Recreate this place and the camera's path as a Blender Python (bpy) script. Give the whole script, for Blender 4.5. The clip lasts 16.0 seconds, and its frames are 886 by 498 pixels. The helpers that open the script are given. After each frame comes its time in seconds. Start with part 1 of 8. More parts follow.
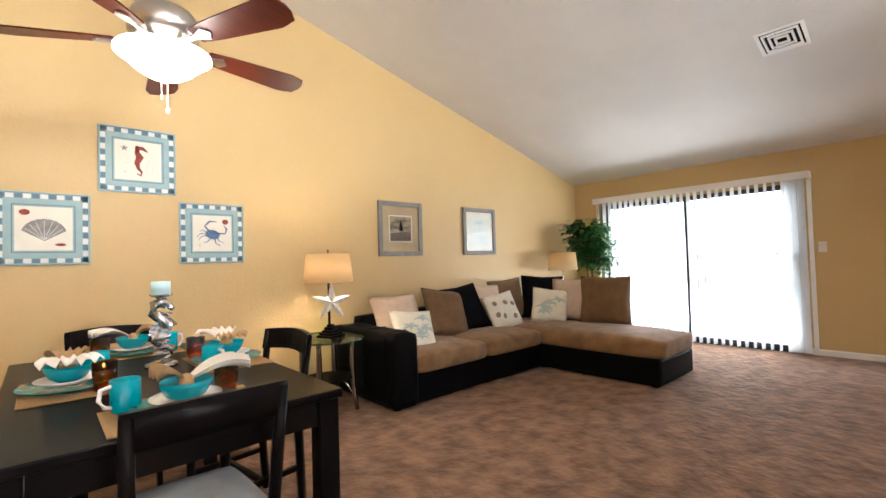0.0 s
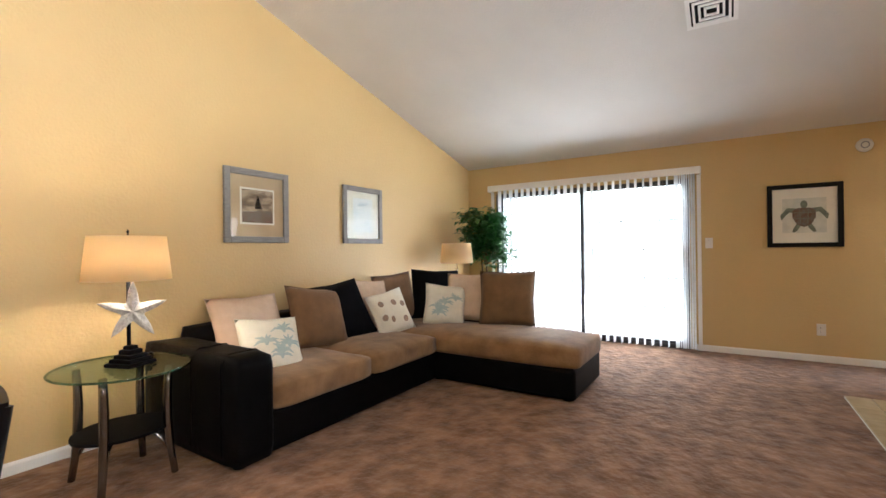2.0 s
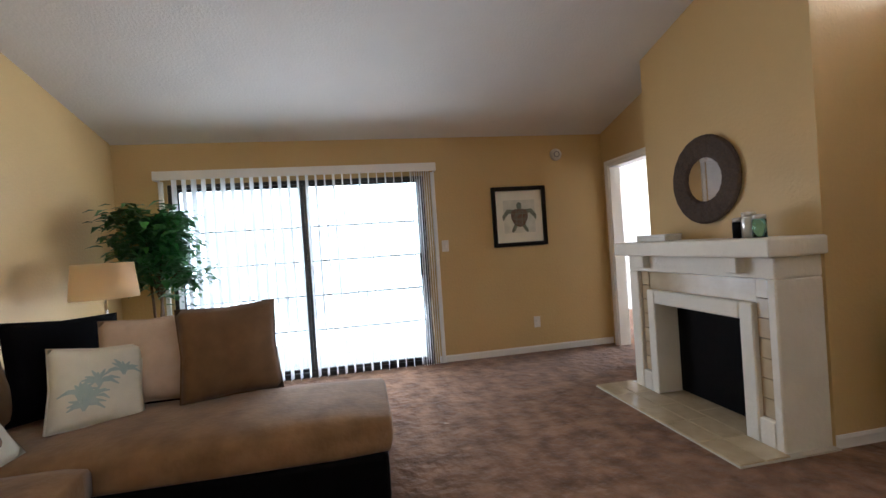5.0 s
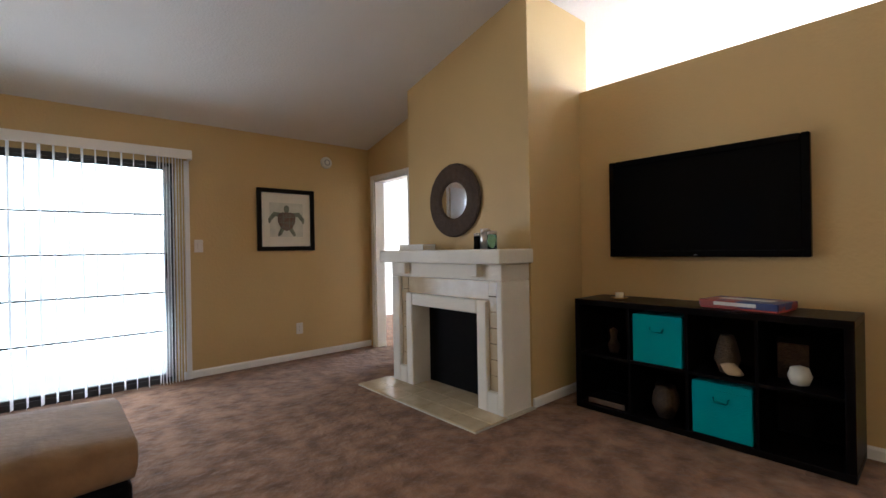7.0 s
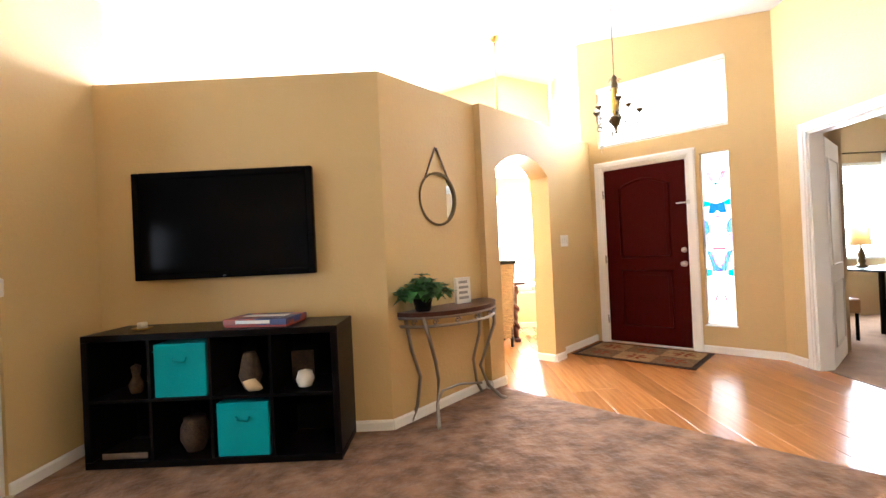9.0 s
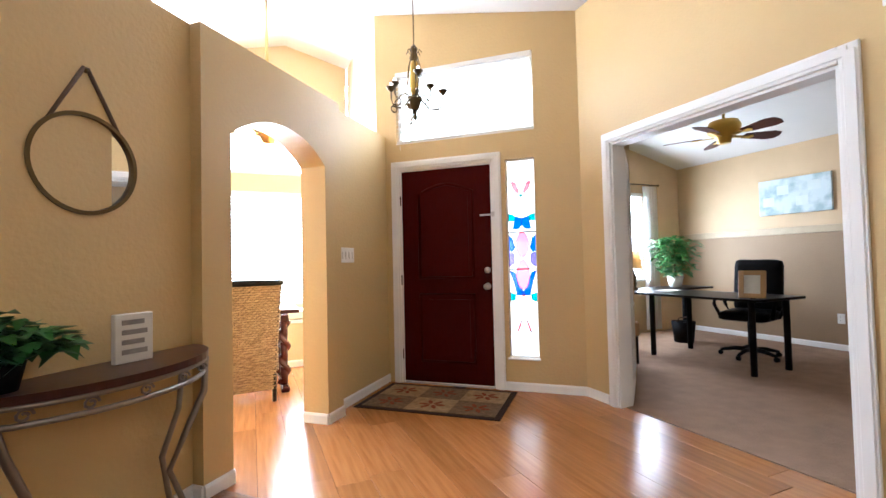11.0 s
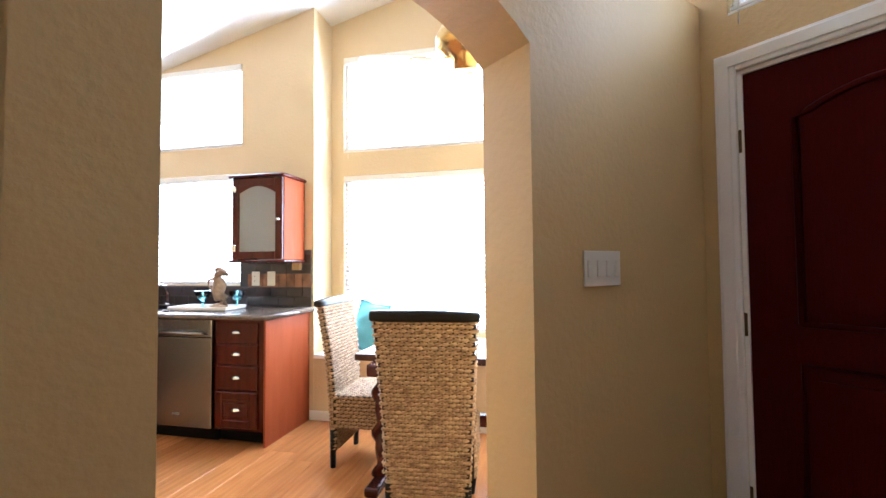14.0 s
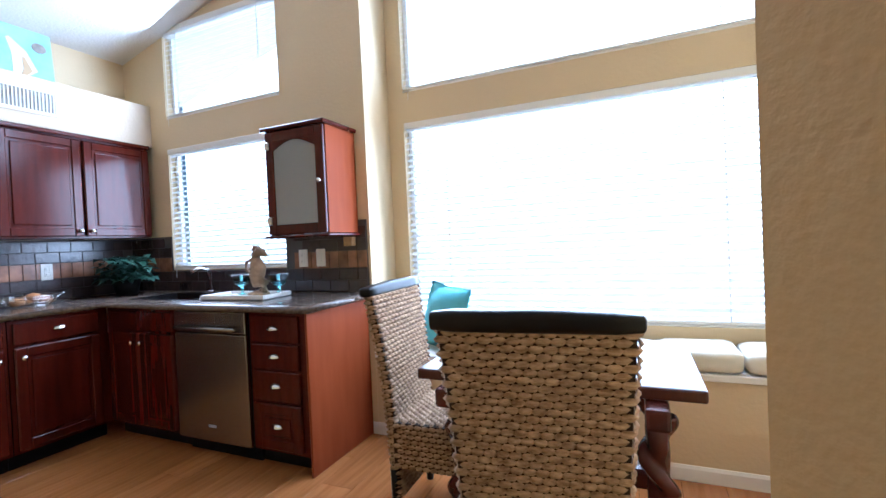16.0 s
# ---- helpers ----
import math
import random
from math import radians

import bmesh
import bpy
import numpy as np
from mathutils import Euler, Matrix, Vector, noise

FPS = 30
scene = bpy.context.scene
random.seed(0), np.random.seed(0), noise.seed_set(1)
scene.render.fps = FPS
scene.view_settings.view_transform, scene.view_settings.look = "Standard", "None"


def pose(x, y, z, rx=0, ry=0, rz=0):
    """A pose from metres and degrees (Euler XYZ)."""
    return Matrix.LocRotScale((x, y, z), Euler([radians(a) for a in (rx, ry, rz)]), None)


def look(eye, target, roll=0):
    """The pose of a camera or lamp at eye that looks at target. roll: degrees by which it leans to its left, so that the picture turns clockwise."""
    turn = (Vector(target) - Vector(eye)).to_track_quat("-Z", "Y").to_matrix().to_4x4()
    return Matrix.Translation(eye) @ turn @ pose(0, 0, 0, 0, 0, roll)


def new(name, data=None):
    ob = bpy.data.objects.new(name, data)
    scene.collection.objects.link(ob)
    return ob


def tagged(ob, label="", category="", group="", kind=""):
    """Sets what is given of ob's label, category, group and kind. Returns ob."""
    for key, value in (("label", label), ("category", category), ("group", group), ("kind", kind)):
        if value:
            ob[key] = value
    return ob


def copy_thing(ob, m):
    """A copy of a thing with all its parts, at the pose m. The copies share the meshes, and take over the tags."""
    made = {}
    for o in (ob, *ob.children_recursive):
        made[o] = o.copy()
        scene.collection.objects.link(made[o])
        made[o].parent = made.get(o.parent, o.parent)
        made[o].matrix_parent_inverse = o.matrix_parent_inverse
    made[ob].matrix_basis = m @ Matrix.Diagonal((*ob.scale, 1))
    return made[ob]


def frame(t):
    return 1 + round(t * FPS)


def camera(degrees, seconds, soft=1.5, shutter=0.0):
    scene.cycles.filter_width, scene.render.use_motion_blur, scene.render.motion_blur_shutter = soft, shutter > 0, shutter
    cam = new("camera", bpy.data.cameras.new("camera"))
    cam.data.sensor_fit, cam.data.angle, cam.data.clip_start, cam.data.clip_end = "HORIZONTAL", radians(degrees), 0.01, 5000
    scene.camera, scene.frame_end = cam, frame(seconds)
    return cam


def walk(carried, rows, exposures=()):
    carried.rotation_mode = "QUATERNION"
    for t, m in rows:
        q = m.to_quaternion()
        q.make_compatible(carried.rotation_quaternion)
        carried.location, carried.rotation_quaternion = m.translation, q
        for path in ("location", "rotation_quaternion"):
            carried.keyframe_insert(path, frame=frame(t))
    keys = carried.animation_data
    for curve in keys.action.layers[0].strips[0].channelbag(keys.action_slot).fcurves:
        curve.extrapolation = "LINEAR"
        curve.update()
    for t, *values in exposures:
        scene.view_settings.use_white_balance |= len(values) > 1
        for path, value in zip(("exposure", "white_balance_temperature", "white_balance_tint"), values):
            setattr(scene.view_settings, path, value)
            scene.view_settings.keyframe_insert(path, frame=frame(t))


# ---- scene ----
cam = camera(89.7, 16.0)
PATH = [
    (0, (0.051, -0.07, 1.201), (1.392, 1.413, 1.257), -1.7),
    (0.5, (0.249, 0.103, 1.204), (1.681, 1.497, 1.266), -1.7),
    (1, (0.383, 0.352, 1.22), (1.94, 1.607, 1.259), -2.4),
    (1.5, (0.539, 0.48, 1.193), (2.163, 1.648, 1.213), -1.8),
    (2, (0.725, 0.623, 1.199), (2.412, 1.697, 1.203), -0.7),
    (2.5, (0.962, 0.79, 1.187), (2.722, 1.74, 1.2), -0.7),
    (3, (1.176, 0.985, 1.182), (3.024, 1.749, 1.196), -0.7),
    (3.2, (1.279, 1.095, 1.191), (3.171, 1.744, 1.197), -1.5),
    (5.3, (2.045, 1.727, 1.238), (3.968, 1.177, 1.224), -3.8),
    (5.5, (2.084, 1.755, 1.227), (3.966, 1.079, 1.21), -3.7),
    (6, (2.118, 1.787, 1.202), (3.901, 0.881, 1.185), -3.0),
    (6.5, (2.008, 1.835, 1.199), (3.682, 0.741, 1.172), -2.2),
    (7, (1.959, 1.85, 1.176), (3.457, 0.524, 1.174), -1.0),
    (7.5, (1.817, 1.838, 1.17), (3.1, 0.305, 1.179), -1.2),
    (8, (1.714, 1.881, 1.183), (2.696, 0.138, 1.194), -1.4),
    (8.5, (1.604, 1.8, 1.219), (2.14, -0.127, 1.211), -2.0),
    (9, (1.584, 1.564, 1.198), (1.604, -0.436, 1.206), -2.7),
    (9.5, (1.421, 1.367, 1.246), (0.951, -0.577, 1.243), -2.6),
    (9.7, (1.354, 1.256, 1.245), (0.758, -0.653, 1.249), -2.7),
    (11.8, (0.76, -0.167, 1.135), (-0.039, -1.999, 1.205), -1.3),
    (12, (0.679, -0.273, 1.153), (-0.021, -2.145, 1.22), -1.0),
    (12.5, (0.588, -0.637, 1.138), (0.157, -2.588, 1.233), 0.2),
    (13, (0.474, -0.987, 1.219), (0.36, -2.983, 1.281), -0.4),
    (13.5, (0.447, -1.391, 1.256), (0.65, -3.38, 1.321), -1.3),
    (14, (0.48, -1.736, 1.262), (0.933, -3.683, 1.334), -0.5),
    (14.5, (0.6, -2.032, 1.252), (1.214, -3.935, 1.293), -1.3),
    (15, (0.674, -2.25, 1.249), (1.47, -4.085, 1.249), -2.3),
    (15.5, (0.726, -2.508, 1.243), (1.591, -4.311, 1.206), -2.7),
    (16, (0.792, -2.645, 1.231), (1.587, -4.48, 1.198), -2.6),
]
EXPOSURES = [(0, -0.05, 5650, 10), (1.5, -0.08, 5600, 10), (3.0, 0.0, 5500, 10), (5.5, -0.8, 5200, 10), (7.0, -0.8, 5250, 10), (8.0, 0.05, 5600, 10), (8.5, 0.22, 5600, 10),
             (9.0, 0.32, 5450, 10), (9.5, 0.22, 5250, 10), (12, -0.65, 5050, 10), (13, -0.8, 5000, 10), (13.5, -1.05, 4950, 10), (14, -1.25, 4800, 10), (14.5, -1.65, 4700, 10), (15, -1.95, 4600, 10), (15.5, -2.15, 4500, 10), (16, -2.3, 4400, 10)]
walk(cam, [(t, look(eye, target, roll)) for t, eye, target, roll in PATH], EXPOSURES)

# ---- world, sun and window light ----
world = bpy.data.worlds.new("sky")
scene.world = world
world.use_nodes = True
wn = world.node_tree
sky = wn.nodes.new("ShaderNodeTexSky")
sky.sky_type, sky.sun_disc = "NISHITA", False
sky.sun_elevation, sky.sun_rotation = radians(55), radians(-20)
wn.links.new(sky.outputs[0], wn.nodes["Background"].inputs[0])
wn.nodes["Background"].inputs[1].default_value = 0.15
sun_data = bpy.data.lights.new("sun", "SUN")
sun_data.energy, sun_data.angle, sun_data.color = 2.5, radians(0.6), (1, 0.95, 0.88)
sun = new("sun", sun_data)
sun.matrix_world = look((-3, 12, 18), (0, 0, 0))


def window_light(eye, target, w, h, power, colour=(1, 0.98, 0.95)):
    """An area lamp in a window's opening, for the sky's light."""
    d = bpy.data.lights.new("window_light", "AREA")
    d.shape, d.size, d.size_y, d.energy, d.color = "RECTANGLE", w, h, power, colour
    ob = new("window_light", d)
    ob.matrix_world = look(eye, target)
    return ob


def lamp_point(place, power, radius=0.05, colour=(1, 0.72, 0.42)):
    d = bpy.data.lights.new("lamp_bulb", "POINT")
    d.energy, d.shadow_soft_size, d.color = power, radius, colour
    ob = new("lamp_bulb", d)
    ob.location = place
    return ob


window_light((6.50, 2.2, 0.95), (0, 2.2, 0.1), 2.3, 1.6, 75)
window_light((1.19, -5.29, 1.4), (1.19, 0, 1.0), 2.0, 1.35, 340)
window_light((1.19, -5.29, 2.8), (1.19, 0, 2.0), 2.0, 0.8, 280)
window_light((3.67, -5.03, 1.58), (3.67, 0, 1.2), 1.1, 0.9, 150)
window_light((3.67, -5.03, 2.72), (3.67, 0, 1.8), 1.1, 0.65, 150)
window_light((-0.9, -3.4, 2.72), (1.5, -0.6, 1.8), 1.2, 0.6, 38)

# ---- materials ----


def mat(name, colour, rough=0.6, metal=0.0, colour2=None, scale=8.0, bump=0.0, bump_scale=60.0, mix_detail=4.0,
        spec=0.5, stretch=(1, 1, 1), random_hue=0.0, sheen=0.0, coat=0.0, contrast=(0.3, 0.7), relief=0.01):
    m = bpy.data.materials.new(name)
    m.use_nodes = True
    n, l = m.node_tree.nodes, m.node_tree.links
    b = n["Principled BSDF"]
    b.inputs["Roughness"].default_value = rough
    b.inputs["Metallic"].default_value = metal
    b.inputs["Specular IOR Level"].default_value = spec
    b.inputs["Sheen Weight"].default_value = sheen
    b.inputs["Coat Weight"].default_value = coat
    tc = n.new("ShaderNodeTexCoord")
    mp = n.new("ShaderNodeMapping")
    mp.inputs["Scale"].default_value = stretch
    l.new(tc.outputs["Object"], mp.inputs["Vector"])
    c2 = colour2 or tuple(c * 0.88 for c in colour)
    nz = n.new("ShaderNodeTexNoise")
    nz.inputs["Scale"].default_value, nz.inputs["Detail"].default_value = scale, mix_detail
    l.new(mp.outputs[0], nz.inputs["Vector"])
    rp = n.new("ShaderNodeValToRGB")
    rp.color_ramp.elements[0].position, rp.color_ramp.elements[1].position = contrast
    rp.color_ramp.elements[0].color = (*c2, 1)
    rp.color_ramp.elements[1].color = (*colour, 1)
    l.new(nz.outputs[0], rp.inputs[0])
    out = rp.outputs[0]
    if random_hue:
        oi = n.new("ShaderNodeObjectInfo")
        mr = n.new("ShaderNodeMapRange")
        mr.inputs[3].default_value, mr.inputs[4].default_value = 1 - random_hue, 1 + random_hue
        l.new(oi.outputs["Random"], mr.inputs[0])
        hs = n.new("ShaderNodeHueSaturation")
        l.new(mr.outputs[0], hs.inputs["Value"])
        l.new(out, hs.inputs["Color"])
        out = hs.outputs[0]
    l.new(out, b.inputs["Base Color"])
    if bump:
        bz = n.new("ShaderNodeTexNoise")
        bz.inputs["Scale"].default_value, bz.inputs["Detail"].default_value = bump_scale, 3
        l.new(mp.outputs[0], bz.inputs["Vector"])
        bp = n.new("ShaderNodeBump")
        bp.inputs["Strength"].default_value, bp.inputs["Distance"].default_value = bump, relief
        l.new(bz.outputs[0], bp.inputs["Height"])
        l.new(bp.outputs[0], b.inputs["Normal"])
    return m


def glow(name, colour, strength):
    m = bpy.data.materials.new(name)
    m.use_nodes = True
    b = m.node_tree.nodes["Principled BSDF"]
    b.inputs["Base Color"].default_value = (*colour, 1)
    b.inputs["Emission Color"].default_value = (*colour, 1)
    b.inputs["Emission Strength"].default_value = strength
    b.inputs["Roughness"].default_value = 0.8
    return m


def glass(name, tint=(1, 1, 1), rough=0.0):
    m = bpy.data.materials.new(name)
    m.use_nodes = True
    n, l = m.node_tree.nodes, m.node_tree.links
    b = n["Principled BSDF"]
    b.inputs["Base Color"].default_value = (*tint, 1)
    b.inputs["Transmission Weight"].default_value = 1
    b.inputs["Roughness"].default_value = rough
    b.inputs["IOR"].default_value = 1.45
    return m


def thin_glass(name, tint=(0.95, 0.98, 0.97), gloss=0.08):
    m = bpy.data.materials.new(name)
    m.use_nodes = True
    n, l = m.node_tree.nodes, m.node_tree.links
    n.remove(n["Principled BSDF"])
    t = n.new("ShaderNodeBsdfTransparent")
    t.inputs[0].default_value = (*tint, 1)
    g = n.new("ShaderNodeBsdfGlossy")
    g.inputs["Roughness"].default_value = 0.02
    x = n.new("ShaderNodeMixShader")
    x.inputs[0].default_value = gloss
    l.new(t.outputs[0], x.inputs[1])
    l.new(g.outputs[0], x.inputs[2])
    l.new(x.outputs[0], n["Material Output"].inputs[0])
    return m


def frosted(name, colour, cover):
    """Glass that scatters a share of the light and lets the rest through."""
    m = fabric_translucent(name, colour, 0.25)
    n, l = m.node_tree.nodes, m.node_tree.links
    inner = n["Material Output"].inputs[0].links[0].from_socket
    t = n.new("ShaderNodeBsdfTransparent")
    x = n.new("ShaderNodeMixShader")
    x.inputs[0].default_value = cover
    l.new(t.outputs[0], x.inputs[1])
    l.new(inner, x.inputs[2])
    l.new(x.outputs[0], n["Material Output"].inputs[0])
    return m


def fabric_translucent(name, colour, mix=0.5):
    m = bpy.data.materials.new(name)
    m.use_nodes = True
    n, l = m.node_tree.nodes, m.node_tree.links
    b = n["Principled BSDF"]
    b.inputs["Base Color"].default_value = (*colour, 1)
    b.inputs["Roughness"].default_value = 0.8
    t = n.new("ShaderNodeBsdfTranslucent")
    t.inputs[0].default_value = (*colour, 1)
    x = n.new("ShaderNodeMixShader")
    x.inputs[0].default_value = mix
    l.new(b.outputs[0], x.inputs[1])
    l.new(t.outputs[0], x.inputs[2])
    l.new(x.outputs[0], n["Material Output"].inputs[0])
    return m


TAN = mat("tan_wall_paint", (0.575, 0.405, 0.17), 0.55, colour2=(0.545, 0.38, 0.157), scale=1.3, bump=0.25, bump_scale=45)
CEIL = mat("white_textured_ceiling", (0.71, 0.685, 0.64), 0.8, colour2=(0.67, 0.645, 0.60), scale=2, bump=0.35, bump_scale=55)
TRIM = mat("white_trim_paint", (0.82, 0.80, 0.76), 0.4, colour2=(0.78, 0.76, 0.72), scale=3)
CARPET = mat("brown_plush_carpet", (0.25, 0.138, 0.078), 0.95, colour2=(0.125, 0.066, 0.036), scale=6.5, bump=0.9, bump_scale=14, relief=0.034,
             mix_detail=7, spec=0.1, sheen=0.08, contrast=(0.34, 0.64))
DEN_CARPET = mat("beige_carpet", (0.30, 0.195, 0.125), 0.95, colour2=(0.24, 0.155, 0.10), scale=6, bump=0.8, bump_scale=60, spec=0.1)
PLANK = mat("honey_oak_laminate", (0.40, 0.165, 0.045), 0.2, colour2=(0.29, 0.112, 0.03), scale=3.5, stretch=(9, 0.6, 1), random_hue=0.16,
            mix_detail=6, bump=0.05, bump_scale=30)
BACKDROP = glow("bright_daylight", (1.0, 1.0, 1.0), 4.0)
GLARE = glow("daylight_glare", (1.0, 1.0, 1.0), 26.0)
PATIO = glow("patio_daylight", (1.0, 1.0, 1.0), 6.0)
KITCHEN_PAINT = mat("cream_kitchen_paint", (0.62, 0.49, 0.29), 0.55, colour2=(0.59, 0.46, 0.27), scale=1.3, bump=0.25, bump_scale=45)
STUCCO = mat("white_painted_stucco", (0.76, 0.72, 0.63), 0.7, colour2=(0.70, 0.66, 0.57), scale=4, bump=0.6, bump_scale=30)
TILE = mat("beige_ceramic_tile", (0.50, 0.40, 0.25), 0.22, colour2=(0.40, 0.31, 0.18), scale=9, random_hue=0.06)
BLACK = mat("matt_black", (0.005, 0.005, 0.005), 0.6, colour2=(0.007, 0.006, 0.006), scale=20, spec=0.04)

# ---- mesh helpers ----


def link_mesh(name, bm, material, parent=None):
    me = bpy.data.meshes.new(name)
    bmesh.ops.recalc_face_normals(bm, faces=bm.faces)
    bm.to_mesh(me)
    bm.free()
    for m in (material if isinstance(material, (list, tuple)) else [material]):
        me.materials.append(m)
    ob = new(name, me)
    if parent is not None:
        ob.parent = parent
    return ob


def part(name, bm, material, parent, label=""):
    ob = link_mesh(name, bm, material, parent)
    if label:
        ob["label"] = label
    return ob


def thing(name, m, label, category, group="", kind=""):
    e = new(name)
    e.matrix_world = m
    return tagged(e, label, category, group, kind)


def box(lo, hi, bevel=0.0, seg=2, bm=None):
    own = bm is None or bevel > 0
    b = bmesh.new() if own else bm
    vs = [b.verts.new((x, y, z)) for z in (lo[2], hi[2]) for y in (lo[1], hi[1]) for x in (lo[0], hi[0])]
    for f in ((0, 2, 3, 1), (4, 5, 7, 6), (0, 1, 5, 4), (2, 6, 7, 3), (0, 4, 6, 2), (1, 3, 7, 5)):
        b.faces.new([vs[i] for i in f])
    if bevel:
        bmesh.ops.bevel(b, geom=b.edges[:], offset=bevel, segments=seg, profile=0.5, affect="EDGES")
    if own and bm is not None:
        merge(bm, b)
        return bm
    return b


def merge(bm, other, m=None):
    me = bpy.data.meshes.new("tmp")
    if m is not None:
        bmesh.ops.transform(other, matrix=m, verts=other.verts)
    other.to_mesh(me)
    other.free()
    bm.from_mesh(me)
    bpy.data.meshes.remove(me)
    return bm


def moved(bm, m):
    bmesh.ops.transform(bm, matrix=m, verts=bm.verts)
    return bm


def lathe(profile, seg=24, bm=None):
    """A turned shape from (radius, height) pairs."""
    bm = bm or bmesh.new()
    rings = []
    for r, z in profile:
        rings.append([bm.verts.new((r * math.cos(6.28318 * k / seg), r * math.sin(6.28318 * k / seg), z)) for k in range(seg)])
    for a, b in zip(rings, rings[1:]):
        for k in range(seg):
            bm.faces.new((a[k], a[(k + 1) % seg], b[(k + 1) % seg], b[k]))
    if profile[0][0] > 1e-4:
        bm.faces.new(rings[0][::-1])
    if profile[-1][0] > 1e-4:
        bm.faces.new(rings[-1])
    for f in bm.faces:
        f.smooth = True
    bmesh.ops.remove_doubles(bm, verts=bm.verts, dist=1e-5)
    return bm


def tube(points, radius, seg=8, bm=None, flat=1.0):
    """A round bar along points; radius one number or one for each point."""
    bm = bm or bmesh.new()
    pts = [Vector(p) for p in points]
    rs = radius if isinstance(radius, (list, tuple)) else [radius] * len(pts)
    rings, ref = [], Vector((0.31, 0.17, 0.93))
    for i, p in enumerate(pts):
        d = (pts[min(i + 1, len(pts) - 1)] - pts[max(i - 1, 0)]).normalized()
        a = d.cross(ref)
        a = a.normalized() if a.length > 0.05 else d.orthogonal().normalized()
        c = d.cross(a).normalized()
        rings.append([bm.verts.new(p + rs[i] * (a * math.cos(6.28318 * k / seg) * flat + c * math.sin(6.28318 * k / seg))) for k in range(seg)])
    for a, b in zip(rings, rings[1:]):
        for k in range(seg):
            f = bm.faces.new((a[k], a[(k + 1) % seg], b[(k + 1) % seg], b[k]))
            f.smooth = True
    bm.faces.new(rings[0][::-1])
    bm.faces.new(rings[-1])
    return bm


def prism(outline, z0, z1, bm=None):
    """A flat outline in x and y, drawn up from z0 to z1."""
    bm = bm or bmesh.new()
    a = [bm.verts.new((x, y, z0)) for x, y in outline]
    b = [bm.verts.new((x, y, z1)) for x, y in outline]
    bm.faces.new(a[::-1])
    bm.faces.new(b)
    for i in range(len(a)):
        j = (i + 1) % len(a)
        bm.faces.new((a[i], a[j], b[j], b[i]))
    return bm


def smooth(ob):
    for p in ob.data.polygons:
        p.use_smooth = True
    return ob


# ---- the plan ----
XE, YN, XW, YS = 6.64, 3.915, -1.6, -5.11
RIDGE = 0.62
FX, FY = Vector((-0.6756, -0.7373, 0)), Vector((-0.7373, 0.6756, 0))


def uv(u, v, z=0.0):
    """A place in the turned entry: u towards the front door, v along it."""
    p = FX * u + FY * v
    return (p.x, p.y, z)


def ceil(x):
    return 2.395 + 0.25 * (XE - x) if x > RIDGE else 2.395 + 0.25 * (XE - RIDGE) - 0.25 * (RIDGE - x)


def wall(name, a, b, out, top, openings=(), thick=0.12, material=None, breaks=(), bottom=0.0):
    """A wall from a to b with holes (s0, s1, z0, z1); out: the side on which its thickness lies; top: a height or a function of the place."""
    a, b, out = Vector((*a[:2], 0)), Vector((*b[:2], 0)), Vector((*out[:2], 0)).normalized()
    d = (b - a)
    length = d.length
    d.normalize()
    ss = sorted({0.0, length, *[s for o in openings for s in o[:2]], *breaks})
    zs = sorted({bottom, *[z for o in openings for z in o[2:4]]})
    bm = bmesh.new()

    def topz(s):
        p = a + d * s
        return top(p) if callable(top) else top

    def solid(i, k):
        if i < 0 or i >= len(ss) - 1 or k < 0 or k >= len(zs):
            return False
        sm = (ss[i] + ss[i + 1]) / 2
        zm = zs[k] + 0.001
        return not any(o[0] < sm < o[1] and o[2] <= zm < o[3] for o in openings)
    cache = {}

    def vert(i, k, side):
        if (i, k, side) not in cache:
            p = a + d * ss[i] + out * thick * side
            cache[i, k, side] = bm.verts.new((p.x, p.y, zs[k] if k < len(zs) else topz(ss[i])))
        return cache[i, k, side]
    for i in range(len(ss) - 1):
        for k in range(len(zs)):
            if not solid(i, k):
                continue
            for side in (0, 1):
                bm.faces.new([vert(i, k, side), vert(i + 1, k, side), vert(i + 1, k + 1, side), vert(i, k + 1, side)])
            for di, dk, e in ((-1, 0, ((i, k), (i, k + 1))), (1, 0, ((i + 1, k), (i + 1, k + 1))), (0, -1, ((i, k), (i + 1, k))), (0, 1, ((i, k + 1), (i + 1, k + 1)))):
                if not solid(i + di, k + dk):
                    p, q = e
                    bm.faces.new([vert(*p, 0), vert(*q, 0), vert(*q, 1), vert(*p, 1)])
    ob = link_mesh(name, bm, material or TAN)
    return tagged(ob, kind="structure", category="wall", label="tan painted wall with a fine plaster texture")


def top_at(p):
    return ceil(p.x) + 0.03


# outer walls and partitions
wall("wall_north", (XW, YN), (XE + 0.12, YN), (0, 1), top_at, breaks=(RIDGE - XW,))
SL0, SL1, SLZ = 0.98, 3.46, 2.0
wall("wall_east", (XE, -1.09), (XE, YN), (1, 0), 2.42, [(SL0 + 1.09, SL1 + 1.09, 0.0, SLZ)])
wall("wall_south", (5.4, -1.09), (XE + 0.12, -1.09), (0, -1), top_at, [(0.42, 1.10, 0.0, 2.0)])
wall("wall_west", (XW, -2.87), (XW, YN), (-1, 0), ceil(XW) + 0.03, [(0.52, 2.02, 0.0, 2.08)])
box_bm = box((3.96, -1.57, 0), (5.4, -0.77, 1))
for v in box_bm.verts:
    if v.co.z > 0.5:
        v.co.z = ceil(v.co.x) + 0.03
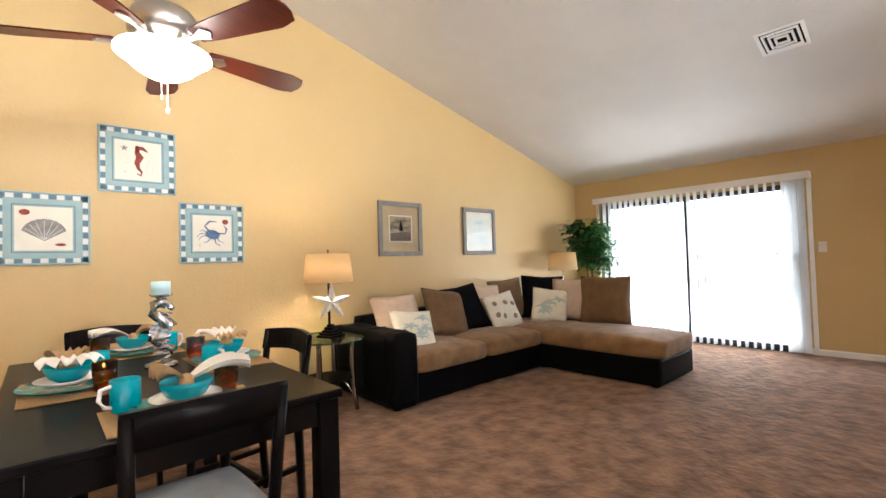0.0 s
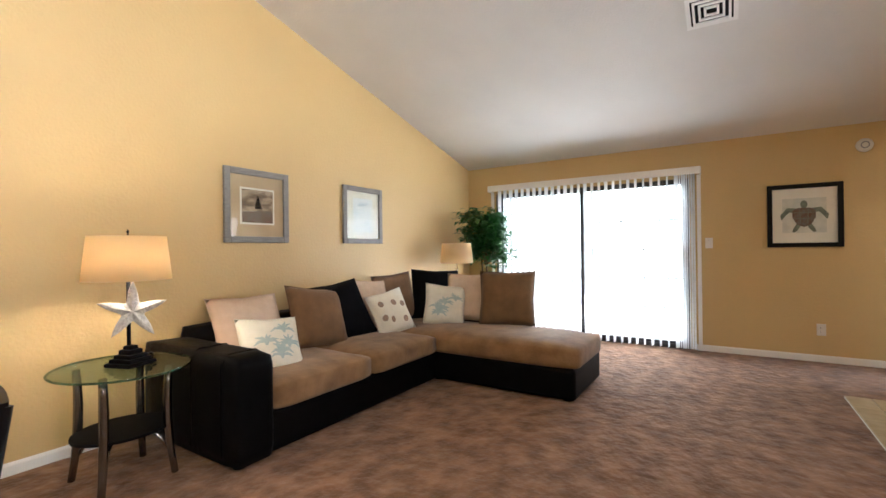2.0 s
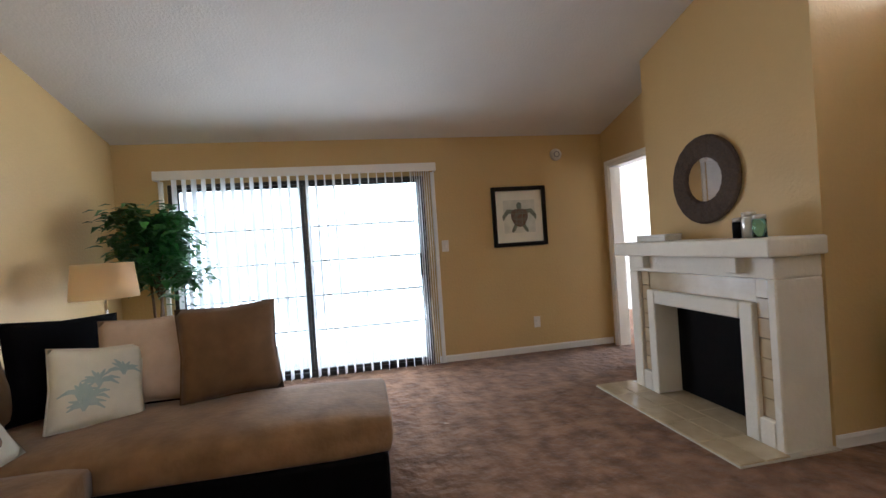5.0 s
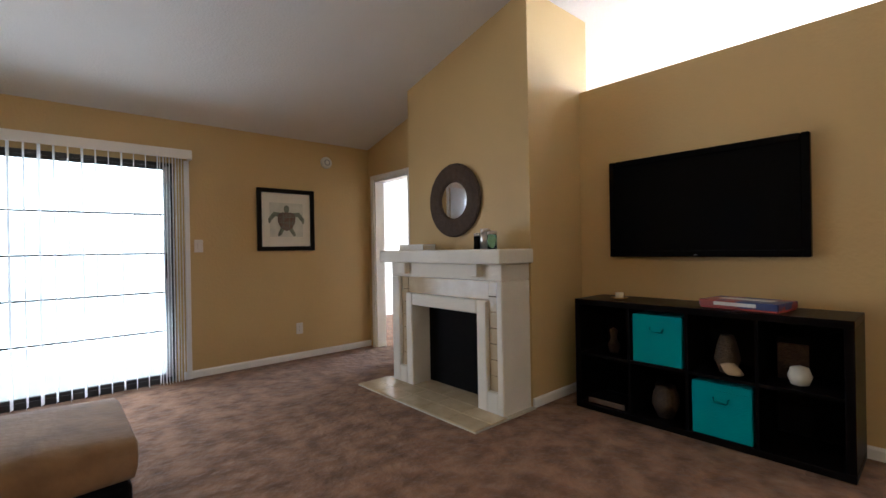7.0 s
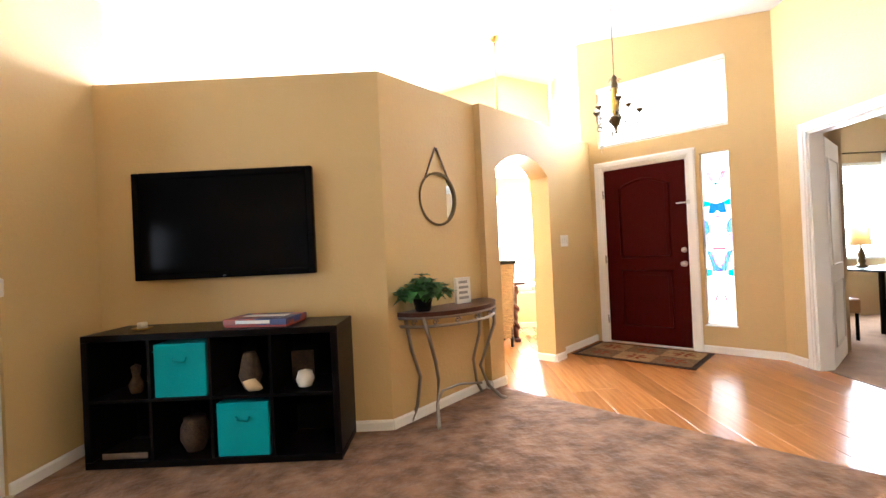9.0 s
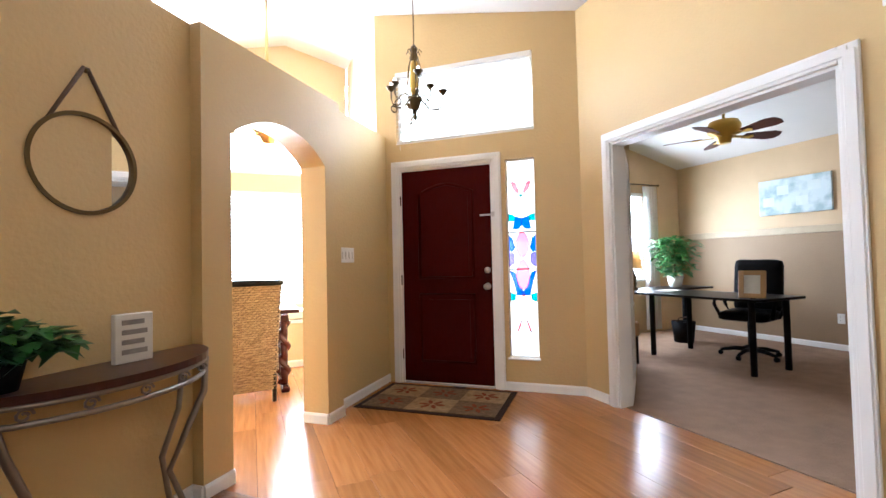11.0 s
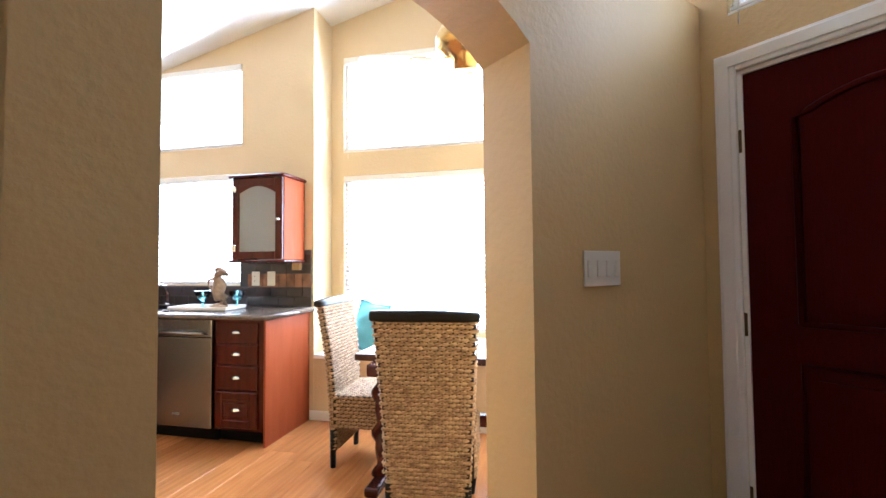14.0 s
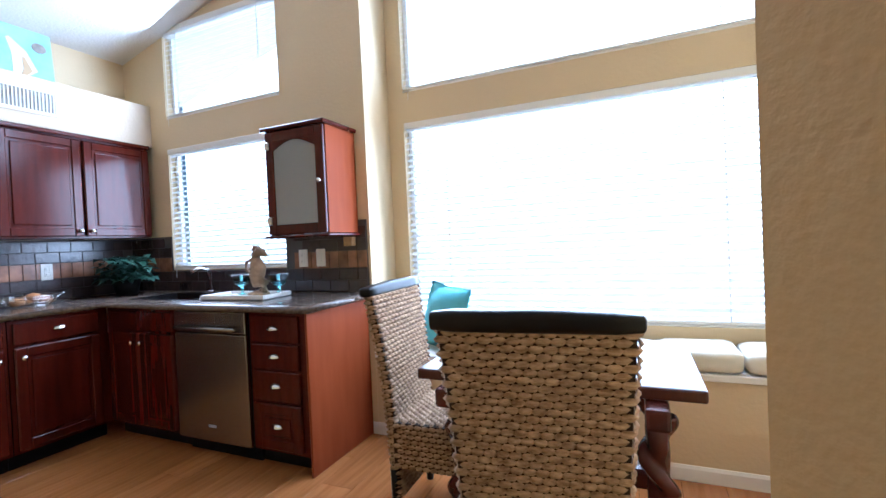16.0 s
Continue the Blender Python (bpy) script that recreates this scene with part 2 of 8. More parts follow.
tagged(link_mesh("wall_chimney", box_bm, TAN), "tan painted chimney breast rising to the ceiling", "wall", kind="structure")
TVT = 2.44
CORNER = (2.005, -1.45)
wall("wall_television", CORNER, (3.96, -1.45), (0, -1), TVT)
wall("wall_kitchen_east", (4.77, -5.23), (4.77, -1.45), (1, 0), top_at, material=KITCHEN_PAINT)
wall("wall_kitchen_south", (2.49, YS), (4.77, YS), (0, -1), top_at,
     [(3.07 - 2.49, 4.26 - 2.49, 1.10, 2.08), (3.07 - 2.49, 4.26 - 2.49, 2.32, 3.055)], material=KITCHEN_PAINT)
# the angled mirror wall, the thick arch and the switch wall
wall("wall_mirror", CORNER, uv(0.79, -2.50), -FY, TVT)
wall("wall_switch", uv(2.09, -2.52), uv(3.08, -2.52), -FY, TVT)


def arch_wall():
    a0, a1, u0, u1, spring, rise, front, back = 0.79, 2.09, 0.985, 1.885, 1.905, 0.17, -2.43, -2.645
    half, mid = (u1 - u0) / 2, (u0 + u1) / 2
    rad = (half * half + rise * rise) / (2 * rise)
    arc = []
    for k in range(17):
        t = -1 + 2 * k / 16
        x = mid + half * t
        arc.append((x, spring + math.sqrt(max(rad * rad - (x - mid) ** 2, 0)) - (rad - rise)))
    bm = bmesh.new()
    rows = []
    for v in (front, back):
        def pv(u, z):
            return bm.verts.new(uv(u, v, z))
        low = [pv(*p) for p in arc]
        high = [pv(p[0], TVT) for p in arc]
        l0, l1, l2, l3 = pv(a0, 0), pv(u0, 0), pv(a0, spring), pv(a0, TVT)
        r0, r1, r2, r3 = pv(u1, 0), pv(a1, 0), pv(a1, spring), pv(a1, TVT)
        bm.faces.new((l0, l1, low[0], l2))
        bm.faces.new((l2, low[0], high[0], l3))
        bm.faces.new((r0, r1, r2, low[-1]))
        bm.faces.new((low[-1], r2, r3, high[-1]))
        for k in range(16):
            bm.faces.new((low[k], low[k + 1], high[k + 1], high[k]))
        rows.append([l0, l1, *low, r0, r1, r2, r3, *high[::-1], l3, l2])
    f, b = rows
    for k in range(len(f)):
        j = (k + 1) % len(f)
        bm.faces.new((f[k], f[j], b[j], b[k]))
    ob = link_mesh("wall_arch", bm, TAN)
    tagged(ob, "thick tan plaster wall with an arched opening", "archway", kind="structure")


arch_wall()
# entry wall with door, side glass and window above
DU = 3.08


def dv(v):
    return v + 2.62


wall("wall_entry", uv(DU, -2.62), uv(DU, -0.62), FX, top_at,
     [(dv(-2.37), dv(-1.436), 0.0, 2.085), (dv(-1.315), dv(-1.045), 0.29, 2.095), (dv(-2.40), dv(-1.04), 2.345, 3.07)])
# breakfast nook with its bay
NX0, NX1, BY = -0.12, 2.37, -5.42
wall("wall_nook_west", uv(DU, -2.62), (NX0 - 0.02, BY), (-1, 0), top_at, material=KITCHEN_PAINT)
wall("wall_nook_low", (NX0, YS), (NX1, YS), (0, -1), 0.53, material=KITCHEN_PAINT)
wall("wall_bay", (NX0, BY), (NX1 - 0.003, BY), (0, -1), top_at, [(0.15, 2.37, 0.70, 2.07), (0.15, 2.37, 2.28, 3.15)], breaks=(RIDGE - NX0,), material=KITCHEN_PAINT)
wall("wall_bay_return", (NX1, YS + 0.003), (NX1, BY - 0.1), (1, 0), top_at, material=KITCHEN_PAINT)
tagged(link_mesh("window_seat", box((NX0 - 0.1, BY, 0.50), (NX1, YS + 0.015, 0.535), 0.006), TRIM), "white painted ledge of the window seat", "ledge", kind="structure")

# ceiling in one sheet with its ridge
bm = bmesh.new()
rows = [[bm.verts.new((x, y, ceil(x) + dz)) for x in (XW - 0.12, RIDGE, XE + 0.12) for dz in (0.0, 0.12)] for y in (-5.9, YN + 0.12)]
a, b = rows
for f in ((a[0], a[2], b[2], b[0]), (a[2], a[4], b[4], b[2]), (a[1], b[1], b[3], a[3]), (a[3], b[3], b[5], a[5]), (a[0], b[0], b[1], a[1]), (a[4], a[5], b[5], b[4]),
          (a[0], a[1], a[3], a[2]), (a[2], a[3], a[5], a[4]), (b[0], b[2], b[3], b[1]), (b[2], b[4], b[5], b[3])):
    bm.faces.new(f)
tagged(link_mesh("ceiling", bm, CEIL), "white textured vaulted ceiling", "ceiling", kind="structure")

# floors
outline = [(XW, -0.73), (-0.48, -0.63), uv(0.90, -2.39)[:2], uv(0.9, -2.50)[:2], (2.0, -1.5), (XE, -1.5), (XE, YN), (XW, YN)]
tagged(link_mesh("floor_carpet", prism(outline, -0.10, 0.006), CARPET), "brown plush wall-to-wall carpet with footprints", "carpet", kind="structure")
bm = box((-2.2, -5.9, -0.2), (6.8, 4.1, -0.12))
tagged(link_mesh("floor_slab", bm, STUCCO), "concrete floor slab under the coverings", "floor", kind="structure")
wood_floor = tagged(link_mesh("floor_wood", box((-1.72, -5.6, -0.12), (4.8, -0.5, -0.012)), BLACK), "honey coloured laminate plank floor", "floor", kind="structure")

# den behind the double doorway
DX, DY0, DY1 = -5.45, -4.85, 1.2


def den_ceil(x):
    return 2.60 + 0.25 * (x - DX)


def den_top(p):
    return den_ceil(p.x) + 0.03


den_wall = mat("den_tan_paint", (0.60, 0.44, 0.25), 0.6, scale=2, bump=0.2)
wall("wall_den_west", (DX, DY0), (DX, DY1), (-1, 0), den_top, material=den_wall)
wall("wall_den_south", (DX, DY0), (-2.42, DY0), (0, -1), den_top, [(0.80, 2.30, 0.80, 2.18)], material=den_wall)
wall("wall_den_north", (DX, DY1), (XW - 0.12, DY1), (0, 1), den_top, material=den_wall)
wall("wall_den_east", (-2.42, DY0), (-2.42, -2.95), (1, 0), den_top, material=den_wall)
wall("wall_den_return", (-2.42, -2.95), (XW - 0.13, -2.95), (0, -1), den_top, material=den_wall)
wall("wall_den_inner", (XW - 0.125, -2.87), (XW - 0.125, DY1), (-1, 0), den_top, [(0.52, 2.02, 0.0, 2.08)], thick=0.01, material=den_wall)
bm = box((DX - 0.12, DY0 - 0.12, 0), (-2.42, DY1 + 0.12, 0.1))
box((-2.42, -2.95, 0), (XW - 0.125, DY1 + 0.12, 0.1), bm=bm)
for v in bm.verts:
    v.co.z += den_ceil(v.co.x)
tagged(link_mesh("ceiling_den", bm, CEIL), "white sloping ceiling of the study", "ceiling", kind="structure")
tagged(link_mesh("floor_den", box((DX, DY0, -0.1), (XW - 0.06, DY1, 0.004)), DEN_CARPET), "beige carpet of the study", "carpet", kind="structure")
window_light((-3.9, DY0 + 0.14, 1.45), (-3.9, 0, 1.0), 1.5, 1.3, 130)

# bedroom behind the fireplace
bed_wall = mat("pale_bedroom_paint", (0.78, 0.74, 0.66), 0.6, scale=2)
wall("wall_bedroom_east", (8.6, -4.6), (8.6, -1.21), (1, 0), 2.6, material=bed_wall)
wall("wall_bedroom_south", (5.0, -4.6), (8.6, -4.6), (0, -1), 2.6, [(0.8, 3.2, 0.3, 2.2)], material=bed_wall)
wall("wall_bedroom_west", (5.0, -4.6), (5.0, -1.57), (-1, 0), 2.6, material=bed_wall)
wall("wall_bedroom_north", (6.76, -1.21), (8.6, -1.21), (0, 1), 2.6, material=bed_wall)
tagged(link_mesh("ceiling_bedroom", box((4.81, -4.72, 2.6), (8.72, -1.22, 2.7)), CEIL), "white bedroom ceiling", "ceiling", kind="structure")
tagged(link_mesh("floor_bedroom", box((5.0, -4.6, -0.1), (8.6, -1.09, 0.004)), CARPET), "brown bedroom carpet", "carpet", kind="structure")
window_light((7.0, -4.5, 1.3), (6.5, 0, 1.0), 2.2, 1.7, 120)

# ground and daylight outside
GROUND = mat("pale_concrete_ground", (0.55, 0.52, 0.47), 0.9, colour2=(0.45, 0.42, 0.37), scale=2, bump=0.3)
tagged(link_mesh("ground", box((-400, -400, -0.5), (400, 400, -0.25)), GROUND), "pale concrete and gravel ground outside", "ground", kind="structure")
for name, lo, hi, lit in (("backdrop_east", (9.9, -3.9, -0.25), (10.0, 9, 6), PATIO), ("backdrop_south", (-9, -9.1, -0.25), (9.2, -9.0, 7), GLARE)):
    tagged(link_mesh(name, box(lo, hi), lit), "plain bright overexposed daylight", "backdrop", kind="structure")
# the porch before the front door lies in full glare
bm = box((-1.0, -0.03, -0.25), (1.0, 0.03, 4.2))
ob = link_mesh("backdrop_porch", moved(bm, Matrix.Translation(uv(4.25, -1.72)) @ Matrix.Rotation(math.atan2(FY.y, FY.x), 4, "Z")), BACKDROP)
tagged(ob, "plain bright overexposed daylight", "backdrop", kind="structure")

# ---- more materials ----
LEATHER = mat("black_leather", (0.0045, 0.004, 0.004), 0.42, spec=0.03, colour2=(0.003, 0.003, 0.003), scale=12, bump=0.25, bump_scale=220)
SUEDE = mat("tan_microsuede", (0.26, 0.15, 0.066), 0.9, colour2=(0.16, 0.088, 0.038), scale=7, bump=0.4, bump_scale=35, sheen=0.15, spec=0.2)
BROWN_CLOTH = mat("brown_pillow_cloth", (0.18, 0.10, 0.045), 0.9, colour2=(0.13, 0.072, 0.033), scale=9, bump=0.3, bump_scale=200, sheen=0.1, spec=0.2)
BLACK_CLOTH = mat("black_velvet", (0.005, 0.005, 0.006), 0.9, scale=9, bump=0.3, bump_scale=80, spec=0.05)
BEIGE_CLOTH = mat("beige_cloth", (0.60, 0.46, 0.34), 0.9, colour2=(0.52, 0.39, 0.28), scale=12, bump=0.35, bump_scale=240, spec=0.2)
CREAM_CLOTH = mat("cream_cotton", (0.74, 0.70, 0.58), 0.9, colour2=(0.68, 0.64, 0.52), scale=14, bump=0.3, bump_scale=200, spec=0.2)
TEAL_PRINT = mat("grey_teal_print", (0.36, 0.44, 0.42), 0.9, colour2=(0.44, 0.50, 0.46), scale=30, spec=0.1)
SHELL_PRINT = mat("sepia_shell_print", (0.35, 0.22, 0.14), 0.9, colour2=(0.22, 0.18, 0.15), scale=40, spec=0.1)
CHROME = mat("chrome", (0.72, 0.70, 0.67), 0.16, 1.0, scale=3)
NICKEL = mat("brushed_nickel", (0.62, 0.58, 0.53), 0.3, 1.0, scale=5)
DARK_WOOD = mat("black_stained_wood", (0.006, 0.0045, 0.004), 0.3, spec=0.05, colour2=(0.004, 0.003, 0.003), scale=10, stretch=(1, 8, 1), bump=0.05, bump_scale=60)
CHERRY = mat("cherry_fan_wood", (0.095, 0.015, 0.006), 0.35, spec=0.2, colour2=(0.055, 0.009, 0.004), scale=8, stretch=(1, 9, 1))
GREY_FRAME = mat("grey_washed_wood", (0.25, 0.235, 0.205), 0.6, colour2=(0.17, 0.16, 0.14), scale=20, stretch=(1, 1, 6))
BLACK_FRAME = mat("black_frame", (0.008, 0.007, 0.006), 0.35, spec=0.15, scale=20)
PAPER = mat("cream_paper", (0.78, 0.74, 0.63), 0.8, colour2=(0.72, 0.68, 0.56), scale=6)
TANMAT = mat("tan_mat_board", (0.52, 0.38, 0.22), 0.8, scale=6)
SEPIA = mat("sepia_photo", (0.42, 0.33, 0.22), 0.7, colour2=(0.16, 0.11, 0.07), scale=6, stretch=(1, 1, 3), contrast=(0.45, 0.6))
PALEART = mat("pale_seaside_print", (0.72, 0.74, 0.72), 0.7, colour2=(0.48, 0.55, 0.58), scale=5, stretch=(1, 1, 2.5), contrast=(0.35, 0.5))
TEALFRAME = mat("pale_teal_border", (0.33, 0.45, 0.45), 0.6, colour2=(0.28, 0.40, 0.41), scale=12)
CHECKW = mat("white_check", (0.75, 0.75, 0.70), 0.6, scale=8)
CHECKB = mat("slate_blue_check", (0.13, 0.22, 0.27), 0.6, scale=8)
REDART = mat("rust_red_paint", (0.32, 0.06, 0.03), 0.7, colour2=(0.20, 0.03, 0.02), scale=40)
BLUEART = mat("crab_blue_paint", (0.06, 0.12, 0.26), 0.7, colour2=(0.10, 0.18, 0.33), scale=40)
GREYART = mat("shell_grey_paint", (0.20, 0.19, 0.18), 0.7, colour2=(0.32, 0.29, 0.26), scale=30)
PALETONE = mat("pale_wash_paint", (0.55, 0.55, 0.46), 0.7, colour2=(0.66, 0.64, 0.54), scale=12)
TURTLE = mat("turtle_brown_paint", (0.15, 0.07, 0.04), 0.7, colour2=(0.17, 0.15, 0.12), scale=28)
TURTLEG = mat("turtle_grey_green_paint", (0.22, 0.25, 0.17), 0.7, colour2=(0.14, 0.15, 0.12), scale=30)
SHADE = fabric_translucent("cream_lamp_shade", (0.86, 0.70, 0.45), 0.75)
PLASTER = mat("white_starfish_plaster", (0.62, 0.58, 0.52), 0.6, colour2=(0.40, 0.37, 0.33), scale=40, bump=0.9, bump_scale=90)
MIRROR = mat("mirror", (0.88, 0.88, 0.88), 0.02, 1.0)
MIRROR.node_tree.nodes["Principled BSDF"].inputs["Roughness"].default_value = 0.02
WOVEN = mat("dark_woven_rattan", (0.075, 0.042, 0.02), 0.7, colour2=(0.03, 0.016, 0.008), scale=60, bump=0.8, bump_scale=120)
LEAF = mat("green_leaf", (0.05, 0.19, 0.03), 0.4, colour2=(0.022, 0.09, 0.016), scale=6, random_hue=0.1)
BARK = mat("brown_bark", (0.12, 0.075, 0.045), 0.8, scale=20, bump=0.6, bump_scale=40)
TEAL = mat("turquoise_glaze", (0.0, 0.29, 0.35), 0.22, colour2=(0.0, 0.25, 0.31), scale=5)
TEALBIN = mat("turquoise_canvas", (0.0, 0.30, 0.33), 0.85, colour2=(0.0, 0.26, 0.29), scale=6, bump=0.3, bump_scale=160)
WHITECHINA = mat("white_china", (0.80, 0.78, 0.74), 0.2)
AMBER = glass("amber_glass", (0.75, 0.26, 0.04), 0.03)
SEAGLASS = glass("pale_sea_glass", (0.35, 0.75, 0.70), 0.05)
STRAW = mat("straw_placemat", (0.50, 0.31, 0.12), 0.8, colour2=(0.36, 0.21, 0.08), scale=70, stretch=(1, 5, 1), bump=0.8, bump_scale=120)
LINEN = mat("cream_linen", (0.72, 0.66, 0.57), 0.9, scale=20, bump=0.3, bump_scale=120)
SILVER = mat("silver_cast_metal", (0.55, 0.55, 0.57), 0.25, 1.0, bump=0.5, bump_scale=60)
PALEBLUE = mat("pale_blue_wax", (0.45, 0.64, 0.66), 0.5)
GREYSEAT = mat("grey_seat_cloth", (0.45, 0.44, 0.42), 0.9, scale=20, bump=0.3, bump_scale=200)
PLASTIC = mat("white_plastic", (0.74, 0.71, 0.64), 0.4)
VANE = fabric_translucent("white_blind_vane", (0.9, 0.9, 0.9), 0.6)
ALU = mat("bronze_door_frame", (0.045, 0.042, 0.04), 0.4, 0.4, scale=12)
GREYALU = mat("grey_door_stile", (0.33, 0.33, 0.33), 0.4, 0.3, scale=12)
PANE = thin_glass("window_pane")
PICTURE_GLASS = thin_glass("picture_glass", (0.97, 0.98, 0.97), 0.025)
# chrome with the dark surroundings it reflects painted into its base colour
CHROME_DARK_REFLECTION = mat("chrome_dark_reflection", (0.23, 0.205, 0.18), 0.22, 0.95, scale=5)
TABLEGLASS = thin_glass("green_table_glass", (0.70, 0.80, 0.74), 0.22)
SCREEN = mat("black_screen", (0.003, 0.003, 0.0035), 0.12, scale=3, spec=0.04)
BULB = glow("warm_bulb_glass", (1.0, 0.86, 0.62), 9.0)
FROST = glow("lit_frosted_bowl", (1.0, 0.90, 0.72), 5.0)


def rz(deg):
    return Matrix.Rotation(radians(deg), 4, "Z")


def at(x, y, z=0.0, deg=0.0):
    return Matrix.Translation((x, y, z)) @ rz(deg)


def plate(outline, y0, y1, bm=None):
    """A flat outline in x and z, between the depths y0 and y1."""
    bm = bm or bmesh.new()
    a = [bm.verts.new((x, y0, z)) for x, z in outline]
    b = [bm.verts.new((x, y1, z)) for x, z in outline]
    bm.faces.new(a)
    bm.faces.new(b[::-1])
    for i in range(len(a)):
        j = (i + 1) % len(a)
        bm.faces.new((a[i], b[i], b[j], a[j]))
    return bm


def ellipse(cx, cz, rx, rz_, n=20, turn=0.0):
    c, s = math.cos(turn), math.sin(turn)
    out = []
    for k in range(n):
        a, b = rx * math.cos(6.28318 * k / n), rz_ * math.sin(6.28318 * k / n)
        out.append((cx + a * c - b * s, cz + a * s + b * c))
    return out


def ribbon(pts, width):
    """An outline of a band along pts (in x and z), width one number or one for each point."""
    ws = width if isinstance(width, (list, tuple)) else [width] * len(pts)
    left, right = [], []
    for i, (x, z) in enumerate(pts):
        x0, z0 = pts[max(i - 1, 0)]
        x1, z1 = pts[min(i + 1, len(pts) - 1)]
        dx, dz = x1 - x0, z1 - z0
        n = math.hypot(dx, dz) or 1
        left.append((x - dz / n * ws[i] / 2, z + dx / n * ws[i] / 2))
        right.append((x + dz / n * ws[i] / 2, z - dx / n * ws[i] / 2))
    return left + right[::-1]


def frame_bars(w, h, bar, y0, y1, bevel=0.004):
    bm = bmesh.new()
    for lo, hi in (((-w / 2, y0, -h / 2), (-w / 2 + bar, y1, h / 2)), ((w / 2 - bar, y0, -h / 2), (w / 2, y1, h / 2)),
                   ((-w / 2 + bar, y0, -h / 2), (w / 2 - bar, y1, -h / 2 + bar)), ((-w / 2 + bar, y0, h / 2 - bar), (w / 2 - bar, y1, h / 2))):
        box(lo, hi, bevel, 1, bm)
    return bm


def rect(w, h, y0, y1):
    return box((-w / 2, y0, -h / 2), (w / 2, y1, h / 2))


# ---- trim ----


def baseboard(a, b, out, h=0.075, t=0.014):
    """A skirting board along a wall; out points into the room."""
    a, b, out = Vector((*a[:2], 0)), Vector((*b[:2], 0)), Vector((*out[:2], 0)).normalized()
    bm = bmesh.new()
    prof = ((0, 0), (t, 0), (t, h - 0.015), (t * 0.5, h), (0, h))
    ra = [bm.verts.new(a + out * p + Vector((0, 0, q))) for p, q in prof]
    rb = [bm.verts.new(b + out * p + Vector((0, 0, q))) for p, q in prof]
    bm.faces.new(ra)
    bm.faces.new(rb[::-1])
    for i in range(5):
        j = (i + 1) % 5
        bm.faces.new((ra[i], ra[j], rb[j], rb[i]))
    return tagged(link_mesh("baseboard", bm, TRIM), "white painted baseboard", "baseboard", kind="structure")


baseboard((XW, YN), (XE, YN), (0, -1))
baseboard((XE, -1.09), (XE, SL0 - 0.05), (-1, 0))
baseboard((XE, SL1 + 0.05), (XE, YN), (-1, 0))
baseboard((3.96, -1.45), (3.96, -0.77), (-1, 0))
baseboard(CORNER, (3.94, -1.45), (0, 1))
baseboard(CORNER, uv(0.79, -2.50), FY)
baseboard(uv(0.79, -2.43), uv(0.985, -2.43), FY)
baseboard(uv(0.985, -2.645), uv(0.985, -2.43), FX)
baseboard(uv(0.79, -2.50), uv(0.79, -2.43), -FX)
baseboard(uv(1.885, -2.43), uv(2.09, -2.43), FY)
baseboard(uv(1.885, -2.645), uv(1.885, -2.43), -FX)
baseboard(uv(2.09, -2.52), uv(2.09, -2.43), FX)
baseboard(uv(2.09, -2.52), uv(DU, -2.52), FY)
baseboard(uv(DU, -1.35), uv(DU, -0.66), -FX)
baseboard((XW, -2.83), (XW, -2.45), (1, 0))
baseboard((XW, -0.75), (XW, YN), (1, 0))
baseboard((NX0, YS), (NX1 + 0.1, YS), (0, 1))
baseboard((DX, DY0), (DX, DY1), (1, 0))


def casing(name, m, w, h, bar=0.09, depth=0.12, label="white painted door casing"):
    """Trim round a doorway of clear width w and height h, on the side of -y, with the lining of the opening."""
    e = thing(name, m, label, "door frame", kind="structure")
    for s in (-1, 1):
        x0, x1 = sorted((s * w / 2, s * (w / 2 + bar)))
        part("side_casing", box((x0, -0.022, 0), (x1, 0.0, h + bar), 0.006, 2), TRIM, e)
        x0, x1 = sorted((s * (w / 2 + 0.02), s * (w / 2 + bar - 0.012)))
        part("casing_moulding", box((x0, -0.030, 0), (x1, -0.021, h + 0.05), 0.004, 1), TRIM, e)
        x0, x1 = sorted((s * (w / 2 - 0.018), s * w / 2))
        part("jamb", box((x0, -0.004, 0), (x1, depth, h)), TRIM, e)
    part("head_casing", box((-w / 2, -0.022, h), (w / 2, 0.0, h + bar), 0.006, 2), TRIM, e)
    part("casing_moulding", box((-w / 2 - 0.045, -0.030, h + 0.02), (w / 2 + 0.045, -0.021, h + bar - 0.012), 0.004, 1), TRIM, e)
    part("jamb", box((-w / 2, -0.004, h - 0.018), (w / 2, depth, h)), TRIM, e)
    return e


casing("door_frame_bedroom", at(6.16, -1.088, 0, 180), 0.68, 2.0, 0.06)
casing("door_frame_study", at(XW, -1.60, 0, 90), 1.5, 2.08, 0.085)

# ---- sliding door, valance and vertical blinds ----


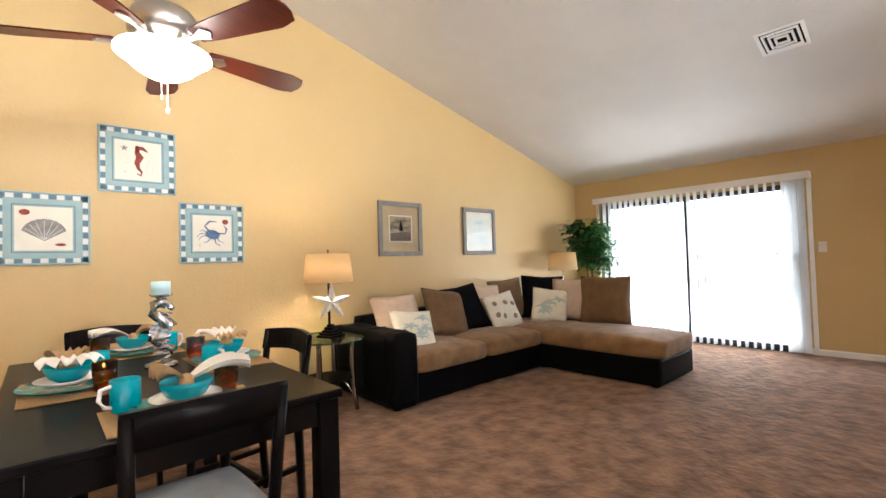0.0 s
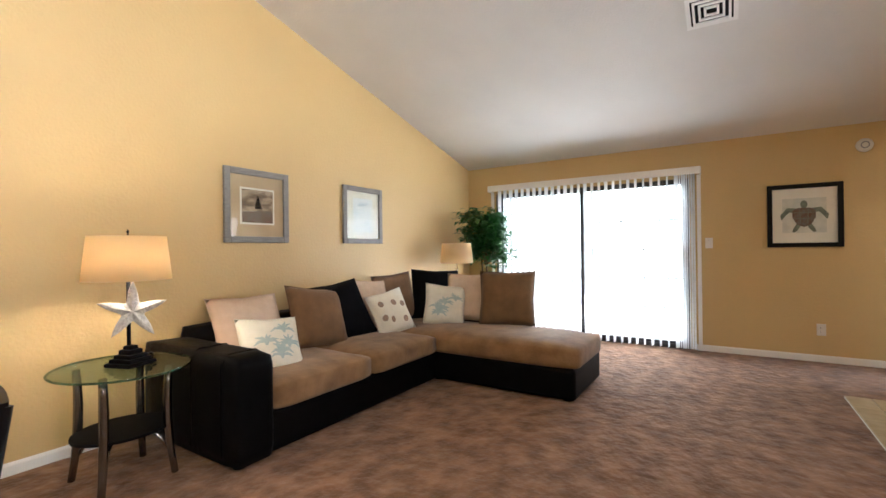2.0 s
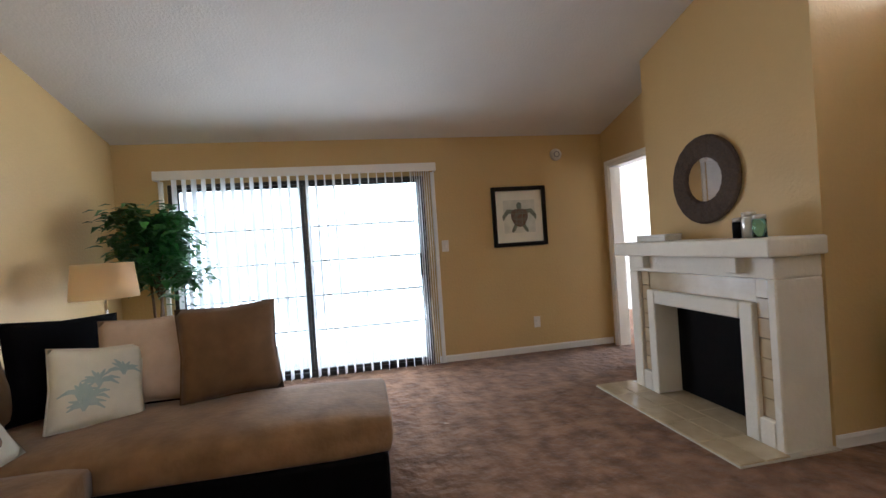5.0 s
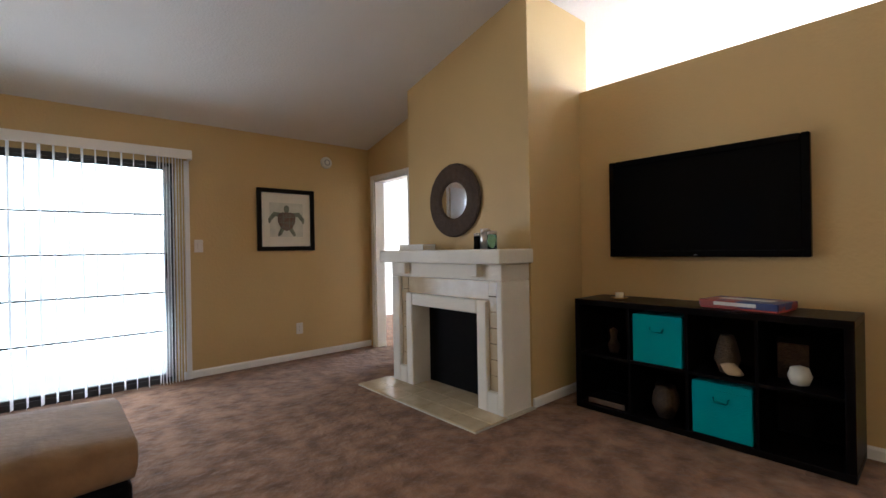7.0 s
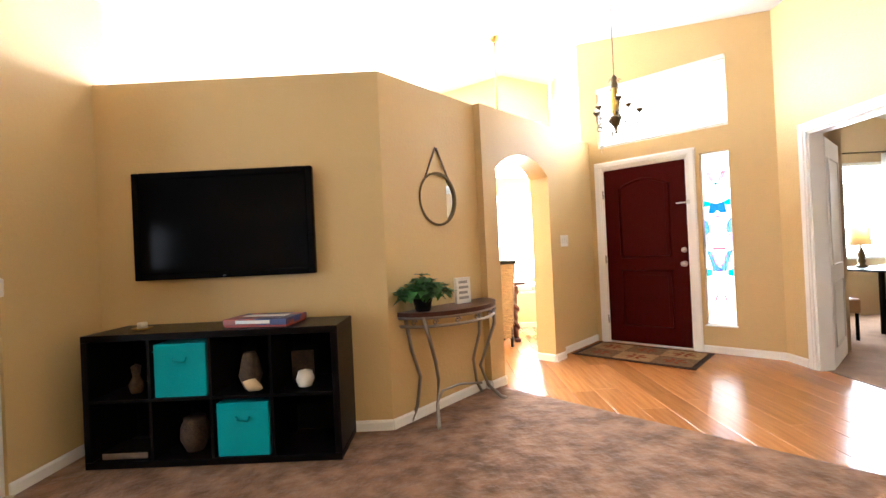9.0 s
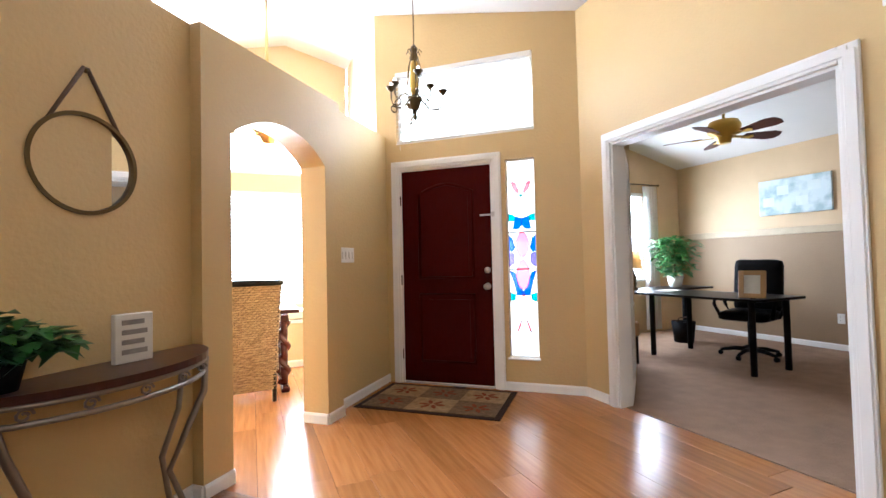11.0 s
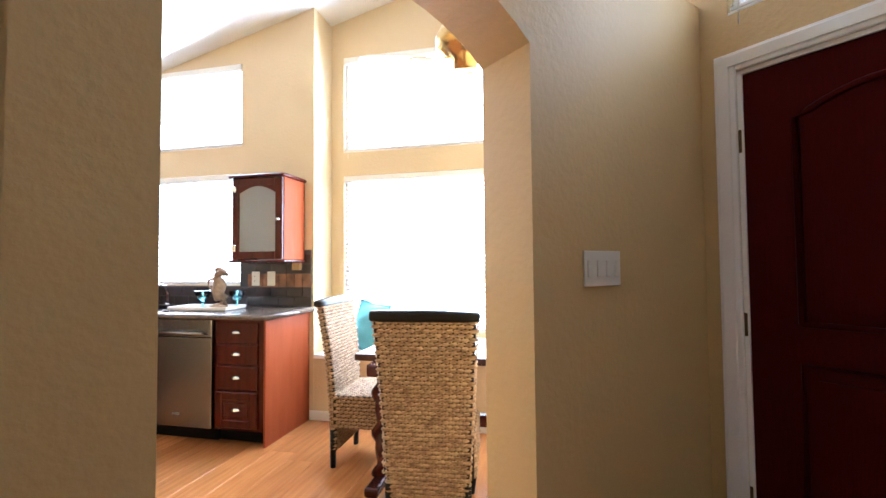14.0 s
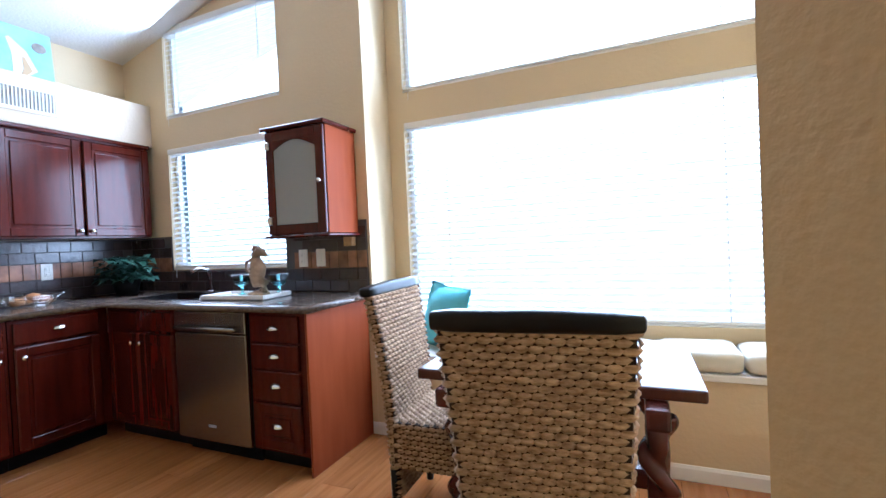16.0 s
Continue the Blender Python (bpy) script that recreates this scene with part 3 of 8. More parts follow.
def sliding_door():
    e = thing("sliding_glass_door", at(XE + 0.06, (SL0 + SL1) / 2, 0, -90), "bronze framed sliding glass patio door with fine horizontal grids", "sliding door")
    w, h = SL1 - SL0, SLZ
    part("head_track", box((-w / 2, -0.05, h - 0.035), (w / 2, 0.05, h), 0.004, 1), ALU, e)
    part("sill_track", box((-w / 2, -0.05, 0), (w / 2, 0.05, 0.05), 0.004, 1), ALU, e)
    for s in (-1, 1):
        x0, x1 = sorted((s * w / 2, s * (w / 2 - 0.04)))
        part("side_frame", box((x0, -0.05, 0.05), (x1, 0.05, h - 0.035), 0.004, 1), ALU, e)
    for x0, x1, y in ((-w / 2 + 0.04, 0.03, 0.022), (-0.03, w / 2 - 0.04, -0.022)):
        p = part("door_panel", bmesh.new(), ALU, e)
        for a, b, mm in ((x0, x0 + 0.036, ALU), (x1 - 0.036, x1, ALU if x1 < 0.5 else GREYALU)):
            part("stile", box((a, y - 0.015, 0.05), (b, y + 0.015, h - 0.035), 0.003, 1), mm, p)
        for z in (0.05, h - 0.065):
            part("rail", box((x0 + 0.036, y - 0.015, z), (x1 - 0.036, y + 0.015, z + 0.03), 0.003, 1), ALU, p)
        g = part("pane", box((x0 + 0.036, y - 0.003, 0.08), (x1 - 0.036, y + 0.003, h - 0.065)), PANE, p)
        g.visible_shadow = False
        for k in range(1, 5):
            z = 0.12 + (h - 0.24) * k / 5
            part("grid_bar", box((x0 + 0.036, y - 0.006, z - 0.008), (x1 - 0.036, y + 0.006, z + 0.008)), ALU, p)
        if x1 > 0.5:
            part("pull_handle", box((x1 - 0.045, y - 0.05, 0.95), (x1 - 0.02, y - 0.015, 1.18), 0.006, 2), BLACK, p, "black pull handle")
    return e


sliding_door()


def vertical_blind():
    y0, y1 = 0.86, 3.53
    e = thing("vertical_blind", at(XE, (y0 + y1) / 2, 0, -90), "white vertical blind with open vanes and a white valance", "blinds")
    w = y1 - y0
    part("valance", box((-w / 2, -0.135, 2.025), (w / 2, -0.12, 2.11), 0.004, 1), TRIM, e)
    for s in (-1, 1):
        x0, x1 = sorted((s * w / 2, s * (w / 2 - 0.015)))
        part("valance_end", box((x0, -0.12, 2.025), (x1, 0.0, 2.11), 0.003, 1), TRIM, e)
    part("head_rail", box((-w / 2 + 0.03, -0.09, 2.045), (w / 2 - 0.03, -0.045, 2.085), 0.003, 1), TRIM, e)
    vane = bmesh.new()
    n = 6
    a = [[vane.verts.new((-0.044 + 0.088 * k / n, 0.006 * math.sin(math.pi * k / n), z)) for k in range(n + 1)] for z in (0.02, 2.045)]
    for k in range(n):
        vane.faces.new((a[0][k], a[0][k + 1], a[1][k + 1], a[1][k]))
    me = bpy.data.meshes.new("vane")
    vane.to_mesh(me)
    vane.free()
    me.materials.append(VANE)
    span = w - 0.42
    for k in range(27):
        ob = new("vane", me)
        ob.parent = e
        ob.matrix_basis = at(-w / 2 + 0.16 + span * k / 26, -0.067, 0, 80 + 4 * math.sin(k * 2.1))
    for k in range(8):
        ob = new("vane", me)
        ob.parent = e
        ob.matrix_basis = at(w / 2 - 0.24 + 0.024 * k, -0.067, 0, 82 + 4 * math.sin(k * 1.7))
    part("edge_trim", box((w / 2 - 0.045, -0.03, 0.0), (w / 2 - 0.005, -0.001, 2.03), 0.004, 1), TRIM, e)
    part("edge_trim", box((-w / 2 + 0.005, -0.03, 0.0), (-w / 2 + 0.045, -0.001, 2.03), 0.004, 1), TRIM, e)
    return e


vertical_blind()

# ---- sectional sofa and its pillows ----


def cushion_bm(lo, hi, r=0.05, puff=0.015):
    bm = box(lo, hi)
    bmesh.ops.subdivide_edges(bm, edges=bm.edges[:], cuts=7, use_grid_fill=True)
    c = [(lo[i] + hi[i]) / 2 for i in range(3)]
    s = [(hi[i] - lo[i]) / 2 for i in range(3)]
    for v in bm.verts:
        d = [v.co[i] - c[i] for i in range(3)]
        q = [max(min(d[i], s[i] - r), -(s[i] - r)) for i in range(3)]
        e = Vector([d[i] - q[i] for i in range(3)])
        if e.length > 1e-6:
            e = e.normalized() * r
        bulge = (1 - (d[0] / s[0]) ** 2) * (1 - (d[1] / s[1]) ** 2)
        wob = noise.noise(v.co * 5.0) * 0.008
        v.co = Vector([c[i] + q[i] for i in range(3)]) + e + Vector((0, 0, (puff * bulge + wob) if d[2] > 0 else 0))
    for f in bm.faces:
        f.smooth = True
    return bm


def sofa():
    e = thing("sectional_sofa", Matrix.Identity(4), "black leather sectional sofa with tan suede cushions and a chaise", "sofa")
    part("base", box((2.36, 2.88, 0.022), (4.14, 3.80, 0.27), 0.02, 2), LEATHER, e)
    part("chaise_base", box((4.12, 1.61, 0.022), (4.93, 3.80, 0.27), 0.03, 3), LEATHER, e)
    part("armrest", cushion_bm((2.12, 2.83, 0.016), (2.38, 3.86, 0.63), 0.05, 0.0), LEATHER, e)
    for y in (2.95, 3.25):
        bm = tube([(2.11, y, 0.08), (2.115, y, 0.585), (2.16, y, 0.636), (2.33, y, 0.636), (2.375, y, 0.6)], 0.004, 5)
        part("armrest_seam", bm, LEATHER, e)
    part("backrest", cushion_bm((2.36, 3.68, 0.05), (5.05, 3.88, 0.70), 0.05, 0.0), LEATHER, e)
    part("side_backrest", cushion_bm((4.90, 2.30, 0.05), (5.06, 3.72, 0.66), 0.05, 0.0), LEATHER, e)
    part("seat_cushion", cushion_bm((2.385, 2.845, 0.25), (3.245, 3.72, 0.43), 0.055, 0.02), SUEDE, e)
    part("seat_cushion", cushion_bm((3.255, 2.845, 0.25), (4.12, 3.72, 0.43), 0.055, 0.02), SUEDE, e)
    part("chaise_cushion", cushion_bm((4.11, 1.58, 0.25), (4.92, 3.72, 0.44), 0.06, 0.02), SUEDE, e)
    for x, y in ((2.2, 2.92), (2.2, 3.78), (4.2, 1.69), (4.85, 1.69), (4.2, 2.9), (4.98, 3.78), (3.3, 2.96)):
        part("foot", lathe([(0.035, 0.004), (0.045, 0.06)], 10), BLACK, e).location = (x, y, 0)
    return e


sofa()


def pillow_bm(w, h, t):
    n = 14
    bm = bmesh.new()
    grids = []
    for side in (-1, 1):
        g = []
        for j in range(n + 1):
            row = []
            for i in range(n + 1):
                u, v = -1 + 2 * i / n, -1 + 2 * j / n
                k = (1 - abs(u) ** 2.6) * (1 - abs(v) ** 2.6)
                pinch = 1 - 0.07 * (1 - abs(u)) * abs(v) - 0.0
                pinch2 = 1 - 0.07 * (1 - abs(v)) * abs(u)
                wr = noise.noise(Vector((u * 2.2, v * 2.2, side * 3 + w))) * 0.012
                row.append(bm.verts.new((w / 2 * u * pinch2, side * (t / 2 * max(k, 0) ** 0.55 + wr * k), h / 2 * v * pinch)))
            g.append(row)
        grids.append(g)
        for j in range(n):
            for i in range(n):
                bm.faces.new((g[j][i], g[j][i + 1], g[j + 1][i + 1], g[j + 1][i])).smooth = True
    bmesh.ops.remove_doubles(bm, verts=bm.verts, dist=0.002)
    return bm


def coral_print(bm, w, t, seed, k=5):
    """Branching sprigs just above the front of a pillow."""
    rnd = random.Random(seed)
    for _ in range(k):
        cx, cz = rnd.uniform(-0.25, 0.25) * w, rnd.uniform(-0.32, 0.16) * w
        for b in range(9):
            a = -1.5 + 3.0 * b / 8 + rnd.uniform(-0.1, 0.1)
            ln = w * rnd.uniform(0.15, 0.23)
            pts = [(cx + math.sin(a * f) * ln * f, cz + math.cos(a * f) * ln * f) for f in (0, 0.35, 0.7, 1)]
            lift(plate(ribbon(pts, [0.010, 0.009, 0.017, 0.005]), -0.0012, 0.0), w, t, bm)
    return bm


def lift(flat, w, t, bm):
    for v in flat.verts:
        u, q = v.co.x * 2 / w, v.co.z * 2 / w
        k = max((1 - min(abs(u), 1) ** 2.6) * (1 - min(abs(q), 1) ** 2.6), 0)
        v.co.y += -t / 2 * k ** 0.55 - 0.006
    merge(bm, flat)


def pillow(place, w, t, material, label, turn, lean=18, roll=0.0, prints=0, seed=1, group="pillows on the sofa"):
    m = Matrix.Translation(place) @ rz(turn) @ Matrix.Rotation(radians(-lean), 4, "X") @ Matrix.Rotation(radians(roll), 4, "Y") @ Matrix.Translation((0, 0, w / 2))
    e = thing("pillow", m, label, "pillow", group)
    part("cover", pillow_bm(w, w, t), material, e)
    ed = [(-w / 2, 0, -w / 2), (0, 0, -w / 2 * 0.93), (w / 2, 0, -w / 2), (w / 2 * 0.93, 0, 0), (w / 2, 0, w / 2), (0, 0, w / 2 * 0.93), (-w / 2, 0, w / 2), (-w / 2 * 0.93, 0, 0), (-w / 2, 0, -w / 2)]
    part("piping", tube(ed, 0.005, 5), material, e)
    if prints == 1:
        tagged(part("print", coral_print(bmesh.new(), w, t, seed), TEAL_PRINT, e, "pale teal coral print"), kind="stuff")
    if prints == 2:
        bm = bmesh.new()
        rnd = random.Random(seed)
        for cx, cz in ((-0.28, 0.22), (0.05, 0.18), (0.28, 0.1), (-0.12, -0.18), (0.22, -0.25), (-0.3, -0.1)):
            lift(plate(ellipse(cx * w, cz * w, 0.05 * w + 0.01 * rnd.random(), 0.075 * w, 10, rnd.uniform(-1, 1)), -0.0012, 0), w, t, bm)
        tagged(part("print", bm, SHELL_PRINT, e, "sepia seashell print"), kind="stuff")
    return e


pillow((2.68, 3.42, 0.42), 0.52, 0.17, BEIGE_CLOTH, "large beige textured pillow leaning on the sofa back", -8, 30)
pillow((2.61, 3.14, 0.385), 0.42, 0.14, CREAM_CLOTH, "small cream pillow with a pale teal coral print", -12, 34, 5, 1, 3)
pillow((3.24, 3.38, 0.42), 0.53, 0.18, BROWN_CLOTH, "large brown suede pillow leaning on the sofa back", -4, 27, 9)
pillow((3.62, 3.40, 0.42), 0.55, 0.18, BLACK_CLOTH, "large black velvet pillow leaning on the sofa back", -8, 27, -7)
pillow((4.05, 3.24, 0.42), 0.42, 0.14, CREAM_CLOTH, "small cream pillow with sepia seashells", -16, 24, -10, 2, 5)
pillow((4.02, 3.54, 0.44), 0.48, 0.16, BEIGE_CLOTH, "beige pillow leaning on the sofa back", -4, 14, 5)
pillow((4.46, 3.55, 0.44), 0.52, 0.17, BROWN_CLOTH, "brown pillow in the corner of the sofa", -12, 12, -4)
pillow((4.80, 3.32, 0.45), 0.54, 0.17, BLACK_CLOTH, "black velvet pillow in the corner of the sofa", -42, 14, 3)
pillow((4.53, 3.05, 0.44), 0.42, 0.14, CREAM_CLOTH, "small cream pillow with blurred teal leaves", -48, 22, 8, 1, 11)
pillow((4.80, 2.92, 0.45), 0.50, 0.16, BEIGE_CLOTH, "beige pillow leaning on the chaise back", -78, 12)
pillow((4.77, 2.46, 0.44), 0.55, 0.19, BROWN_CLOTH, "large brown pillow on the chaise", -70, 14)

# ---- end table and starfish lamp ----


def end_table():
    e = thing("end_table", at(1.815, 3.36), "oval glass end table with chrome legs and a dark lower shelf", "side table")
    oval = [(0.31 * math.cos(6.28318 * k / 40), 0.34 * math.sin(6.28318 * k / 40)) for k in range(40)]
    part("glass_top", prism(oval, 0.588, 0.60), TABLEGLASS, e, "clear green-edged glass top")
    part("glass_rim", tube([(x * 1.004, y * 1.004, 0.594) for x, y in oval] + [(oval[0][0] * 1.004, 0, 0.594)], 0.006, 5), glass("green_glass_edge", (0.25, 0.5, 0.4), 0.1), e)
    shelf = [(0.23 * math.cos(6.28318 * k / 32), 0.2 * math.sin(6.28318 * k / 32)) for k in range(32)]
    part("shelf", prism(shelf, 0.255, 0.27), BLACK, e, "black lower shelf")
    for sx, sy in ((-0.16, -0.17), (0.16, -0.17), (-0.16, 0.17), (0.16, 0.17)):
        pts = [(sx * (1.0 + 0.35 * (f - 0.45) ** 2 - 0.15 * f), sy * (1.0 + 0.35 * (f - 0.45) ** 2 - 0.15 * f), 0.006 + 0.582 * f) for f in (0, 0.15, 0.3, 0.5, 0.7, 0.85, 1)]
        part("leg", tube(pts, [0.017, 0.018, 0.02, 0.022, 0.022, 0.02, 0.018], 10), CHROME_DARK_REFLECTION, e)
        part("brace", tube([(sx * 0.98, sy * 0.98, 0.12), (sx * 0.7, sy * 0.7, 0.22), (sx * 0.45, sy * 0.45, 0.255)], 0.008, 6), CHROME, e)
    return e


end_table()


def shade_bm(r0, r1, h):
    bm = bmesh.new()
    seg = 36
    rings = [[bm.verts.new((r * math.cos(6.28318 * k / seg), r * math.sin(6.28318 * k / seg), z)) for k in range(seg)] for r, z in ((r0, 0), (r1, h), (r1 - 0.004, h), (r0 - 0.004, 0))]
    for a, b in zip(rings, rings[1:] + rings[:1]):
        for k in range(seg):
            bm.faces.new((a[k], a[(k + 1) % seg], b[(k + 1) % seg], b[k])).smooth = True
    return bm


def starfish_bm(r):
    """A thick five-armed star, one arm up, with a ridge along each arm."""
    n, levels = 80, (0.0, 0.3, 0.55, 0.78, 0.93, 1.0)
    bm = bmesh.new()
    rims = []
    for side in (-1, 1):
        rings = []
        for g in levels:
            ring = []
            for k in range(n):
                a = math.pi / 2 + 2 * math.pi * k / n
                arm = abs(1 - 2 * ((k % 16) / 16))
                rr = r * (0.33 + 0.67 * arm ** 2.1) * g
                ridge = 0.45 + 0.55 * arm ** 1.5
                lump = 0.004 * noise.noise(Vector((rr * 60 * math.cos(a), rr * 60 * math.sin(a), side * 2.0)))
                ring.append(bm.verts.new((rr * math.cos(a), side * (0.006 + 0.034 * ridge * (1 - g) ** 0.6 + lump), rr * math.sin(a))))
            rings.append(ring)
        for p, q in zip(rings, rings[1:]):
            for k in range(n):
                bm.faces.new((p[k], p[(k + 1) % n], q[(k + 1) % n], q[k]))
        bm.faces.new(rings[0])
        rims.append(rings[-1])
    for k in range(n):
        bm.faces.new((rims[0][k], rims[0][(k + 1) % n], rims[1][(k + 1) % n], rims[1][k]))
    for f in bm.faces:
        f.smooth = True
    return bm


def starfish_lamp():
    e = thing("table_lamp", at(1.84, 3.33, 0.602), "lit table lamp with a white starfish stem and cream drum shade", "lamp")
    bm = bmesh.new()
    for s, z0, z1 in ((0.085, 0, 0.02), (0.07, 0.02, 0.04), (0.055, 0.04, 0.06), (0.04, 0.06, 0.085), (0.026, 0.085, 0.105)):
        box((-s, -s, z0), (s, s, z1), 0.005, 1, bm)
    part("base", moved(bm, rz(20)), BLACK, e, "stepped black base")
    part("stem", tube([(0, 0.02, 0.1), (0, 0.02, 0.5)], 0.01, 8), BLACK, e)
    part("starfish", moved(starfish_bm(0.162), Matrix.Translation((0, -0.03, 0.29)) @ rz(-28)), PLASTER, e, "white and grey rough starfish")
    part("shade", moved(shade_bm(0.205, 0.18, 0.235), Matrix.Translation((0, 0.02, 0.455))), SHADE, e, "cream drum shade")
    part("bulb", moved(lathe([(0.0, -0.04), (0.028, -0.01), (0.03, 0.02), (0.012, 0.06)], 12), Matrix.Translation((0, 0.02, 0.57))), BULB, e)
    part("finial", moved(lathe([(0.004, 0), (0.004, 0.03), (0.009, 0.035), (0.0, 0.05)], 8), Matrix.Translation((0, 0.02, 0.68))), BLACK, e)
    part("harp", tube([(0.05, 0.02, 0.52), (0.055, 0.02, 0.6), (0, 0.02, 0.685), (-0.055, 0.02, 0.6), (-0.05, 0.02, 0.52)], 0.003, 5), CHROME, e)
    part("cord", tube([(0.06, 0.05, 0.01), (0.14, 0.1, 0.03), (0.2, 0.2, 0.004), (0.18, 0.3, -0.02)], 0.004, 5), BLACK, e)
    lamp_point((1.84, 3.35, 1.17), 40, 0.05, (1, 0.78, 0.54))


starfish_lamp()


def corner_table_lamp():
    t = thing("corner_table", at(5.62, 3.52), "small dark round table in the corner behind the sofa", "side table")
    part("top", lathe([(0.2, 0.56), (0.21, 0.57), (0.21, 0.59), (0.2, 0.6)], 24), DARK_WOOD, t)
    part("pedestal", lathe([(0.03, 0.03), (0.03, 0.56)], 12), DARK_WOOD, t)
    part("foot", lathe([(0.15, 0.006), (0.13, 0.03)], 20), DARK_WOOD, t)
    e = thing("table_lamp", at(5.56, 3.5, 0.6), "unlit table lamp with a chrome stem and cream drum shade", "lamp")
    part("base", lathe([(0.07, 0), (0.07, 0.015), (0.02, 0.03)], 20), CHROME, e)
    part("stem", lathe([(0.012, 0.02), (0.03, 0.12), (0.035, 0.2), (0.012, 0.3), (0.01, 0.44)], 16), CHROME, e)
    part("shade", moved(shade_bm(0.21, 0.185, 0.25), Matrix.Translation((0, 0, 0.43))), SHADE, e)


corner_table_lamp()


# ---- leafy plants ----


def leaves_bm(n, place, size, seed, droop=0.4, wide=0.45):
    """n bent leaves, each at a place given by place(random)."""
    rnd = random.Random(seed)
    verts, faces = [], []
    for _ in range(n):
        p = Vector(place(rnd))
        a = rnd.uniform(0, 6.283)
        d = Vector((math.cos(a), math.sin(a), rnd.uniform(-droop, 0.5))).normalized()
        s = d.cross(Vector((0, 0, 1))).normalized()
        up = s.cross(d)
        ln = size * rnd.uniform(0.7, 1.25)
        w = ln * wide * 0.5
        k = len(verts)
        tip = p + d * ln - up * ln * 0.18
        mid = p + d * ln * 0.45
        verts += [p, mid + s * w + up * w * 0.35, tip, mid - s * w + up * w * 0.35, mid]
        faces += [(k, k + 4, k + 1), (k + 1, k + 4, k + 2), (k + 4, k + 3, k + 2), (k, k + 3, k + 4)]
    bm = bmesh.new()
    vs = [bm.verts.new(v) for v in verts]
    for f in faces:
        bm.faces.new([vs[i] for i in f]).smooth = True
    return bm


def ficus(x, y, h, spread, label, n=900, size=0.1, seed=5, low=0.75):
    e = thing("potted_tree", at(x, y), label, "plant")
    part("pot", lathe([(0.12, 0.006), (0.16, 0.26), (0.17, 0.28), (0.15, 0.28), (0.14, 0.24), (0.0, 0.24)], 20), WOVEN, e, "brown woven basket pot")
    bm = bmesh.new()
    rnd = random.Random(seed)
    tips = []
    for k in range(3):
        a = k * 2.1
        tube([(0.02 * math.cos(a), 0.02 * math.sin(a), 0.2), (0.035 * math.cos(a + 1), 0.035 * math.sin(a + 1), 0.5), (0.05 * math.cos(a + 2.2), 0.05 * math.sin(a + 2.2), h * 0.62)], [0.016, 0.014, 0.01], 7, bm)
    for k in range(26):
        a, z0 = rnd.uniform(0, 6.283), rnd.uniform(low * h * 0.62, h * 0.8)
        r = spread * rnd.uniform(0.5, 1.0)
        tip = (r * math.cos(a), r * math.sin(a), z0 + rnd.uniform(0.02, 0.3))
        tube([(0, 0, z0 - 0.1), (tip[0] * 0.5, tip[1] * 0.5, (z0 + tip[2]) / 2 + 0.04), tip], [0.007, 0.005, 0.002], 5, bm)
        tips.append(tip)
    part("trunk", bm, BARK, e)

    def place(r):
        t = tips[r.randrange(len(tips))]
        f = r.uniform(0.35, 1.1)
        return (t[0] * f + r.gauss(0, 0.05), t[1] * f + r.gauss(0, 0.05), t[2] - (1 - f) * 0.12 + r.gauss(0, 0.06))
    part("crown", leaves_bm(n, place, size, seed + 1), LEAF, e, "glossy green pointed leaves")
    return e


ficus(6.12, 3.38, 1.78, 0.36, "artificial ficus tree with glossy green leaves by the sliding door", 2000, 0.125, 5, 0.95)

# ---- pictures on the walls ----


def framed(m, w, h, bar, fmat, label, depth=0.025, backing=PAPER, glazed=False):
    e = thing("framed_picture", m, label, "picture")
    part("frame", frame_bars(w, h, bar, -depth, -0.002), fmat, e)
    part("backing", rect(w - 2 * bar, h - 2 * bar, -0.010, -0.003), backing, e)
    return e


def checked(m, w, label, art):
    e = framed(m, w, w, 0.012, TEALFRAME, label, 0.022, TEALFRAME)
    n, s = 11, (w - 0.024) / 11
    for k in range(n):
        c = -w / 2 + 0.012 + s * k
        for lo, hi in (((c, -w / 2 + 0.012), (c + s, -w / 2 + 0.012 + s * 0.8)), ((c, w / 2 - 0.012 - s * 0.8), (c + s, w / 2 - 0.012)),
                       ((-w / 2 + 0.012, c), (-w / 2 + 0.012 + s * 0.8, c + s)), ((w / 2 - 0.012 - s * 0.8, c), (w / 2 - 0.012, c + s))):
            part("check", box((lo[0] + 0.002, -0.0135, lo[1] + 0.002), (hi[0] - 0.002, -0.0095, hi[1] - 0.002)), CHECKW if k % 2 else CHECKB, e)
    i = w * 0.60
    part("inner_line", frame_bars(i + 0.03, i + 0.03, 0.006, -0.0125, -0.0095, 0), CHECKB, e)
    part("panel", rect(i, i, -0.0125, -0.0095), PAPER, e, "cream painted panel")
    for name, outlines, mm in art:
        if name.endswith("s") and not name.endswith("fish"):
            for o in outlines:
                part(name[:-1], plate([(x * w, z * w) for x, z in o], -0.0147, -0.012), mm, e)
            continue
        bm = bmesh.new()
        for o in outlines:
            plate([(x * w, z * w) for x, z in o], -0.0145, -0.012, bm)
        part(name, bm, mm, e)
    return e


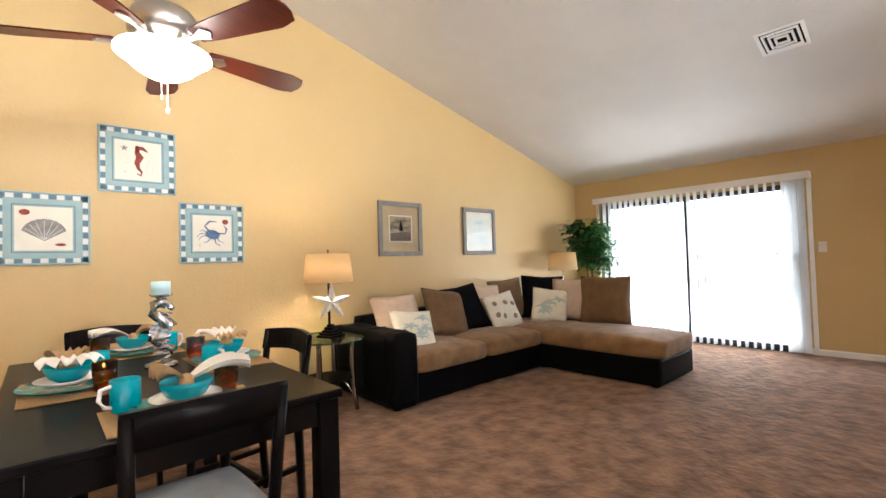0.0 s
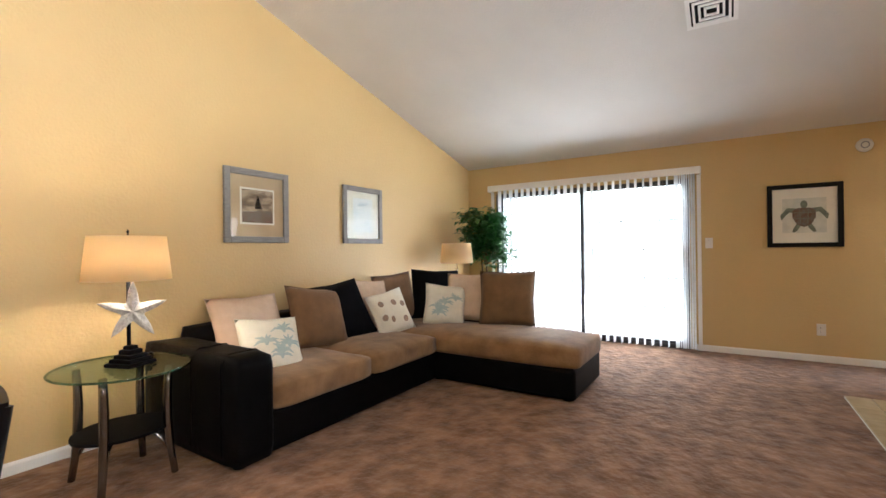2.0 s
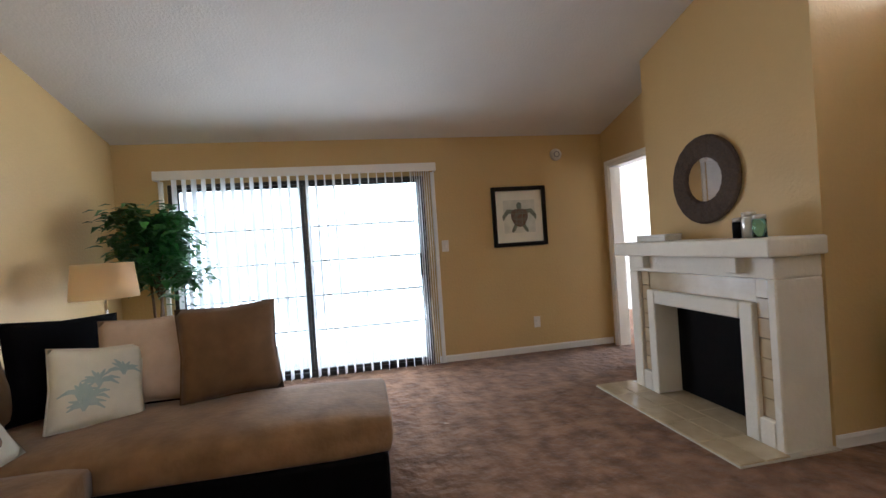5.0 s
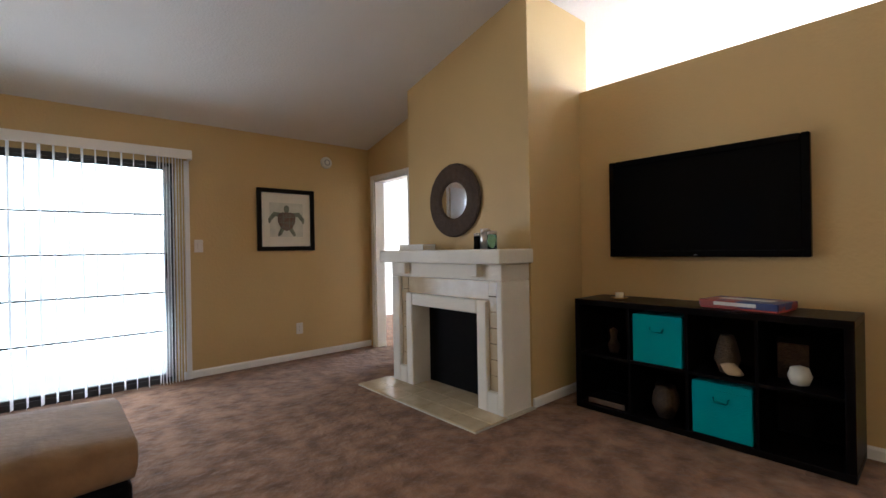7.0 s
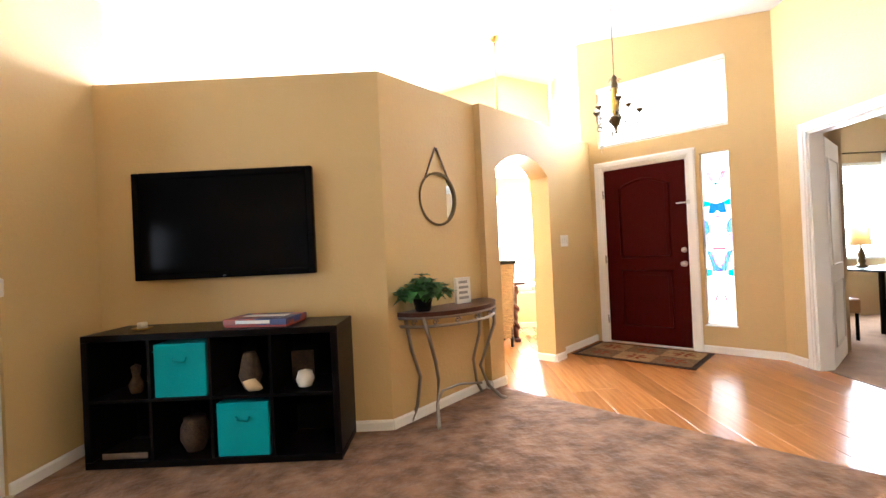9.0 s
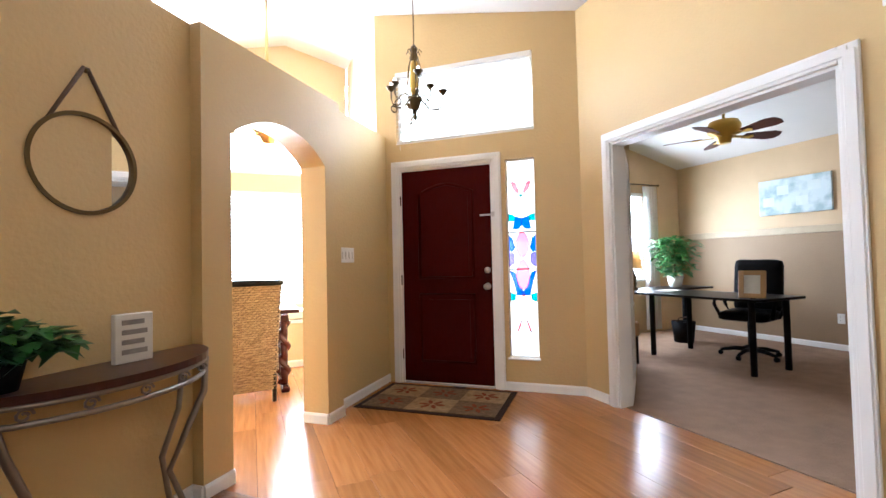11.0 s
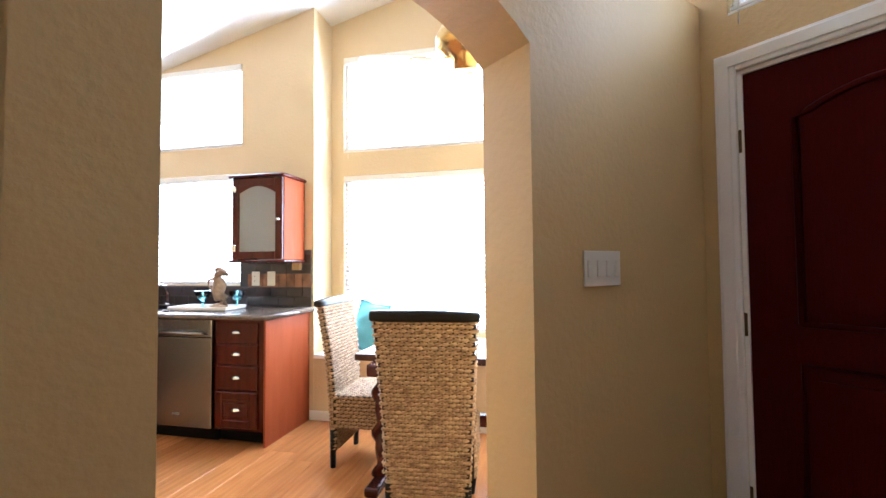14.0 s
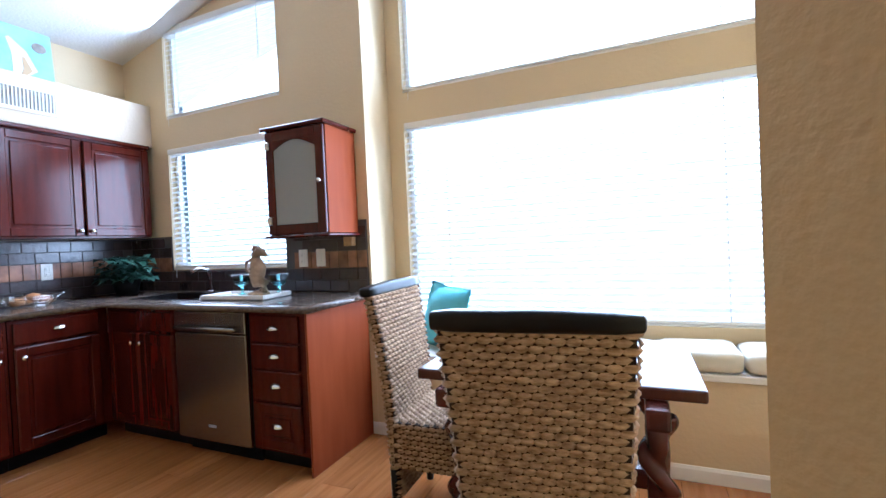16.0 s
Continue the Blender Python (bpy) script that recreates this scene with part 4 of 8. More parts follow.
shell_fan = [[(0, -0.17)] + [(0.24 * math.sin(a), -0.13 + 0.26 * math.cos(a * 0.9) * (1 + 0.03 * (k % 2))) for k, a in ((k, -1.3 + 2.6 * k / 18) for k in range(19))]]
ribs = [ribbon([(0.01 * math.sin(a), -0.15), (0.22 * math.sin(a), -0.13 + 0.235 * math.cos(a * 0.9))], 0.006) for a in (-1.1, -0.75, -0.4, 0, 0.4, 0.75, 1.1)]
checked(at(0.07, YN, 1.498), 0.485, "square seashell print with a teal checked border",
        [("shell", shell_fan, GREYART), ("shell_ribs", ribs, PALETONE), ("small_shells", [ellipse(-0.2, 0.22, 0.055, 0.04, 12), ellipse(0.17, -0.22, 0.06, 0.02, 12)], REDART)])
horse = [ribbon([(-0.02, -0.2), (0.03, -0.23), (0.04, -0.17), (0.0, -0.12), (-0.02, -0.04), (0.02, 0.06), (-0.02, 0.14), (0.0, 0.2), (0.05, 0.2), (0.12, 0.15)], [0.02, 0.025, 0.03, 0.045, 0.07, 0.1, 0.06, 0.07, 0.06, 0.015]), ellipse(-0.02, 0.18, 0.025, 0.06, 10)]
checked(at(0.597, YN, 2.02), 0.485, "square red seahorse print with a teal checked border",
        [("seahorse", horse, REDART), ("weeds", [ribbon([(0.12, -0.2), (0.1, -0.1), (0.14, 0.02)], 0.01), ribbon([(-0.17, -0.06), (-0.1, -0.02), (-0.14, 0.05)], 0.012), ribbon([(0.17, -0.2), (0.2, -0.05)], 0.01), ellipse(-0.17, -0.18, 0.03, 0.02, 10)], PALETONE),
         ("starfish", [[(-0.18 + (0.055 if k % 2 == 0 else 0.02) * math.sin(0.628 * k), 0.18 + (0.055 if k % 2 == 0 else 0.02) * math.cos(0.628 * k)) for k in range(10)]], GREYART)])
crab = [ellipse(0, -0.02, 0.11, 0.075, 16, -0.25)] + [ribbon(p, [0.025, 0.02, 0.03, 0.008]) for p in (
    [(0.08, 0.0), (0.2, 0.0), (0.22, 0.08), (0.17, 0.14)], [(-0.06, 0.04), (-0.12, 0.12), (-0.05, 0.2), (0.06, 0.2)])] + [
    ribbon(p, [0.016, 0.012, 0.005]) for p in ([(-0.08, -0.02), (-0.18, 0.0), (-0.24, -0.06)], [(-0.08, -0.04), (-0.17, -0.05), (-0.22, -0.12)], [(-0.03, -0.08), (-0.08, -0.14), (-0.16, -0.16)],
                                               [(0.06, -0.06), (0.1, -0.13), (0.18, -0.16)], [(0.03, -0.08), (0.05, -0.17), (0.12, -0.21)], [(-0.08, 0.0), (-0.16, 0.06), (-0.2, 0.02)])]
checked(at(1.10, YN, 1.487), 0.485, "square blue crab print with a teal checked border",
        [("crab", crab, BLUEART), ("small_shells", [ellipse(0.2, 0.2, 0.05, 0.045, 12)], REDART), ("weeds", [ellipse(-0.2, -0.2, 0.02, 0.03, 8)], PALETONE)])


def grey_picture(cx, mat_m, art, art_w, art_h, label, boat=False):
    e = framed(at(cx, YN, 1.577), 0.60, 0.60, 0.052, GREY_FRAME, label, 0.03, mat_m)
    part("inner_edge", frame_bars(art_w + 0.03, art_h + 0.03, 0.015, -0.0125, -0.0095, 0), PAPER, e)
    part("print", rect(art_w, art_h, -0.0125, -0.0095), art, e)
    if boat:
        part("boat_shape", plate([(-0.03, -0.02), (0.04, -0.02), (0.0, 0.1)], -0.0145, -0.012), BLACK, e)
        part("shore_shape", plate([(-0.14, -0.13), (0.14, -0.13), (0.14, -0.03), (-0.14, -0.05)], -0.0138, -0.012), TURTLE, e)
    part("glazing", rect(0.49, 0.49, -0.019, -0.017), PICTURE_GLASS, e)
    return e


grey_picture(3.02, TANMAT, SEPIA, 0.29, 0.27, "grey framed sepia sailing photograph with a wide tan mat", True)
grey_picture(4.29, PAPER, PALEART, 0.30, 0.36, "grey framed pale seaside print with a cream mat")


def turtle_picture():
    e = framed(at(XE, -0.058, 1.51, -90), 0.62, 0.655, 0.045, BLACK_FRAME, "black framed sea turtle print with a cream mat", 0.03)
    part("print", rect(0.36, 0.36, -0.0125, -0.0095), PALETONE, e)
    part("shell", plate([(0.0, -0.12), (-0.06, -0.09), (-0.095, -0.02), (-0.095, 0.05), (-0.05, 0.08), (0.05, 0.08), (0.095, 0.05), (0.095, -0.02), (0.06, -0.09)], -0.0155, -0.012), TURTLE, e)
    bm = bmesh.new()
    for o in (ellipse(0, 0.115, 0.03, 0.042, 12), ribbon([(0.06, 0.05), (0.13, 0.06), (0.18, 0.0), (0.185, -0.04)], [0.05, 0.05, 0.04, 0.01]), ribbon([(-0.06, 0.05), (-0.13, 0.06), (-0.18, 0.0), (-0.185, -0.04)], [0.05, 0.05, 0.04, 0.01]),
              ribbon([(0.04, -0.09), (0.07, -0.14), (0.09, -0.17)], [0.04, 0.04, 0.02]), ribbon([(-0.04, -0.09), (-0.07, -0.14), (-0.09, -0.17)], [0.04, 0.04, 0.02])):
        plate(o, -0.0140, -0.012, bm)
    part("flippers", bm, TURTLEG, e)
    bm = bmesh.new()
    for a, b in (((-0.09, 0.03), (0.09, 0.03)), ((-0.08, -0.03), (0.08, -0.03)), ((-0.035, 0.08), (-0.03, -0.09)), ((0.035, 0.08), (0.03, -0.09))):
        plate(ribbon([a, b], 0.005), -0.0165, -0.015, bm)
    part("shell_lines", bm, TURTLEG, e)


turtle_picture()

# ---- small wall fittings ----


def wall_plate(m, w, h, label, switches=0, sockets=0):
    e = thing("switch_plate" if switches else "wall_outlet", m, label, "switch" if switches else "outlet")
    part("plate", box((-w / 2, -0.008, -h / 2), (w / 2, -0.001, h / 2), 0.003, 2), PLASTIC, e)
    for k in range(switches):
        x = -w / 2 + w * (k + 0.5) / switches
        part("toggle", box((x - 0.012, -0.013, -0.03), (x + 0.012, -0.007, 0.03), 0.002, 1), PLASTIC, e)
    for k in range(sockets):
        z = (k - 0.5) * 0.04
        part("socket", box((-0.016, -0.0105, z - 0.015), (0.016, -0.007, z + 0.015), 0.003, 1), PLASTIC, e)
        part("slot", box((-0.008, -0.0112, z - 0.006), (-0.005, -0.0100, z + 0.006)), BLACK, e)


wall_plate(at(XE, -0.185, 0.335, -90), 0.075, 0.12, "white wall outlet plate", 0, 2)
wall_plate(at(XE, 0.79, 1.24, -90), 0.075, 0.12, "white light switch plate beside the sliding door", 1)
wall_plate(at(XW, -0.58, 0.34, 90), 0.11, 0.12, "white wall outlet plate", 0, 2)
FDEG = math.degrees(math.atan2(-FX.y, -FX.x))
wall_plate(Matrix.Translation(uv(2.32, -2.52, 1.245)) @ rz(FDEG + 180), 0.205, 0.125, "white four-gang light switch plate", 4)
wall_plate(Matrix.Translation(uv(0.48, -2.50, 0.33)) @ rz(FDEG + 180), 0.075, 0.12, "white wall outlet plate", 0, 2)
e = thing("smoke_detector", at(XE, -0.53, 2.175, -90), "round white smoke detector", "smoke detector")
part("body", moved(lathe([(0.066, 0.001), (0.066, 0.02), (0.05, 0.035), (0.0, 0.038)], 24), Matrix.Rotation(radians(90), 4, "X")), PLASTIC, e)
part("vent_ring", moved(lathe([(0.035, 0.036), (0.035, 0.040), (0.025, 0.041), (0.025, 0.036)], 20), Matrix.Rotation(radians(90), 4, "X")), GREYALU, e)


def ceiling_vent():
    tilt = math.atan(0.25)
    m = Matrix.Translation((4.515, 0.695, ceil(4.515) - 0.002)) @ Matrix.Rotation(tilt, 4, "Y")
    e = thing("ceiling_vent", m, "square white ceiling air vent with nested louvres", "vent")
    part("backing", box((-0.14, -0.14, -0.004), (0.14, 0.14, 0.0)), BLACK, e)
    for k, s in enumerate((0.165, 0.122, 0.084, 0.048)):
        bm = bmesh.new()
        t = 0.03 if k == 0 else 0.016
        drop = 0.010 + 0.008 * (k > 0)
        for lo, hi in (((-s, -s), (s, -s + t)), ((-s, s - t), (s, s)), ((-s, -s + t), (-s + t, s - t)), ((s - t, -s + t), (s, s - t))):
            box((lo[0], lo[1], -drop), (hi[0], hi[1], -0.003), 0.002, 1, bm)
        part("frame" if k == 0 else "louvre", bm, TRIM, e)


ceiling_vent()

# ---- ceiling fan ----


def ceiling_fan(place, top, blades, start, blade_mat, metal, label, lit, radius=0.745, bowl=True, power=46):
    e = thing("ceiling_fan", Matrix.Translation(place), label, "ceiling fan")
    part("downrod", tube([(0, 0, 0.12), (0, 0, top - place[2] - 0.02)], 0.014, 10), metal, e)
    part("canopy", lathe([(0.03, top - place[2] - 0.1), (0.07, top - place[2] - 0.03), (0.07, top - place[2] + 0.02)], 20), metal, e)
    part("motor", lathe([(0.05, 0.19), (0.13, 0.17), (0.155, 0.12), (0.15, 0.06), (0.11, 0.03), (0.07, 0.0), (0.06, -0.05)], 28), metal, e)
    for k in range(blades):
        a = radians(start + 360 / blades * k)
        m = Matrix.Rotation(a, 4, "Z") @ Matrix.Rotation(radians(-13), 4, "X")
        outline = [(0.2, -0.045), (0.3, -0.06), (radius - 0.1, -0.086), (radius - 0.02, -0.066), (radius, -0.02), (radius, 0.02), (radius - 0.02, 0.066), (radius - 0.1, 0.086), (0.3, 0.06), (0.2, 0.045)]
        part("blade", moved(prism(outline, 0.02, 0.028), m), blade_mat, e)
        part("blade_bracket", moved(prism([(0.09, -0.02), (0.2, -0.012), (0.27, -0.035), (0.30, 0.0), (0.27, 0.035), (0.2, 0.012), (0.09, 0.02)], 0.010, 0.019), m), metal, e)
    if bowl:
        prof = [(0.0, -0.155), (0.03, -0.153), (0.08, -0.138), (0.125, -0.11), (0.155, -0.08), (0.18, -0.058), (0.207, -0.04), (0.205, -0.028), (0.17, -0.022), (0.10, -0.018)]
        part("bowl", lathe(prof, 28), FROST if lit else WHITECHINA, e, "lit frosted glass bowl" if lit else "")
        part("bowl_cap", lathe([(0.0, -0.175), (0.012, -0.17), (0.02, -0.158), (0.0, -0.150)], 12), metal, e)
        part("pull_chain", tube([(0.012, 0, -0.16), (0.012, 0, -0.29)], 0.003, 5), NICKEL, e)
        part("pull_chain", tube([(-0.012, 0.01, -0.16), (-0.012, 0.01, -0.25)], 0.003, 5), NICKEL, e)
        part("pull_knob", moved(lathe([(0.0, -0.03), (0.008, -0.025), (0.006, 0)], 8), Matrix.Translation((0.012, 0, -0.29))), WHITECHINA, e)
    if lit:
        lamp_point((place[0], place[1], place[2] - 0.26), power, 0.12, (1, 0.85, 0.68))
    return e


ceiling_fan((0.50, 2.40, 2.275), ceil(0.50), 5, 8.4, CHERRY, NICKEL, "cherry bladed brushed nickel ceiling fan with a lit bowl", True)

# ---- fireplace ----


def fireplace():
    e = thing("fireplace", Matrix.Identity(4), "white painted masonry fireplace with a beige tile band and black firebox", "fireplace")
    f, b = -0.46, -0.768
    part("left_pier", box((5.163, b, 0.0), (5.27, f, 0.94), 0.008, 1), STUCCO, e)
    part("right_pier", box((3.97, b, 0.0), (4.027, f, 0.94), 0.008, 1), STUCCO, e)
    part("frieze", box((3.97, b, 0.94), (5.27, f, 1.062), 0.008, 1), STUCCO, e)
    part("surround_left", box((4.985, b, 0.0), (5.068, f, 0.80), 0.008, 1), STUCCO, e)
    part("surround_right", box((4.125, b, 0.0), (4.22, f, 0.80), 0.008, 1), STUCCO, e)
    part("surround_head", box((4.22, b, 0.70), (4.985, f, 0.80), 0.008, 1), STUCCO, e)
    for x0, x1 in ((4.027, 4.125), (5.068, 5.163)):
        part("band_bottom", box((x0, b, 0.0), (x1, f - 0.002, 0.16), 0.006, 1), STUCCO, e)
        for k in range(7):
            z = 0.16 + 0.112 * k
            part("tile", box((x0 + 0.001, b + 0.1, z + 0.002), (x1 - 0.001, f - 0.03, min(z + 0.109, 0.939)), 0.002, 1), TILE, e)
    part("band_head", box((4.127, b + 0.1, 0.802), (5.066, f - 0.035, 0.938), 0.002, 1), TILE, e, "plain beige tile band")
    part("firebox_back", box((4.22, b + 0.001, 0.026), (4.985, b + 0.04, 0.70)), BLACK, e)
    part("firebox_screen", box((4.221, f - 0.20, 0.026), (4.984, f - 0.195, 0.70)), BLACK, e, "black mesh fire screen")
    part("mantel", box((3.93, b, 1.062), (5.36, -0.39, 1.165), 0.012, 2), STUCCO, e, "thick rough white mantel shelf")
    for x in (4.20, 5.05):
        bm = box((x - 0.045, f - 0.01, 0.97), (x + 0.045, f + 0.055, 1.062), 0.006, 1)
        part("corbel", bm, STUCCO, e)
    h = thing("hearth", Matrix.Identity(4), "low hearth of square beige ceramic tiles", "hearth", kind="structure")
    part("grout_bed", box((3.93, -0.768, 0.0), (5.34, -0.14, 0.016)), mat("pale_grout", (0.5, 0.45, 0.36), 0.9), h)
    for i in range(5):
        for j in range(2):
            x, y = 3.935 + 0.281 * i, -0.455 + 0.158 * j
            part("tile", box((x + 0.002, y + 0.002, 0.010), (x + 0.277, y + 0.154, 0.024), 0.003, 1), TILE, h)
    for i in range(2):
        part("tile", box((4.222 + 0.381 * i, -0.70, 0.010), (4.600 + 0.381 * i, -0.457, 0.024), 0.003, 1), TILE, h)


fireplace()
e = thing("wall_mirror", at(4.745, -0.768, 1.585, 180), "round mirror in a wide dark woven rattan frame", "mirror")
seg = 40
bm = bmesh.new()
rings = []
for r, y in ((0.31, -0.004), (0.315, -0.02), (0.30, -0.032), (0.24, -0.036), (0.175, -0.03), (0.155, -0.016)):
    rings.append([bm.verts.new((r * math.cos(6.28318 * k / seg), y - 0.003 * (k % 2), r * math.sin(6.28318 * k / seg))) for k in range(seg)])
for a, b in zip(rings, rings[1:]):
    for k in range(seg):
        bm.faces.new((a[k], a[(k + 1) % seg], b[(k + 1) % seg], b[k]))
part("frame", bm, WOVEN, e)
part("mirror_glass", plate(ellipse(0, 0, 0.16, 0.16, 40), -0.016, -0.006), MIRROR, e)
e = thing("storage_box", at(5.05, -0.58, 1.166), "flat white box on the mantel", "box")
part("body", box((-0.17, -0.07, 0), (0.17, 0.07, 0.035), 0.004, 1), PLASTIC, e)
part("lid", box((-0.172, -0.072, 0.035), (0.172, 0.072, 0.05), 0.004, 1), TRIM, e)
for x, r, h, mm, lab in ((4.30, 0.035, 0.12, BLACK, "small black candle jar on the mantel"), (4.23, 0.038, 0.15, NICKEL, "small silver candle jar on the mantel"),
                         (4.16, 0.036, 0.13, SEAGLASS, "small pale glass jar on the mantel")):
    e = thing("candle_jar", at(x, -0.58, 1.166), lab, "jar", "jars on the mantel")
    part("body", lathe([(r, 0), (r, h * 0.8), (r * 0.9, h * 0.82)], 16), mm, e)
    part("lid", lathe([(r * 0.95, h * 0.82), (r * 0.95, h), (0.0, h + 0.005)], 16), NICKEL, e)

# ---- television and cube shelf ----
e = thing("television", at(3.065, -1.448, 1.448, 180), "black flat screen television mounted on the wall", "television")
part("body", box((-0.59, -0.03, -0.33), (0.59, -0.002, 0.33), 0.006, 1), BLACK, e)
part("bezel", frame_bars(1.205, 0.715, 0.045, -0.078, -0.03, 0.006), SCREEN, e, "glossy black bezel")
part("screen", rect(1.12, 0.63, -0.066, -0.03), SCREEN, e)
part("indicator", box((-0.01, -0.0795, -0.345), (0.01, -0.0775, -0.340)), GREYALU, e)


def cube_shelf():
    w, d, h, t = 1.515, 0.40, 0.785, 0.04
    e = thing("cube_shelf", at(3.01, -1.43 + d / 2, 0.008, 180), "black cube shelf two cells high and four wide", "shelf")
    part("top", box((-w / 2, -d / 2, h - t), (w / 2, d / 2, h), 0.003, 1), DARK_WOOD, e)
    part("bottom", box((-w / 2, -d / 2, 0), (w / 2, d / 2, t), 0.003, 1), DARK_WOOD, e)
    for s in (-1, 1):
        x0, x1 = sorted((s * w / 2, s * (w / 2 - t)))
        part("side", box((x0, -d / 2, t), (x1, d / 2, h - t), 0.003, 1), DARK_WOOD, e)
    part("back", box((-w / 2 + t, d / 2 - 0.008, t), (w / 2 - t, d / 2, h - t)), BLACK, e)
    part("shelf", box((-w / 2 + t, -d / 2 + 0.004, h / 2 - 0.009), (w / 2 - t, d / 2 - 0.01, h / 2 + 0.009)), DARK_WOOD, e)
    cell = (w - 2 * t) / 4
    for k in range(1, 4):
        x = -w / 2 + t + cell * k
        for z0, z1 in ((t, h / 2 - 0.009), (h / 2 + 0.009, h - t)):
            part("divider", box((x - 0.009, -d / 2 + 0.004, z0), (x + 0.009, d / 2 - 0.01, z1)), DARK_WOOD, e)

    def cx(k):
        return 3.01 - (-w / 2 + t + cell * (k + 0.5))
    front = -1.43 + d
    for k, z in ((1, h / 2 + 0.018), (2, t + 0.009)):
        b = thing("storage_bin", at(cx(k), front - 0.17, z, 180), "turquoise canvas storage bin in the cube shelf", "storage bin", "bins in the cube shelf")
        part("body", box((-0.155, -0.16, 0), (0.155, 0.16, 0.315), 0.008, 2), TEALBIN, b)
        part("rim_seam", box((-0.157, -0.162, 0.27), (0.157, -0.158, 0.274)), TEALBIN, b)
        part("handle", tube([(-0.04, -0.163, 0.235), (-0.035, -0.172, 0.21), (0.035, -0.172, 0.21), (0.04, -0.163, 0.235)], 0.005, 6), TEALBIN, b)
    v = thing("vase", at(cx(2), front - 0.14, h / 2 + 0.018), "dark brown vase on the shelf", "vase")
    part("body", lathe([(0.04, 0), (0.07, 0.08), (0.05, 0.18), (0.035, 0.22)], 16), WOVEN, v)
    v = thing("decorative_shell", at(cx(2) - 0.04, front - 0.06, h / 2 + 0.018), "tan conch shell on the shelf", "shell")
    part("body", moved(lathe([(0.0, -0.07), (0.02, -0.05), (0.04, 0.0), (0.025, 0.03), (0.0, 0.06)], 12), Matrix.Translation((0, 0, 0.04)) @ Matrix.Rotation(radians(70), 4, "Y")), TANMAT, v)
    v = thing("coral_ball", at(cx(3) + 0.01, front - 0.10, h / 2 + 0.018), "cream round coral ornament on the shelf", "ornament")
    part("body", lathe([(0.0, 0.0), (0.04, 0.012), (0.055, 0.055), (0.04, 0.1), (0.0, 0.112)], 16), CREAM_CLOTH, v)
    v = thing("picture_stand", at(cx(3) + 0.06, front - 0.22, h / 2 + 0.018, 180), "small brown framed photograph on the shelf", "picture")
    part("frame", box((-0.07, -0.01, 0), (0.07, 0.01, 0.2), 0.004, 1), WOVEN, v)
    v = thing("clay_pot", at(cx(1), front - 0.14, t + 0.009), "brown clay pot on the lower shelf", "pot")
    part("body", lathe([(0.05, 0), (0.085, 0.08), (0.08, 0.15), (0.06, 0.19), (0.065, 0.2)], 16), WOVEN, v)
    v = thing("ornament", at(cx(0), front - 0.15, h / 2 + 0.018), "small dark brown ornament on the shelf", "ornament")
    part("body", lathe([(0.03, 0), (0.045, 0.05), (0.02, 0.1), (0.03, 0.16), (0.0, 0.18)], 12), WOVEN, v)
    v = thing("media_player", at(cx(0), front - 0.13, t + 0.009), "low grey media player on the lower shelf", "media player")
    part("body", box((-0.14, -0.1, 0), (0.14, 0.1, 0.045), 0.004, 1), BLACK, v)
    part("front_panel", box((-0.135, 0.1, 0.006), (0.135, 0.104, 0.04), 0.001, 1), NICKEL, v)
    v = thing("trinket_dish", at(3.51, -1.2, h + 0.009), "small brass candle dish on the shelf", "dish")
    part("dish", lathe([(0.03, 0), (0.06, 0.012), (0.055, 0.014), (0.03, 0.006)], 16), mat("brass", (0.55, 0.36, 0.12), 0.3, 1.0), v)
    part("candle", lathe([(0.028, 0.006), (0.028, 0.045), (0.0, 0.047)], 14), CREAM_CLOTH, v)
    v = thing("board_game", at(2.74, -1.22, h + 0.009, 172), "flat red and blue board game box with writing", "game box")
    part("tray", box((-0.2, -0.13, 0), (0.2, 0.13, 0.03), 0.003, 1), mat("red_card", (0.42, 0.05, 0.03), 0.4), v)
    part("lid", box((-0.205, -0.135, 0.012), (0.205, 0.135, 0.05), 0.003, 1), mat("blue_card", (0.03, 0.05, 0.16), 0.4, colour2=(0.3, 0.05, 0.03), scale=9, contrast=(0.48, 0.55)), v)
    part("title_bar", box((-0.14, -0.03, 0.05), (0.14, 0.05, 0.052)), CHECKW, v)
    part("side_bar", box((-0.12, -0.1375, 0.022), (0.1, -0.135, 0.042)), CHECKW, v)


cube_shelf()

# ---- dining table and chairs ----


def dining_table():
    e = thing("dining_table", at(0.40, 2.22), "black stained wooden dining table set for four", "dining table")
    part("tabletop", box((-0.47, -0.82, 0.72), (0.47, 0.82, 0.75), 0.006, 2), DARK_WOOD, e)
    for sx in (-1, 1):
        for sy in (-1, 1):
            part("leg", box((sx * 0.42 - 0.038, sy * 0.77 - 0.038, 0.006), (sx * 0.42 + 0.038, sy * 0.77 + 0.038, 0.72), 0.005, 1), DARK_WOOD, e)
        part("apron", box((sx * 0.43 - 0.012, -0.73, 0.63), (sx * 0.43 + 0.012, 0.73, 0.72)), DARK_WOOD, e)
        part("apron", box((-0.38, sx * 0.78 - 0.012, 0.63), (0.38, sx * 0.78 + 0.012, 0.72)), DARK_WOOD, e)


dining_table()


